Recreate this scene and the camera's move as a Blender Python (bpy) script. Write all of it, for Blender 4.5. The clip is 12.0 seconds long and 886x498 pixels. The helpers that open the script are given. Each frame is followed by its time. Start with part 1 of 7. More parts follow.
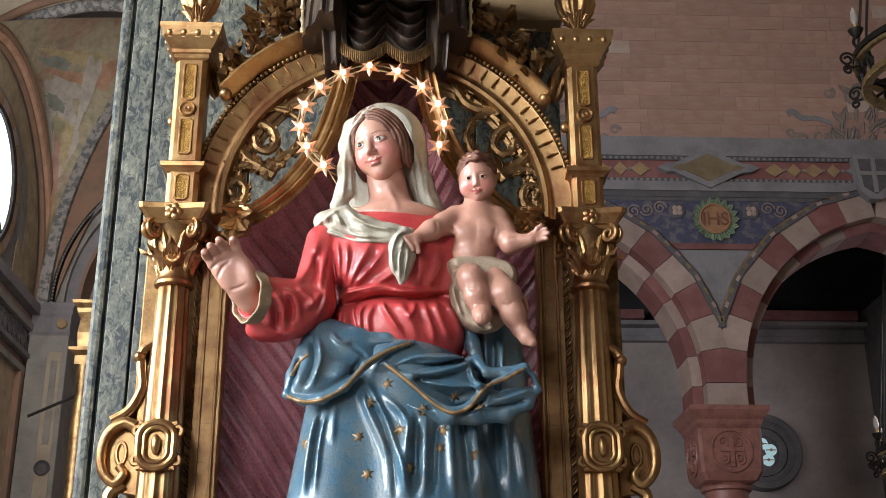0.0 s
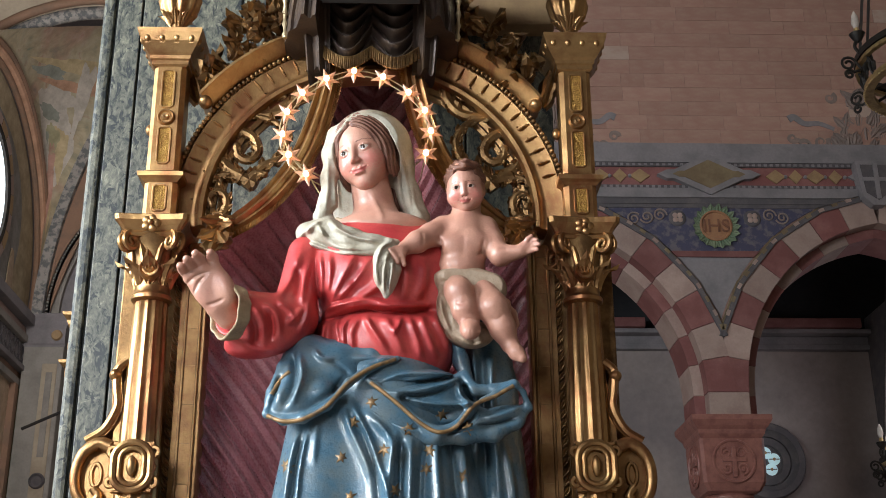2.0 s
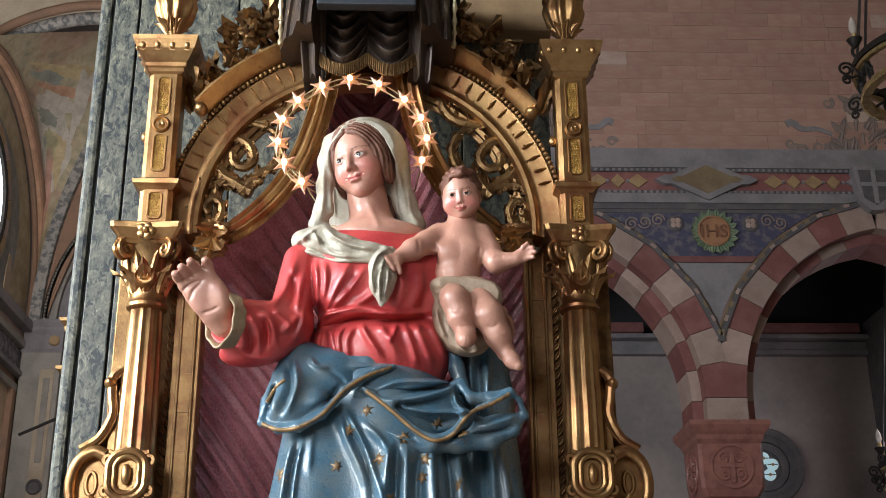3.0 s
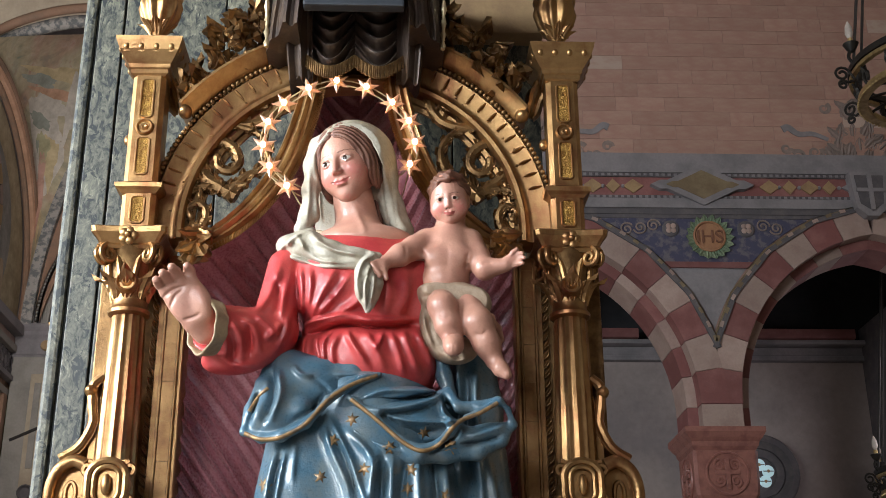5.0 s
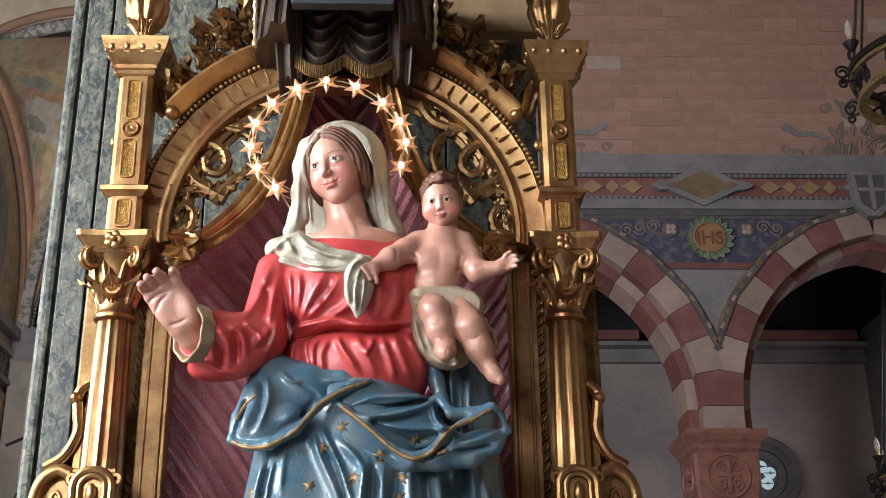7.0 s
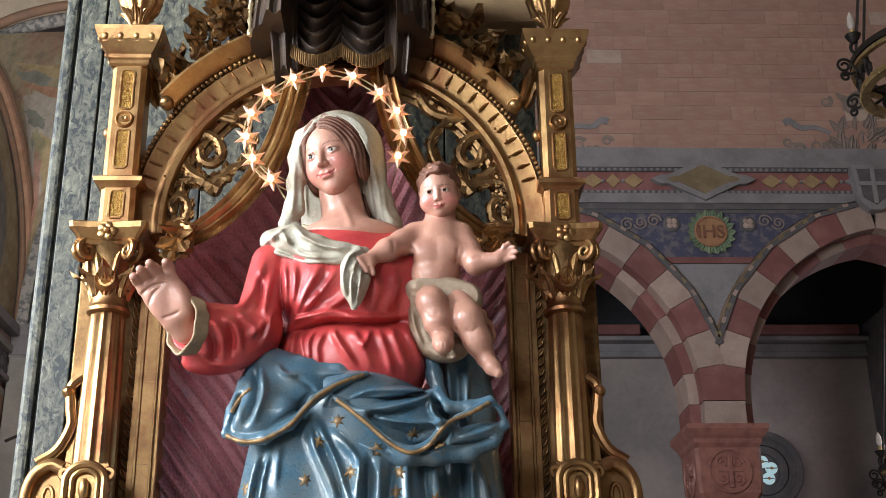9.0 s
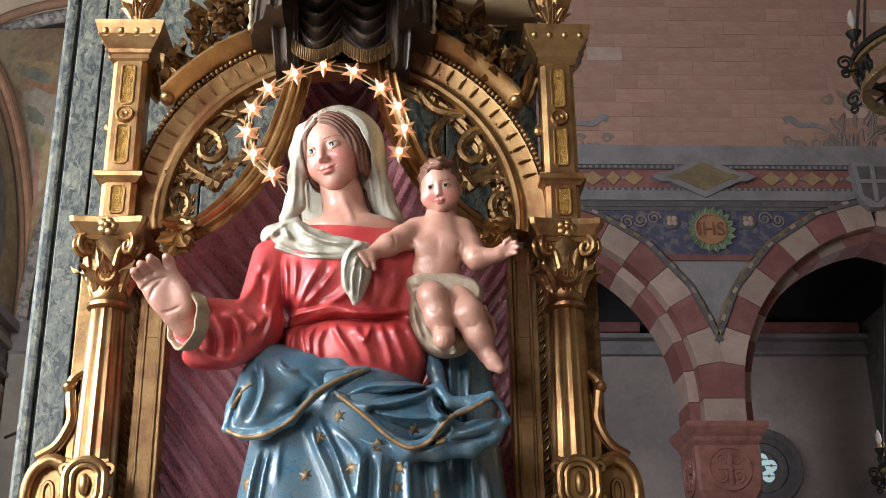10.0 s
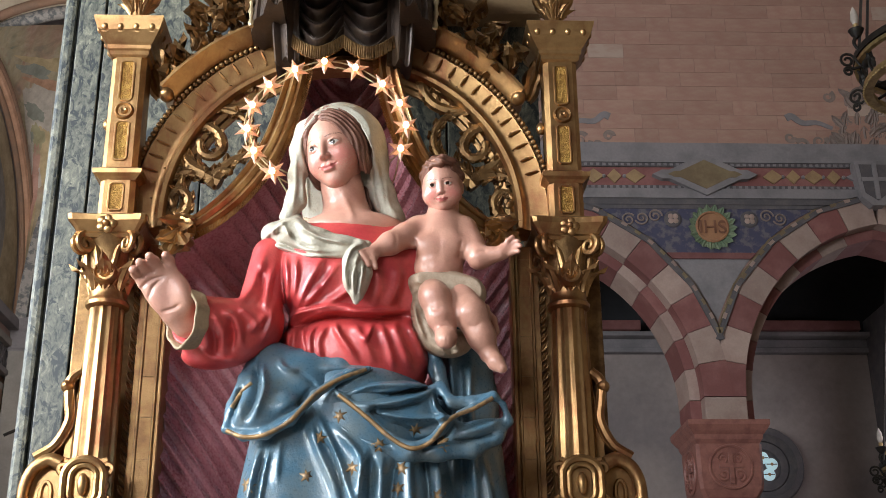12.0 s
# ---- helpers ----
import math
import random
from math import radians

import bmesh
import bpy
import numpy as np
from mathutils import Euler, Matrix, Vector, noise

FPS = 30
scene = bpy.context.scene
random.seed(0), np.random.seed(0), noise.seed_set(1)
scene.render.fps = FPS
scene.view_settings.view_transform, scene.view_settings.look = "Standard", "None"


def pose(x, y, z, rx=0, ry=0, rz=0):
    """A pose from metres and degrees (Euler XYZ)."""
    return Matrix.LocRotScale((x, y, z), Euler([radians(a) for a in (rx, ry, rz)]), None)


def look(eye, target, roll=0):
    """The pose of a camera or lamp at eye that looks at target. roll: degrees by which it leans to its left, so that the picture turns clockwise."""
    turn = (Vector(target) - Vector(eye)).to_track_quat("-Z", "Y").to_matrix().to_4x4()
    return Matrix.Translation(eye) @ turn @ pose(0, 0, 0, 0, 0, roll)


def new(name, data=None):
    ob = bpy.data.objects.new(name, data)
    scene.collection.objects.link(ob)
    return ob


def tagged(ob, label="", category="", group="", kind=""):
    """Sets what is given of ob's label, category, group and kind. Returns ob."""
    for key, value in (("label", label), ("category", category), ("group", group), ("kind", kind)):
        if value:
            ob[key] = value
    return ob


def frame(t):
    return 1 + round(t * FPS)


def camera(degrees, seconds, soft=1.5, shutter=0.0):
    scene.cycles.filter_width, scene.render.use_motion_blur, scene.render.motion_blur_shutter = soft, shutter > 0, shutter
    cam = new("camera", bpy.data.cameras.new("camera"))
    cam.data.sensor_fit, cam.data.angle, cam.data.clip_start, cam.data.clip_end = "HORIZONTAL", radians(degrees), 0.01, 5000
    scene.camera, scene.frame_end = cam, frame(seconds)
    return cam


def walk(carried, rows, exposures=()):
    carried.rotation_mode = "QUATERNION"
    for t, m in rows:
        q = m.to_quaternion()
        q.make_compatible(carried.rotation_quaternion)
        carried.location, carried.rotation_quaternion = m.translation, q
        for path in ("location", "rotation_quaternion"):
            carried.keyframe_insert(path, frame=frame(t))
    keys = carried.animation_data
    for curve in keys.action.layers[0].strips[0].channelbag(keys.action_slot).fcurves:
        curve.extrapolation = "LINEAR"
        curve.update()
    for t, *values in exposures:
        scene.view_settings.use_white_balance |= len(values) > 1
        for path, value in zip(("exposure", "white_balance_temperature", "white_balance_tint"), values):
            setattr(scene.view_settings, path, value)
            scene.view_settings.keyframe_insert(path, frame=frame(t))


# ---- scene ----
cam = camera(40.07, 12.0, soft=0.55)
# seconds, x, y, z, yaw, pitch, roll
PATH = [
    (0.0, -0.0004, -0.0028, 1.5990, -2.355, 20.996, 0.252),
    (0.5, 0.0197, 0.0412, 1.6205, -2.259, 21.021, 0.276),
    (1.0, 0.0334, 0.0719, 1.6375, -2.215, 21.083, 0.341),
    (1.5, 0.0436, 0.0958, 1.6481, -2.183, 21.189, 0.411),
    (2.0, 0.0500, 0.1160, 1.6593, -2.150, 21.346, 0.465),
    (2.5, 0.0583, 0.1266, 1.6666, -2.133, 21.449, 0.485),
    (3.0, 0.0586, 0.1196, 1.6706, -2.195, 21.555, 0.510),
    (5.0, 0.0869, 0.1812, 1.6985, -2.384, 21.771, 0.453),
    (5.5, 0.0975, 0.2107, 1.7071, -2.409, 21.810, 0.533),
    (6.0, 0.1043, 0.2326, 1.7161, -2.359, 21.875, 0.608),
    (6.5, 0.1115, 0.2394, 1.7193, -2.320, 21.906, 0.649),
    (7.0, 0.1154, 0.2471, 1.7277, -2.238, 21.861, 0.672),
    (9.0, 0.1270, 0.2947, 1.7335, -2.164, 21.667, 0.716),
    (9.5, 0.1267, 0.3004, 1.7319, -2.187, 21.608, 0.690),
    (10.0, 0.1227, 0.3033, 1.7295, -2.217, 21.565, 0.655),
    (10.5, 0.1250, 0.3227, 1.7339, -2.184, 21.536, 0.631),
    (11.0, 0.1205, 0.3140, 1.7356, -2.181, 21.426, 0.534),
    (11.5, 0.1192, 0.3134, 1.7358, -2.213, 21.392, 0.587),
    (12.0, 0.1190, 0.3299, 1.7435, -2.245, 21.436, 0.575),
]
walk(cam, [(t, pose(x, y, z, 90 + pitch, roll, yaw)) for t, x, y, z, yaw, pitch, roll in PATH], [(0.0, -0.1), (3.0, -0.12), (5.5, -0.04), (9.0, 0.02), (12.0, 0.08)])

# ---- light ----
world = bpy.data.worlds.new("world")
scene.world = world
world.use_nodes = True
sky = world.node_tree.nodes.new("ShaderNodeTexSky")
sky.sky_type, sky.sun_disc, sky.sun_elevation, sky.sun_rotation = "NISHITA", False, radians(40), radians(-70)
world.node_tree.links.new(sky.outputs[0], world.node_tree.nodes["Background"].inputs[0])
world.node_tree.nodes["Background"].inputs[1].default_value = 0.08


def area_lamp(name, at, target, w, h, watts, colour):
    data = bpy.data.lights.new(name, "AREA")
    data.shape, data.size, data.size_y, data.energy, data.color = "RECTANGLE", w, h, watts, colour
    ob = new(name, data)
    ob.matrix_world = look(at, target)
    return ob


# area lamps: daylight from windows on the left, then added fills
area_lamp("area_lamp", (-4.6, 3.0, 4.3), (0, 3.5, 2.8), 1.0, 2.4, 400, (0.84, 0.93, 1.0))
area_lamp("area_lamp", (-4.5, 0.7, 4.2), (-0.2, 3.8, 2.6), 1.4, 2.4, 450, (0.88, 0.95, 1.0))
area_lamp("area_lamp", (-2.6, -2.4, 4.2), (-0.2, 3.8, 2.6), 1.4, 2.2, 190, (0.9, 0.95, 1.0))
# added front fill, no source known there
area_lamp("area_lamp", (-0.6, -5.6, 4.6), (0.1, 3.6, 3.0), 3.2, 3.4, 10, (0.98, 0.97, 0.97))
# added lamps that brighten the nave wall, the transept and the aisle
area_lamp("area_lamp", (2.0, 5.2, 10.3), (3.6, 11, 6.2), 2.5, 2.0, 44, (1.0, 0.95, 0.97))
area_lamp("area_lamp", (-3.2, 8.2, 6.2), (-3.9, 12.5, 6.8), 1.2, 1.2, 80, (1.0, 0.96, 0.94))
area_lamp("area_lamp", (6.3, 12.6, 5.0), (3.5, 13.9, 4.4), 1.0, 1.4, 24, (0.95, 0.9, 1.0))

# ---- materials ----


def nodes_of(name):
    m = bpy.data.materials.new(name)
    m.use_nodes = True
    return m, m.node_tree, m.node_tree.nodes["Principled BSDF"]


def noise_node(nt, scale, detail=6.0, rough=0.6, stretch=(1, 1, 1), distort=0.0):
    co = nt.nodes.new("ShaderNodeTexCoord")
    mp = nt.nodes.new("ShaderNodeMapping")
    mp.inputs["Scale"].default_value = stretch
    nt.links.new(co.outputs["Object"], mp.inputs[0])
    n = nt.nodes.new("ShaderNodeTexNoise")
    n.inputs["Scale"].default_value, n.inputs["Detail"].default_value, n.inputs["Roughness"].default_value = scale, detail, rough
    n.inputs["Distortion"].default_value = distort
    nt.links.new(mp.outputs[0], n.inputs["Vector"])
    return n


def ramp(nt, source, stops):
    r = nt.nodes.new("ShaderNodeValToRGB")
    while len(r.color_ramp.elements) < len(stops):
        r.color_ramp.elements.new(0.5)
    for e, (p, c) in zip(r.color_ramp.elements, stops):
        e.position, e.color = p, (*c, 1) if len(c) == 3 else c
    nt.links.new(source, r.inputs[0])
    return r.outputs[0]


def mix(nt, fac, a, b, mode="MIX"):
    m = nt.nodes.new("ShaderNodeMix")
    m.data_type, m.blend_type = "RGBA", mode
    for sock, v in ((m.inputs[0], fac), (m.inputs[6], a), (m.inputs[7], b)):
        if isinstance(v, (int, float)):
            sock.default_value = v
        elif isinstance(v, tuple):
            sock.default_value = (*v, 1)
        else:
            nt.links.new(v, sock)
    return m.outputs[2]


def bump(nt, bsdf, height, strength, distance):
    b = nt.nodes.new("ShaderNodeBump")
    b.inputs["Strength"].default_value, b.inputs["Distance"].default_value = strength, distance
    nt.links.new(height, b.inputs["Height"])
    nt.links.new(b.outputs[0], bsdf.inputs["Normal"])


def surface(name, base, worn=None, scale=6.0, fine=60.0, rough=(0.4, 0.6), metal=0.0, relief=0.3, depth=0.004, amount=(0.45, 0.65), coat=0.0, stretch=(1, 1, 1), vary=0.0):
    """A worn surface: base colour with patches of the worn colour, fine grain and relief."""
    m, nt, b = nodes_of(name)
    worn = worn or tuple(c * 0.75 for c in base)
    big = noise_node(nt, scale, stretch=stretch)
    small = noise_node(nt, fine, 4.0, stretch=stretch)
    col = ramp(nt, big.outputs[0], [(amount[0], base), (amount[1], worn)])
    col = mix(nt, 0.22, col, ramp(nt, small.outputs[0], [(0.3, (0.35, 0.35, 0.35)), (0.7, (0.68, 0.68, 0.68))]), "OVERLAY")
    if vary:
        info = nt.nodes.new("ShaderNodeObjectInfo")
        col = mix(nt, vary, col, ramp(nt, info.outputs["Random"], [(0.0, (0.2, 0.2, 0.2)), (1.0, (0.8, 0.8, 0.8))]), "OVERLAY")
    nt.links.new(col, b.inputs["Base Color"])
    rr = nt.nodes.new("ShaderNodeMapRange")
    rr.inputs[3].default_value, rr.inputs[4].default_value = rough
    nt.links.new(small.outputs[0], rr.inputs[0])
    nt.links.new(rr.outputs[0], b.inputs["Roughness"])
    b.inputs["Metallic"].default_value, b.inputs["Coat Weight"].default_value = metal, coat
    b.inputs["Coat Roughness"].default_value = 0.2
    h = nt.nodes.new("ShaderNodeMath")
    h.operation = "ADD"
    nt.links.new(big.outputs[0], h.inputs[0])
    nt.links.new(small.outputs[0], h.inputs[1])
    bump(nt, b, h.outputs[0], relief, depth)
    return m


def marble(name):
    m, nt, b = nodes_of(name)
    big, veins = noise_node(nt, 2.2, 8, 0.65, (1.3, 1, 0.5), 1.2), noise_node(nt, 30, 10, 0.78, (1.2, 1, 0.7), 0.7)
    specks = noise_node(nt, 34, 6, 0.68, (1, 1, 0.55), 0.8)
    base = ramp(nt, veins.outputs[0], [(0.36, (0.012, 0.014, 0.013)), (0.46, (0.075, 0.076, 0.062)), (0.57, (0.14, 0.133, 0.1)), (0.68, (0.31, 0.295, 0.225))])
    tone = ramp(nt, big.outputs[0], [(0.35, (0.34, 0.34, 0.33)), (0.65, (0.62, 0.62, 0.57))])
    col = mix(nt, 0.6, base, tone, "OVERLAY")
    col = mix(nt, ramp(nt, specks.outputs[0], [(0.42, (1, 1, 1)), (0.48, (0, 0, 0))]), col, (0.014, 0.018, 0.02))
    nt.links.new(col, b.inputs["Base Color"])
    b.inputs["Roughness"].default_value = 0.55
    bump(nt, b, specks.outputs[0], 0.08, 0.002)
    return m


GOLD = surface("gilding", (0.44, 0.26, 0.11), (0.25, 0.115, 0.05), 12, 95, (0.24, 0.5), 0.9, 0.22, 0.003, (0.42, 0.7))
def leafed(m, bole, amount):
    """Gold leaf rubbed through to the red ground, in upright streaks."""
    nt, b = m.node_tree, m.node_tree.nodes["Principled BSDF"]
    old = b.inputs["Base Color"].links[0].from_socket
    rub = noise_node(nt, 7, 8, 0.68, (1, 1, 0.3), 0.6)
    nt.links.new(mix(nt, ramp(nt, rub.outputs[0], [(0.52, (0, 0, 0)), (0.66, (amount, amount, amount))]), old, bole), b.inputs["Base Color"])


leafed(GOLD, (0.25, 0.085, 0.04), 0.75)
GOLD_WORN = surface("worn_gilding", (0.36, 0.21, 0.09), (0.2, 0.1, 0.045), 16, 110, (0.36, 0.6), 0.85, 0.4, 0.003, (0.4, 0.68))
leafed(GOLD_WORN, (0.27, 0.075, 0.035), 0.9)
GOLD_DARK = surface("tarnished_gilding", (0.34, 0.2, 0.085), (0.13, 0.068, 0.03), 14, 110, (0.32, 0.55), 0.88, 0.4, 0.003, (0.4, 0.66))
GOLD_GRAIN = surface("stippled_gilding", (0.5, 0.3, 0.08), (0.3, 0.15, 0.04), 60, 420, (0.4, 0.6), 0.9, 1.0, 0.006, (0.35, 0.6))
MARBLE = marble("green_marble")
GROOVE = surface("dark_joint", (0.02, 0.022, 0.022), rough=(0.7, 0.9))
MAROON = surface("maroon_paint", (0.48, 0.2, 0.22), (0.34, 0.125, 0.14), 9, 130, (0.2, 0.36), 0.0, 0.3, 0.003, (0.4, 0.7), 1.0)
VALANCE = surface("dark_valance", (0.05, 0.033, 0.026), (0.1, 0.062, 0.036), 12, 90, (0.3, 0.55), 0.3, 0.3, 0.003, (0.45, 0.75))
BRICK = surface("pink_brick", (0.36, 0.2, 0.155), (0.4, 0.25, 0.19), 2, 30, (0.75, 0.95), 0, 0.2, 0.003, (0.4, 0.65), vary=0.16)
BRICK_PALE = surface("pale_brick", (0.42, 0.31, 0.25), (0.38, 0.25, 0.2), 2, 30, (0.75, 0.95), 0, 0.2, 0.003, vary=0.16)
MORTAR = surface("mortar", (0.31, 0.19, 0.155), rough=(0.85, 0.95))
RED_STONE = surface("red_stone", (0.185, 0.066, 0.06), (0.24, 0.1, 0.09), 4, 50, (0.6, 0.85), vary=0.25)
PALE_STONE = surface("pale_stone", (0.36, 0.255, 0.215), (0.3, 0.2, 0.17), 4, 50, (0.6, 0.85), vary=0.25)
PINK_MARBLE = surface("pink_marble", (0.28, 0.115, 0.09), (0.19, 0.072, 0.058), 9, 45, (0.35, 0.55), 0, 0.4, 0.006)
GREY_TRIM = surface("grey_trim", (0.235, 0.21, 0.215), (0.17, 0.155, 0.16), 3, 40, (0.7, 0.9))
DARK_TRIM = surface("dark_trim", (0.09, 0.08, 0.085), (0.13, 0.11, 0.11), 8, 60, (0.7, 0.9))
OCHRE = surface("ochre_panel", (0.34, 0.22, 0.11), (0.26, 0.16, 0.085), 6, 60, (0.6, 0.85))
MEDAL = surface("medallion_paint", (0.34, 0.17, 0.085), (0.27, 0.12, 0.065), 9, 60, (0.6, 0.85))
LETTER = surface("letter_paint", (0.19, 0.08, 0.045), rough=(0.6, 0.8))
UMBER = surface("umber_panel", (0.16, 0.11, 0.06), (0.24, 0.18, 0.1), 4, 40, (0.5, 0.7))
BLUE_FRIEZE = surface("blue_frieze", (0.06, 0.057, 0.1), (0.13, 0.115, 0.13), 11, 30, (0.7, 0.9), amount=(0.48, 0.58))
GREEN_LEAF = surface("green_wreath", (0.13, 0.18, 0.11), (0.22, 0.26, 0.16), 12, 50, (0.6, 0.8))
GREY_LEAF = surface("painted_foliage", (0.215, 0.165, 0.145), (0.27, 0.195, 0.165), 8, 40, (0.8, 0.95))
AISLE_WALL = surface("aisle_plaster", (0.33, 0.27, 0.25), (0.24, 0.2, 0.195), 0.9, 14, (0.8, 0.95), amount=(0.42, 0.58))
# near black: the lack of light under the aisle vault, put into the colour
AISLE_SHADE = surface("vault_shade", (0.02, 0.02, 0.022), rough=(0.9, 1.0))
PLASTER = surface("warm_plaster", (0.42, 0.34, 0.25), (0.33, 0.26, 0.19), 2, 30, (0.75, 0.95))
STONE_GREY = surface("grey_stone", (0.3, 0.27, 0.24), (0.22, 0.2, 0.18), 3, 40, (0.7, 0.9))
SPECKLED = surface("speckled_rib", (0.33, 0.3, 0.27), (0.13, 0.13, 0.13), 16, 50, (0.6, 0.8), amount=(0.44, 0.56))
BROWN_BAND = surface("brown_band", (0.27, 0.155, 0.1), (0.2, 0.13, 0.09), 4, 50, (0.7, 0.9))
IRON = surface("wrought_iron", (0.03, 0.026, 0.024), (0.05, 0.04, 0.03), 20, 90, (0.4, 0.6), 0.6)
BRASS = surface("aged_brass", (0.5, 0.36, 0.17), (0.3, 0.2, 0.09), 14, 90, (0.35, 0.55), 0.8)
WIRE = surface("brass_wire", (0.75, 0.62, 0.4), (0.6, 0.45, 0.25), 14, 90, (0.25, 0.4), 0.7)
FLOOR = surface("stone_floor", (0.3, 0.25, 0.22), (0.2, 0.17, 0.15), 1.5, 20, (0.4, 0.6))


def fresco(name):
    m, nt, b = nodes_of(name)
    patches, detail, fine = noise_node(nt, 0.9, 3, 0.5, (1, 1, 1), 1.2), noise_node(nt, 2.6, 6, 0.6, (1, 1, 1.3), 1.8), noise_node(nt, 14, 5)
    a = ramp(nt, patches.outputs[0], [(0.3, (0.2, 0.22, 0.16)), (0.42, (0.46, 0.38, 0.24)), (0.52, (0.4, 0.31, 0.2)), (0.6, (0.42, 0.2, 0.15)), (0.72, (0.55, 0.5, 0.42))])
    c = ramp(nt, detail.outputs[0], [(0.3, (0.16, 0.2, 0.17)), (0.45, (0.44, 0.36, 0.24)), (0.58, (0.5, 0.44, 0.33)), (0.7, (0.4, 0.17, 0.14))])
    col = mix(nt, 0.5, a, c)
    col = mix(nt, 0.3, col, fine.outputs[0], "OVERLAY")
    nt.links.new(col, b.inputs["Base Color"])
    b.inputs["Roughness"].default_value = 0.85
    return m


FRESCO = fresco("fresco")


def glow(name, colour, strength):
    m, nt, b = nodes_of(name)
    b.inputs["Base Color"].default_value = (*colour, 1)
    b.inputs["Emission Color"].default_value = (*colour, 1)
    b.inputs["Emission Strength"].default_value = strength
    return m


BULB = glow("lit_bulb", (1.0, 0.7, 0.36), 11.0)
DAY_GLASS = glow("bright_window_glass", (0.86, 0.95, 1.0), 2.2)
BLUE_GLASS = glow("aisle_window_glass", (0.5, 0.68, 0.72), 0.4)
STAR_GLASS, _nt, _b = nodes_of("star_glass")
_b.inputs["Base Color"].default_value = (0.8, 0.42, 0.26, 1)
_b.inputs["Roughness"].default_value, _b.inputs["Transmission Weight"].default_value = 0.3, 0.35

# ---- building helpers ----


def part(name, bm, material, parent, label="", smooth=False):
    """One mesh object under a thing or a part."""
    me = bpy.data.meshes.new(name)
    bmesh.ops.recalc_face_normals(bm, faces=bm.faces)
    if smooth:
        for f in bm.faces:
            f.smooth = True
    bm.to_mesh(me)
    bm.free()
    me.materials.append(material)
    if smooth:
        me.set_sharp_from_angle(angle=radians(40))
    ob = new(name, me)
    ob.parent = parent
    if label:
        ob["label"] = label
    return ob


def thing(name, label, category="", group="", kind="", at=(0, 0, 0)):
    ob = new(name)
    ob.location = at
    return tagged(ob, label, category, group, kind)


def solid(name, bm, material, label, category="", kind="", smooth=False, group=""):
    return tagged(part(name, bm, material, None, "", smooth), label, category, group, kind)


def box(bm, lo, hi, bevel=0.0):
    m = Matrix.LocRotScale([(a + b) / 2 for a, b in zip(lo, hi)], None, [abs(b - a) for a, b in zip(lo, hi)])
    vs = bmesh.ops.create_cube(bm, size=1, matrix=m)["verts"]
    if bevel:
        es = list({e for v in vs for e in v.link_edges})
        bmesh.ops.bevel(bm, geom=es, offset=bevel, segments=2, profile=0.6, affect="EDGES")
    return bm


def B():
    return bmesh.new()


def grid(bm, rows, closed=False, cap=False):
    """Faces over rows of points; closed joins each row's end to its start."""
    vs = [[bm.verts.new(p) for p in row] for row in rows]
    n = len(vs[0])
    for a, b in zip(vs, vs[1:]):
        for i in range(n if closed else n - 1):
            j = (i + 1) % n
            bm.faces.new((a[i], a[j], b[j], b[i]))
    if cap and closed:
        bm.faces.new(vs[0][::-1])
        bm.faces.new(vs[-1])
    return bm


def lathe(bm, profile, at, segs=32, wave=None):
    """profile: (radius, height) upwards round a vertical axis; wave(angle, k) scales the radius."""
    rows = []
    for k, (r, h) in enumerate(profile):
        rows.append([(at[0] + r * (wave(a, k) if wave else 1) * math.cos(a), at[1] + r * (wave(a, k) if wave else 1) * math.sin(a), at[2] + h) for a in (2 * math.pi * i / segs for i in range(segs))])
    return grid(bm, rows, True, True)


def square_tier(bm, profile, at, chamfer=0.0):
    """profile: (half width, height) upwards, a square plan with cut corners."""
    rows = []
    for r, h in profile:
        c = r - chamfer
        pts = [(r, c), (c, r), (-c, r), (-r, c), (-r, -c), (-c, -r), (c, -r), (r, -c)] if chamfer else [(r, r), (-r, r), (-r, -r), (r, -r)]
        rows.append([(at[0] + x, at[1] + y, at[2] + h) for x, y in pts])
    return grid(bm, rows, True, True)


def spline(points, n=10):
    """A smooth run through points (Catmull-Rom)."""
    p = [Vector(q) for q in points]
    p = [2 * p[0] - p[1], *p, 2 * p[-1] - p[-2]]
    out = []
    for i in range(1, len(p) - 2):
        for k in range(n):
            t = k / n
            a, b, c, d = p[i - 1 : i + 3]
            out.append(0.5 * (2 * b + (c - a) * t + (2 * a - 5 * b + 4 * c - d) * t * t + (3 * b - a - 3 * c + d) * t**3))
    return out + [p[-2]]


def tube(bm, path, radius, segs=8, flat=1.0, up=(0, -1, 0)):
    """A round or flattened tube along a path; radius is a number or a function of 0..1."""
    rows, n = [], len(path)
    for i, p in enumerate(path):
        d = (Vector(path[min(i + 1, n - 1)]) - Vector(path[max(i - 1, 0)])).normalized()
        side = d.cross(Vector(up))
        side = side.normalized() if side.length > 1e-4 else d.orthogonal().normalized()
        out = side.cross(d)
        r = radius(i / (n - 1)) if callable(radius) else radius
        rows.append([Vector(p) + side * r * math.cos(a) + out * r * flat * math.sin(a) for a in (2 * math.pi * k / segs for k in range(segs))])
    return grid(bm, rows, True, True)


def ribbon(bm, path, section, up=(0, -1, 0), taper=None):
    """Sweeps a closed section of (across, out) along a path."""
    rows, n = [], len(path)
    for i, p in enumerate(path):
        d = (Vector(path[min(i + 1, n - 1)]) - Vector(path[max(i - 1, 0)])).normalized()
        side = d.cross(Vector(up)).normalized()
        out = side.cross(d)
        k = taper(i / (n - 1)) if taper else 1.0
        rows.append([Vector(p) + side * a * k + out * b * k for a, b in section])
    return grid(bm, rows, True, True)


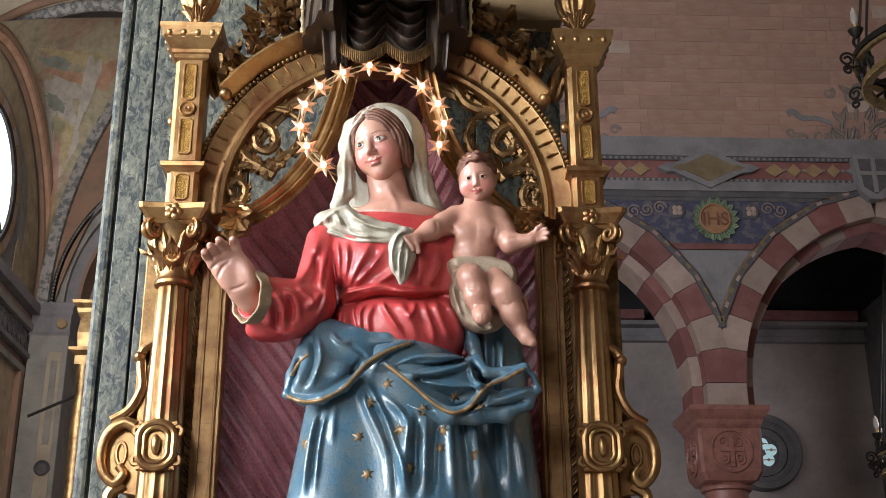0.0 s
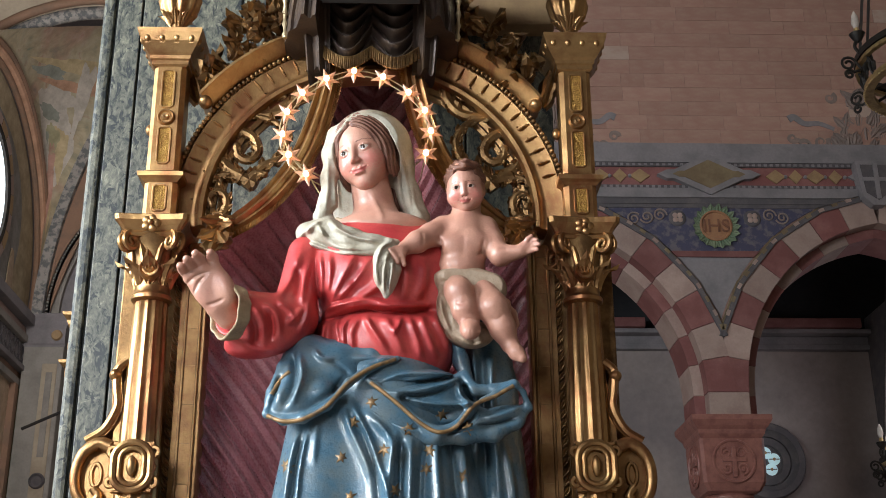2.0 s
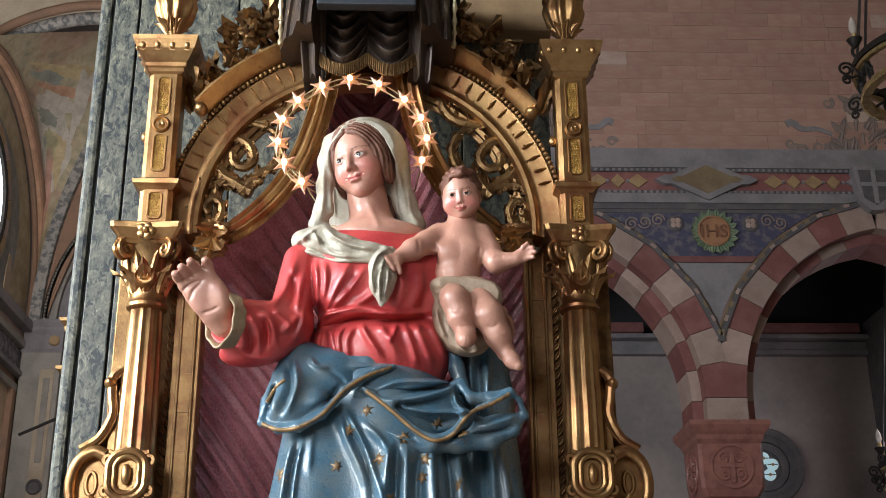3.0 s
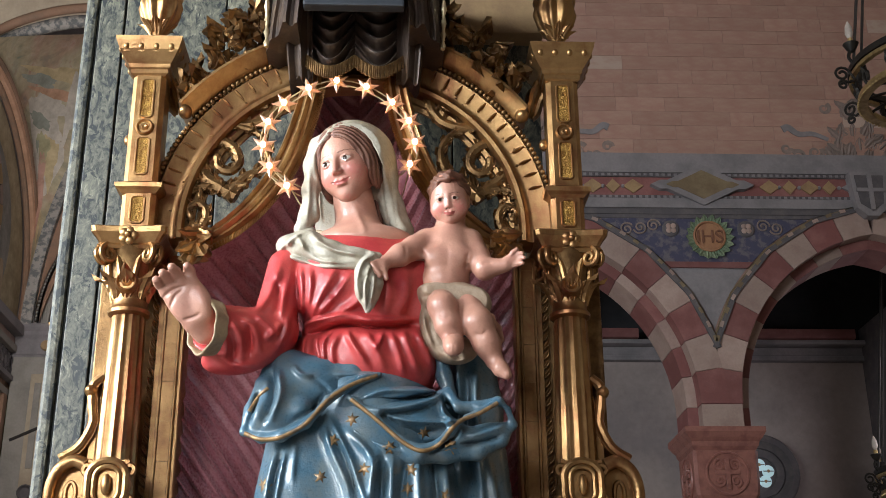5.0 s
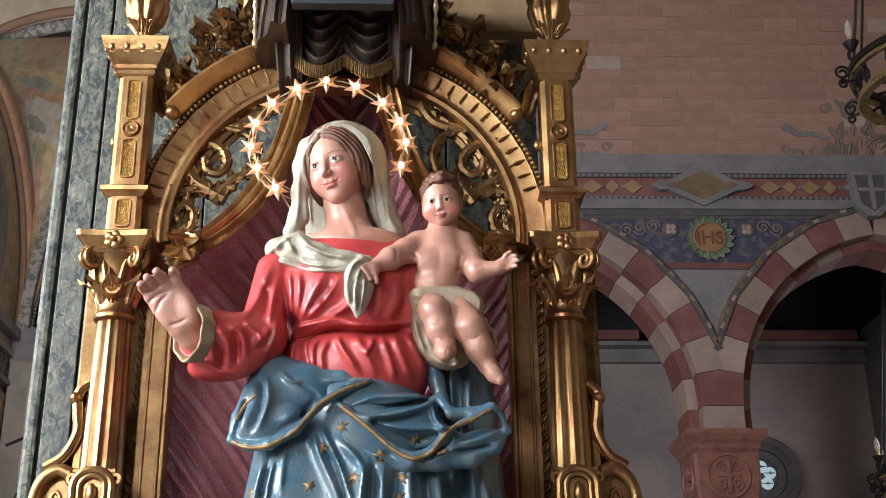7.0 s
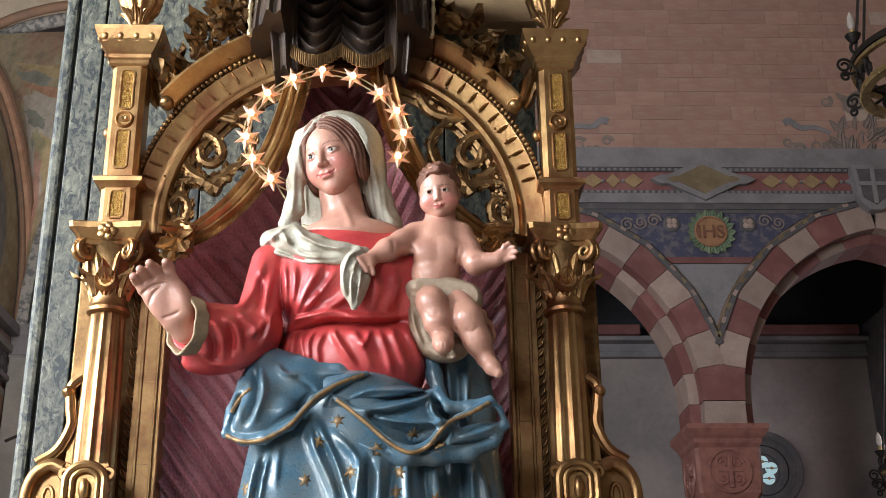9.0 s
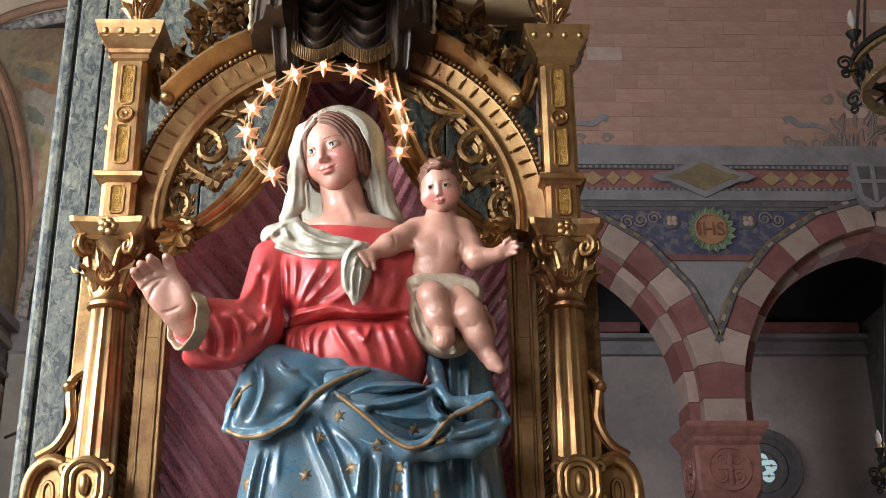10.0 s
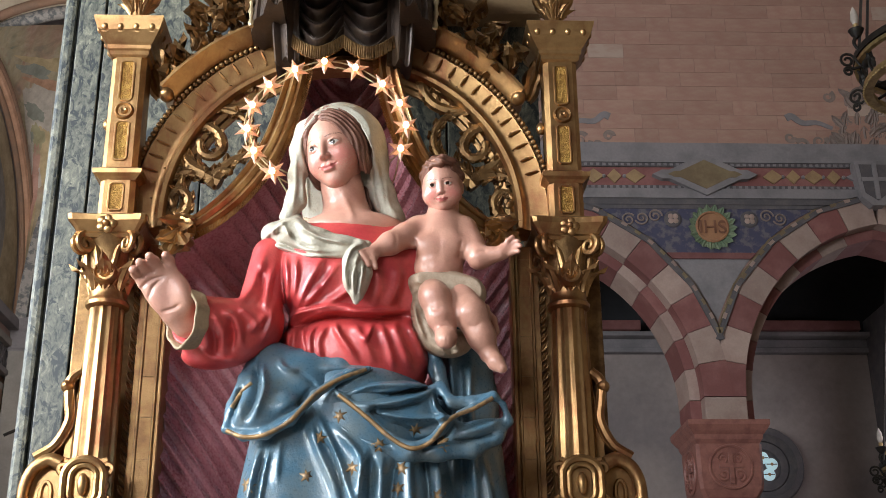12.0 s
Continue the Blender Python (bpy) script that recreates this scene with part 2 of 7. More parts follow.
def plate(bm, outline, y0, y1):
    """An outline in x, z as a solid between two depths."""
    a, b = [bm.verts.new((x, y0, z)) for x, z in outline], [bm.verts.new((x, y1, z)) for x, z in outline]
    bm.faces.new(a)
    bm.faces.new(b[::-1])
    for i in range(len(a)):
        j = (i + 1) % len(a)
        bm.faces.new((a[j], a[i], b[i], b[j]))
    return bm


def arc_band(bm, cx, cz, a0, a1, section, n=40):
    """Sweeps a closed section of (radius, y) round a horizontal axis along y; angles in degrees from +x."""
    rows = []
    for i in range(n + 1):
        a = radians(a0 + (a1 - a0) * i / n)
        rows.append([(cx + r * math.cos(a), y, cz + r * math.sin(a)) for r, y in section])
    return grid(bm, rows, True, True)


def ball(bm, at, r, squash=(1, 1, 1), u=10, v=8):
    bmesh.ops.create_uvsphere(bm, u_segments=u, v_segments=v, radius=r, matrix=Matrix.LocRotScale(at, None, squash))
    return bm


def leaf(bm, m, length, width, curl=0.5, lobes=4, thick=0.006):
    """An acanthus leaf: lobed edge, raised rib, tip curled forward. It grows along the local z, facing local -y."""
    nu, nv = 4 * lobes, 6
    front, back = [], []
    for i in range(nu + 1):
        t = i / nu
        w = width * (0.35 + 0.65 * math.sin(math.pi * min(1, t * 0.95 + 0.05)) ** 0.7) * (0.78 + 0.22 * abs(math.sin(math.pi * lobes * t))) * (1 - t**6)
        ang = curl * t * t * math.pi
        z = length * (t - 0.25 * curl * t**3)
        y = -length * 0.45 * curl * t**2 * (1 + t) * (1 if curl else 0)
        row_f, row_b = [], []
        for j in range(nv + 1):
            s = 2 * j / nv - 1
            relief = 0.12 * width * (math.cos(3 * math.pi * s) * 0.5 - 1.6 * abs(s) ** 2)
            p = Vector((s * w * 0.5, y - relief * math.cos(ang), z + relief * math.sin(ang)))
            row_f.append(m @ p)
            row_b.append(m @ (p + Vector((0, thick * math.cos(ang), -thick * math.sin(ang)))))
        front.append(row_f + row_b[::-1])
    return grid(bm, front, True, True)


def spiral(cx, cz, y, r0, r1, a0, turns, n=40, rise=0.0):
    out = []
    for i in range(n + 1):
        t = i / n
        a, r = radians(a0) + turns * 2 * math.pi * t, r0 + (r1 - r0) * t
        out.append((cx + r * math.cos(a), y - rise * t, cz + r * math.sin(a)))
    return out

# ---- the church round the altar ----
# outer shell, out of view, added to close the space round the lamps
solid("floor", box(B(), (-9, -8, -0.1), (9, 20, 0)), FLOOR, "worn grey stone church floor", kind="structure")
solid("ceiling", box(B(), (-9, -8, 14), (9, 20, 14.2)), PLASTER, "unseen high plain plaster ceiling closing the nave", kind="structure")
solid("wall_south", box(B(), (-9, -8.3, 0), (9, -8, 14)), PLASTER, "unseen plain plaster wall closing the back of the church", kind="structure")
solid("wall_east", box(B(), (8.7, -8, 0), (9, 20, 14)), PLASTER, "unseen plain plaster side wall closing the church", kind="structure")
solid("wall_north", box(B(), (-9, 19.7, 0), (9, 20, 14)), AISLE_WALL, "plain far end wall of the church", kind="structure")
wall_w = B()
for lo, hi in (((-9.3, -8, 0), (-9, 20, 3)), ((-9.3, -8, 7.5), (-9, 20, 14)), ((-9.3, -8, 3), (-9, 1.4, 7.5)), ((-9.3, 3.6, 3), (-9, 20, 7.5))):
    box(wall_w, lo, hi)
solid("wall_west", wall_w, PLASTER, "unseen plaster side wall with a tall window opening", kind="structure")

ARCH_Z, R_IN, R_OUT, PIER, HALF = 4.5, 1.73, 1.985, 3.13, 1.645
OFF = 1.925
WALL_Y = 11.0


def arch_edge(x, r):
    """Height of the arcade's arches at x, for one radius of the ring."""
    d = abs((x - PIER + HALF) % (2 * HALF) - HALF)
    return ARCH_Z + math.sqrt(max(0.0, r * r - (d - OFF) ** 2))


def under(x, r=R_OUT):
    return arch_edge(x, r)


nave = thing("wall_arcade", "nave wall of pink brick over pointed arches, with a painted frieze", kind="structure")
bm = B()
xs = [0.2 + 0.05 * i for i in range(141)]
grid(bm, [[(x, WALL_Y, under(x)) for x in xs], [(x, WALL_Y, 14) for x in xs], [(x, WALL_Y + 0.55, 14) for x in xs], [(x, WALL_Y + 0.55, under(x)) for x in xs], [(x, WALL_Y, under(x)) for x in xs]])
part("wall_face", bm, MORTAR, nave)


def ring_piece(cx, side, a0, a1, r0, r1, y0, y1):
    """One voussoir: side +1 springs on the left of its arch, -1 on the right."""
    bm = B()
    sec = []
    for i in range(5):
        a = math.pi - (a0 + (a1 - a0) * i / 4)
        sec.append((math.cos(a), math.sin(a)))
    rows = [[(cx + side * r * c, y, ARCH_Z + r * s) for r, y in ((r0, y0), (r1, y0), (r1, y1), (r0, y1))] for c, s in sec]
    return grid(bm, rows, True, True)


top = math.acos((OFF - HALF) / R_IN)
for pier_x in (PIER - 2 * HALF, PIER, PIER + 2 * HALF):
    for side in (1, -1):
        cx = pier_x + side * OFF
        n = 8
        for k in range(n):
            a0, a1 = top * k / n + 0.0015, top * (k + 1) / n - 0.0015
            part("voussoir", ring_piece(cx, side, a0, a1, R_IN, R_OUT + 0.004, WALL_Y - 0.03 - 0.004 * (side < 0), WALL_Y + 0.3), (RED_STONE, PALE_STONE)[k % 2], nave)
            part("soffit_stone", ring_piece(cx, side, a0, a1, R_IN - 0.1, R_IN - 0.002, WALL_Y + 0.12 - 0.004 * (side < 0), WALL_Y + 0.55), (PALE_STONE, RED_STONE)[k % 2], nave)
        part("arch_moulding", ring_piece(cx, side, 0.27, top + 0.02, R_OUT + 0.006, R_OUT + 0.055, WALL_Y - 0.05 - 0.004 * (side < 0), WALL_Y + 0.05), DARK_TRIM, nave, "dark moulding round the arch")
        for k in range(14):
            a = 0.3 + k * 0.075
            part("gold_block", ring_piece(cx, side, a, a + 0.03, R_OUT + 0.012, R_OUT + 0.045, WALL_Y - 0.056, WALL_Y - 0.04), (UMBER, PALE_STONE)[k % 2], nave)
        part("gold_line", ring_piece(cx, side, 0.27, top + 0.02, R_OUT + 0.057, R_OUT + 0.075, WALL_Y - 0.02, WALL_Y + 0.05), UMBER, nave)
    stub = box(B(), (pier_x - 0.192, WALL_Y - 0.028, 4.2), (pier_x + 0.192, WALL_Y + 0.56, ARCH_Z), 0.01)
    part("springer", stub, PALE_STONE, nave)
    part("soffit_springer", box(B(), (pier_x - 0.294, WALL_Y + 0.12, 4.2), (pier_x + 0.294, WALL_Y + 0.552, ARCH_Z), 0.006), RED_STONE, nave)

# spandrels, frieze and mouldings
def spandrel(x0, x1, z0, z1, y, r):
    """A wall panel between two arches, cut by their rings."""
    bm = B()
    n = 60
    lo, hi = [], []
    for i in range(n + 1):
        x = x0 + (x1 - x0) * i / n
        z = max(z0, arch_edge(x, r))
        if z < z1:
            lo.append((x, z))
            hi.append((x, z1))
    rows = [[(x, y, z) for x, z in lo], [(x, y, z) for x, z in hi], [(x, y + 0.02, z) for x, z in hi], [(x, y + 0.02, z) for x, z in lo]]
    return grid(bm, rows + rows[:1])


for k, px in enumerate((PIER - 2 * HALF, PIER, PIER + 2 * HALF)):
    part("spandrel_panel", spandrel(px - 1.6, px + 1.6, 4.6, 5.86, WALL_Y - 0.008, R_OUT + 0.07), GREY_TRIM, nave, "plain grey painted spandrel")
    part("frieze_panel", spandrel(px - 1.6, px + 1.6, 5.9, 6.36, WALL_Y - 0.012, R_OUT + 0.07), BLUE_FRIEZE, nave, "blue frieze with faded scrollwork")
    part("spandrel_sill", spandrel(px - 1.6, px + 1.6, 5.84, 5.9, WALL_Y - 0.035, R_OUT + 0.06), RED_STONE, nave)
for z0, z1, out, mat, nm in ((6.36, 6.4, 0.02, DARK_TRIM, "thin_moulding"), (6.4, 6.46, 0.03, DARK_TRIM, "thin_moulding"), (6.46, 6.56, 0.05, GREY_TRIM, "lower_moulding"), (6.56, 6.6, 0.03, DARK_TRIM, "dentil_band"), (6.6, 6.8, 0.012, RED_STONE, "band_panel"), (6.8, 6.84, 0.03, DARK_TRIM, "dentil_band"), (6.84, 6.91, 0.05, GREY_TRIM, "upper_moulding"), (6.91, 7.06, 0.03, GREY_TRIM, "plain_band")):
    bm = B()
    sx = [0.2 + 0.04 * i for i in range(176)]
    lo = [(x, max(z0, arch_edge(x, R_OUT + 0.05))) for x in sx]
    rows = [[(x, WALL_Y - out, min(z, z1)) for x, z in lo], [(x, WALL_Y - out, z1) for x in sx], [(x, WALL_Y + 0.01, z1) for x in sx], [(x, WALL_Y + 0.01, min(z, z1)) for x, z in lo]]
    grid(bm, rows + rows[:1])
    part(nm, bm, mat, nave)
for z in (6.58, 6.82):
    bm = B()
    for i in range(110):
        x = 0.4 + i * 0.06
        if arch_edge(x, R_OUT + 0.06) < z - 0.03:
            box(bm, (x, WALL_Y - 0.04, z - 0.013), (x + 0.03, WALL_Y - 0.02, z + 0.013))
    tagged(part("dentils", bm, GREY_TRIM, nave), kind="stuff")


def lozenge(cx, cz, w, h, y0, y1, bm=None):
    return plate(bm or B(), [(cx - w, cz), (cx, cz - h), (cx + w, cz), (cx, cz + h)], y0, y1)


def diamond_frame(cx, cz, s):
    """The notched outline of the large diamond."""
    p = [(-0.49, 0), (-0.4, 0.045), (-0.33, 0.045), (0, 0.21), (0.33, 0.045), (0.4, 0.045), (0.49, 0), (0.4, -0.045), (0.33, -0.045), (0, -0.21), (-0.33, -0.045), (-0.4, -0.045)]
    return [(cx + x * s, cz + z * s) for x, z in p]


for px in (PIER - 2 * HALF, PIER, PIER + 2 * HALF):
    part("diamond_frame", plate(B(), diamond_frame(px, 6.7, 1.05), WALL_Y - 0.075, WALL_Y - 0.01), GREY_TRIM, nave, "raised grey diamond frame")
    part("diamond_panel", plate(B(), diamond_frame(px, 6.7, 0.74), WALL_Y - 0.079, WALL_Y - 0.06), UMBER, nave, "dark marbled diamond panel")
    for s in (-1, 1):
        for k, w in enumerate((0.1, 0.07, 0.1, 0.07)):
            x = px + s * (0.68 + k * 0.2)
            part("small_diamond", lozenge(x, 6.7, w, 0.075, WALL_Y - 0.03, WALL_Y - 0.005), OCHRE, nave)
            part("bead", ball(B(), (x + s * 0.1, WALL_Y - 0.02, 6.7), 0.02), GREY_TRIM, nave)
        part("band_end", plate(B(), [(px + s * 1.55, 6.62), (px + s * 1.4, 6.7), (px + s * 1.55, 6.78), (px + s * 1.7, 6.78), (px + s * 1.6, 6.7), (px + s * 1.7, 6.62)][::s], WALL_Y - 0.04, WALL_Y - 0.005), GREY_TRIM, nave)
    # wreath and medallion
    bm = B()
    for k in range(18):
        a = 2 * math.pi * k / 18
        m = Matrix.Translation((px + 0.03 + 0.13 * math.cos(a), WALL_Y - 0.03, 6.155 + 0.13 * math.sin(a))) @ Matrix.Rotation(-a + math.pi / 2, 4, "Y")
        leaf(bm, m, 0.12, 0.1, 0.3, 2, 0.01)
    part("wreath", bm, GREEN_LEAF, nave, "green painted leaf wreath", True)
    disc = arc_band(B(), px + 0.03, 6.165, 0, 360, [(0.001, WALL_Y - 0.035), (0.135, WALL_Y - 0.035), (0.145, WALL_Y - 0.05), (0.16, WALL_Y - 0.045), (0.16, WALL_Y), (0.001, WALL_Y)], 32)
    medal = part("medallion", disc, MEDAL, nave, "round ochre medallion lettered IHS")
    txt = bpy.data.curves.new("lettering", "FONT")
    txt.body, txt.size, txt.extrude, txt.align_x, txt.align_y = "IHS", 0.19, 0.006, "CENTER", "CENTER"
    letters = new("lettering", txt)
    letters.matrix_world = pose(px + 0.03, WALL_Y - 0.043, 6.155, 90, 0, 0)
    txt.materials.append(LETTER)
    letters.parent = nave
    for s in (-1, 1):
        fx = px + 0.03 + s * 0.37
        part("rosette", arc_band(B(), fx, 6.25, 0, 360, [(0.001, WALL_Y - 0.03), (0.07, WALL_Y - 0.03), (0.085, WALL_Y - 0.02), (0.085, WALL_Y), (0.001, WALL_Y)], 24), DARK_TRIM, nave)
        for k in range(4):
            a = math.pi / 4 + k * math.pi / 2
            part("petal", ball(B(), (fx + 0.033 * math.cos(a), WALL_Y - 0.032, 6.25 + 0.033 * math.sin(a)), 0.028, (1, 0.4, 1)), PALE_STONE, nave)
        for k in range(3):
            c = (fx + s * (0.17 + 0.13 * k), 6.28 - 0.02 * k)
            if arch_edge(c[0], R_OUT) < c[1] - 0.1:
                part("scroll", tube(B(), spiral(c[0], c[1], WALL_Y - 0.02, 0.07, 0.012, 200 * k, 1.6, 30), 0.009, 5), GREY_LEAF, nave)

# keystones with a cross, and painted foliage over them
for mx in (PIER - HALF, PIER + HALF):
    shield = plate(B(), [(mx - 0.19, 6.83), (mx + 0.19, 6.83), (mx + 0.155, 6.45), (mx + 0.06, 6.36), (mx - 0.06, 6.36), (mx - 0.155, 6.45)], WALL_Y - 0.13, WALL_Y)
    key = part("keystone", shield, GREY_TRIM, nave, "carved keystone shield with a cross")
    part("shield_field", plate(B(), [(mx - 0.145, 6.79), (mx + 0.145, 6.79), (mx + 0.115, 6.49), (mx, 6.41), (mx - 0.115, 6.49)], WALL_Y - 0.135, WALL_Y - 0.1), DARK_TRIM, key)
    part("cross_upright", box(B(), (mx - 0.022, WALL_Y - 0.15, 6.42), (mx + 0.022, WALL_Y - 0.11, 6.8)), GREY_TRIM, key)
    part("cross_arm", box(B(), (mx - 0.14, WALL_Y - 0.148, 6.61), (mx + 0.14, WALL_Y - 0.11, 6.65)), GREY_TRIM, key)
    rnd = random.Random(4)
    bm = B()
    for k in range(46):
        h = rnd.random()
        w = 0.34 * (1 - h) ** 0.7
        x = rnd.uniform(-w, w)
        m = Matrix.Translation((mx + x, WALL_Y - 0.006 - 0.0004 * k, 6.93 + 0.7 * h)) @ Matrix.Rotation(x * 3.2 + rnd.uniform(-0.9, 0.9), 4, "Y")
        leaf(bm, m, rnd.uniform(0.12, 0.2), rnd.uniform(0.1, 0.15), 0.05, 3, 0.003)
    for s in (-1, 1):
        for dx, dz, r, a0 in ((0.45, 0.1, 0.08, 30), (0.62, 0.05, 0.07, 150), (0.3, 0.6, 0.06, 60), (0.74, 0.14, 0.05, 0)):
            tube(bm, spiral(mx + s * dx, 7.0 + dz, WALL_Y - 0.008, r, 0.016, a0, s * 1.3, 24), lambda t: 0.024 * (1.1 - t), 6, 0.2)
        for k in range(7):
            m = Matrix.Translation((mx + s * (0.3 + 0.065 * k), WALL_Y - 0.008, 6.98 + 0.03 * math.sin(2 * k))) @ Matrix.Rotation(s * (1.2 + rnd.uniform(-0.7, 0.7)), 4, "Y")
            leaf(bm, m, 0.15, 0.1, 0.05, 3, 0.003)
    part("foliage", bm, GREY_LEAF, nave, "grey-green painted acanthus over the arch", True)
    for s in (-1, 1):
        p = spline([(mx + s * 0.3, WALL_Y - 0.014, 7.24), (mx + s * 0.45, WALL_Y - 0.016, 7.3), (mx + s * 0.6, WALL_Y - 0.014, 7.3), (mx + s * 0.7, WALL_Y - 0.016, 7.37), (mx + s * 0.76, WALL_Y - 0.014, 7.35)], 8)
        part("scroll_banner", ribbon(B(), p, [(-0.035, -0.004), (0.035, -0.004), (0.035, 0.004), (-0.035, 0.004)], taper=lambda u: 0.6 + 0.5 * u), GREY_TRIM, nave)

# capital and column of the pier
pier = thing("stone_column", "pink marble column with a carved cushion capital under the arches", "column", at=(PIER - 0.01, WALL_Y + 0.27, 0.05))
C = (0, 0, 0)
part("abacus", square_tier(B(), [(0.28, 4.02), (0.305, 4.06), (0.315, 4.1), (0.34, 4.13), (0.37, 4.18), (0.37, 4.225), (0.34, 4.23)], C), PINK_MARBLE, pier)
bm = square_tier(B(), [(0.2, 3.53), (0.245, 3.55), (0.285, 3.62), (0.295, 3.72), (0.3, 4.02)], C, 0.03)
part("capital", bm, PINK_MARBLE, pier)
part("shaft", lathe(B(), [(0.21, 0.4), (0.2, 3.4), (0.2, 3.47), (0.235, 3.48), (0.24, 3.505), (0.225, 3.53), (0.2, 3.54)], C, 32), PINK_MARBLE, pier, "", True)
part("base", lathe(B(), [(0.36, -0.05), (0.36, 0.15), (0.3, 0.25), (0.26, 0.4), (0.2, 0.42)], C, 32), PINK_MARBLE, pier, "", True)
for s in (0, -1):
    rot = Matrix.Rotation(s * math.pi / 2, 4, "Z")
    bm = B()
    box(bm, (-0.02, -0.315, 3.66), (0.02, -0.28, 3.94), 0.004)
    box(bm, (-0.11, -0.314, 3.8), (0.11, -0.28, 3.84), 0.004)
    for k in range(4):
        a = math.pi / 4 + k * math.pi / 2
        tube(bm, spiral(0.1 * math.cos(a), 3.81 + 0.1 * math.sin(a), -0.3, 0.055, 0.012, 90 * k, 1.3, 20), 0.012, 6)
    tube(bm, spiral(0, 3.81, -0.298, 0.19, 0.19, 0, 1.0, 32), 0.014, 6)
    bm.transform(rot)
    part("cross_relief", bm, PINK_MARBLE, pier, "carved cross in relief")

# aisle behind the arches
solid("wall_aisle", box(B(), (-0.6, 14.0, 0), (8.7, 14.3, 6.05)), AISLE_WALL, "grey stained plaster wall of the aisle", kind="structure")
# vault and upper wall get their deep shade from the near-black colour
solid("ceiling_aisle", box(B(), (-0.6, 11.56, 8.6), (8.7, 14.3, 8.8)), AISLE_SHADE, "aisle vault coloured near black as shade", kind="structure")
solid("wall_aisle_upper", box(B(), (-0.6, 13.99, 6.05), (8.7, 14.3, 8.6)), AISLE_SHADE, "upper aisle wall coloured near black as shade", kind="structure")
ledge = thing("aisle_cornice", "grey moulded cornice along the aisle wall", kind="structure")
part("lower_moulding", box(B(), (-0.6, 13.9, 5.79), (8.7, 14.0, 5.85), 0.01), GREY_TRIM, ledge)
part("blue_band", box(B(), (-0.6, 13.93, 5.854), (8.7, 13.988, 5.96), 0.01), GREY_TRIM, ledge)
part("upper_moulding", box(B(), (-0.6, 13.8, 5.964), (8.7, 13.988, 6.02), 0.012), GREY_TRIM, ledge)
part("parapet_block", box(B(), (4.0, 13.75, 6.024), (5.6, 13.985, 6.14), 0.01), RED_STONE, ledge)
part("parapet_block", box(B(), (2.3, 13.75, 6.024), (3.0, 13.985, 6.14), 0.01), RED_STONE, ledge)
oc = thing("round_window", "round aisle window with a deep dark grey surround and pale panes", "window", at=(4.33, 13.95, 4.45))
part("surround", arc_band(B(), 0, 0, 0, 360, [(0.29, 0.05), (0.29, -0.04), (0.33, -0.06), (0.36, -0.1), (0.43, -0.1), (0.45, -0.06), (0.45, 0.05)], 48), DARK_TRIM, oc, "", True)
part("inner_ring", arc_band(B(), 0, 0, 0, 360, [(0.2, 0.04), (0.2, -0.01), (0.28, -0.03), (0.28, 0.04)], 40), DARK_TRIM, oc, "", True)
part("backing", arc_band(B(), 0, 0, 0, 360, [(0.001, 0.02), (0.2, 0.02), (0.2, 0.045), (0.001, 0.045)], 24), DARK_TRIM, oc)
for k in range(5):
    a = 2 * math.pi * k / 5 + 0.3
    c = (0.105 * math.cos(a), 0.105 * math.sin(a))
    pane = part("pane", arc_band(B(), c[0], c[1], 0, 360, [(0.001, 0.0), (0.07, 0.0), (0.07, 0.02), (0.001, 0.02)], 20), BLUE_GLASS, oc, "pale blue pane")
    part("pane_cross", box(B(), (c[0] - 0.06, -0.008, c[1] - 0.005), (c[0] + 0.06, -0.002, c[1] + 0.005)), DARK_TRIM, pane)
    part("pane_boss", ball(B(), (c[0], -0.008, c[1]), 0.018, (1, 0.5, 1)), OCHRE, pane)
# a shaded pier: its shade is put into the dark trim colour
solid("aisle_pier", box(B(), (5.72, 13.0, 0), (6.6, 13.985, 6.2), 0.02), DARK_TRIM, "pier against the aisle wall, coloured dark as shade", "pier", kind="structure")

# ---- transept seen past the marble pier ----
SX, SZ, SY = -4.0, 5.86, 13.0
LY, LZ, LR = 11.36, 6.2, 1.93
tran = thing("wall_transept", "transept wall with a lunette, stone ribs and grey pilasters", kind="structure")


def rib_curve(off=0.0, y=SY, n=24):
    """The speckled rib that rises from the pier, leaning inwards."""
    r = 6.08 - off
    return [(2.178 - r * math.cos(radians(0.4 + 37.0 * i / n)), y, 5.83 + r * math.sin(radians(0.4 + 37.0 * i / n))) for i in range(n + 1)]


def lunette(r, n=24, x=SX):
    """The arch of the side wall, from its springing at the pier up and towards the nave."""
    return [(x, LY + r * math.cos(radians(-10 + 130.0 * i / n)), LZ + r * math.sin(radians(-10 + 130.0 * i / n))) for i in range(n + 1)]


def round_arch(r, y, n=24):
    return [(-2.27 - r * math.cos(radians(100.0 * i / n)), y, 5.9 + r * 1.12 * math.sin(radians(100.0 * i / n))) for i in range(n + 1)]


def band(a, b, depth, mat, label=""):
    ab, bb = [(x, y + depth, z) for x, y, z in a], [(x, y + depth, z) for x, y, z in b]
    part("arch_band", grid(B(), [ab, a, b, bb]), mat, tran, label, True)


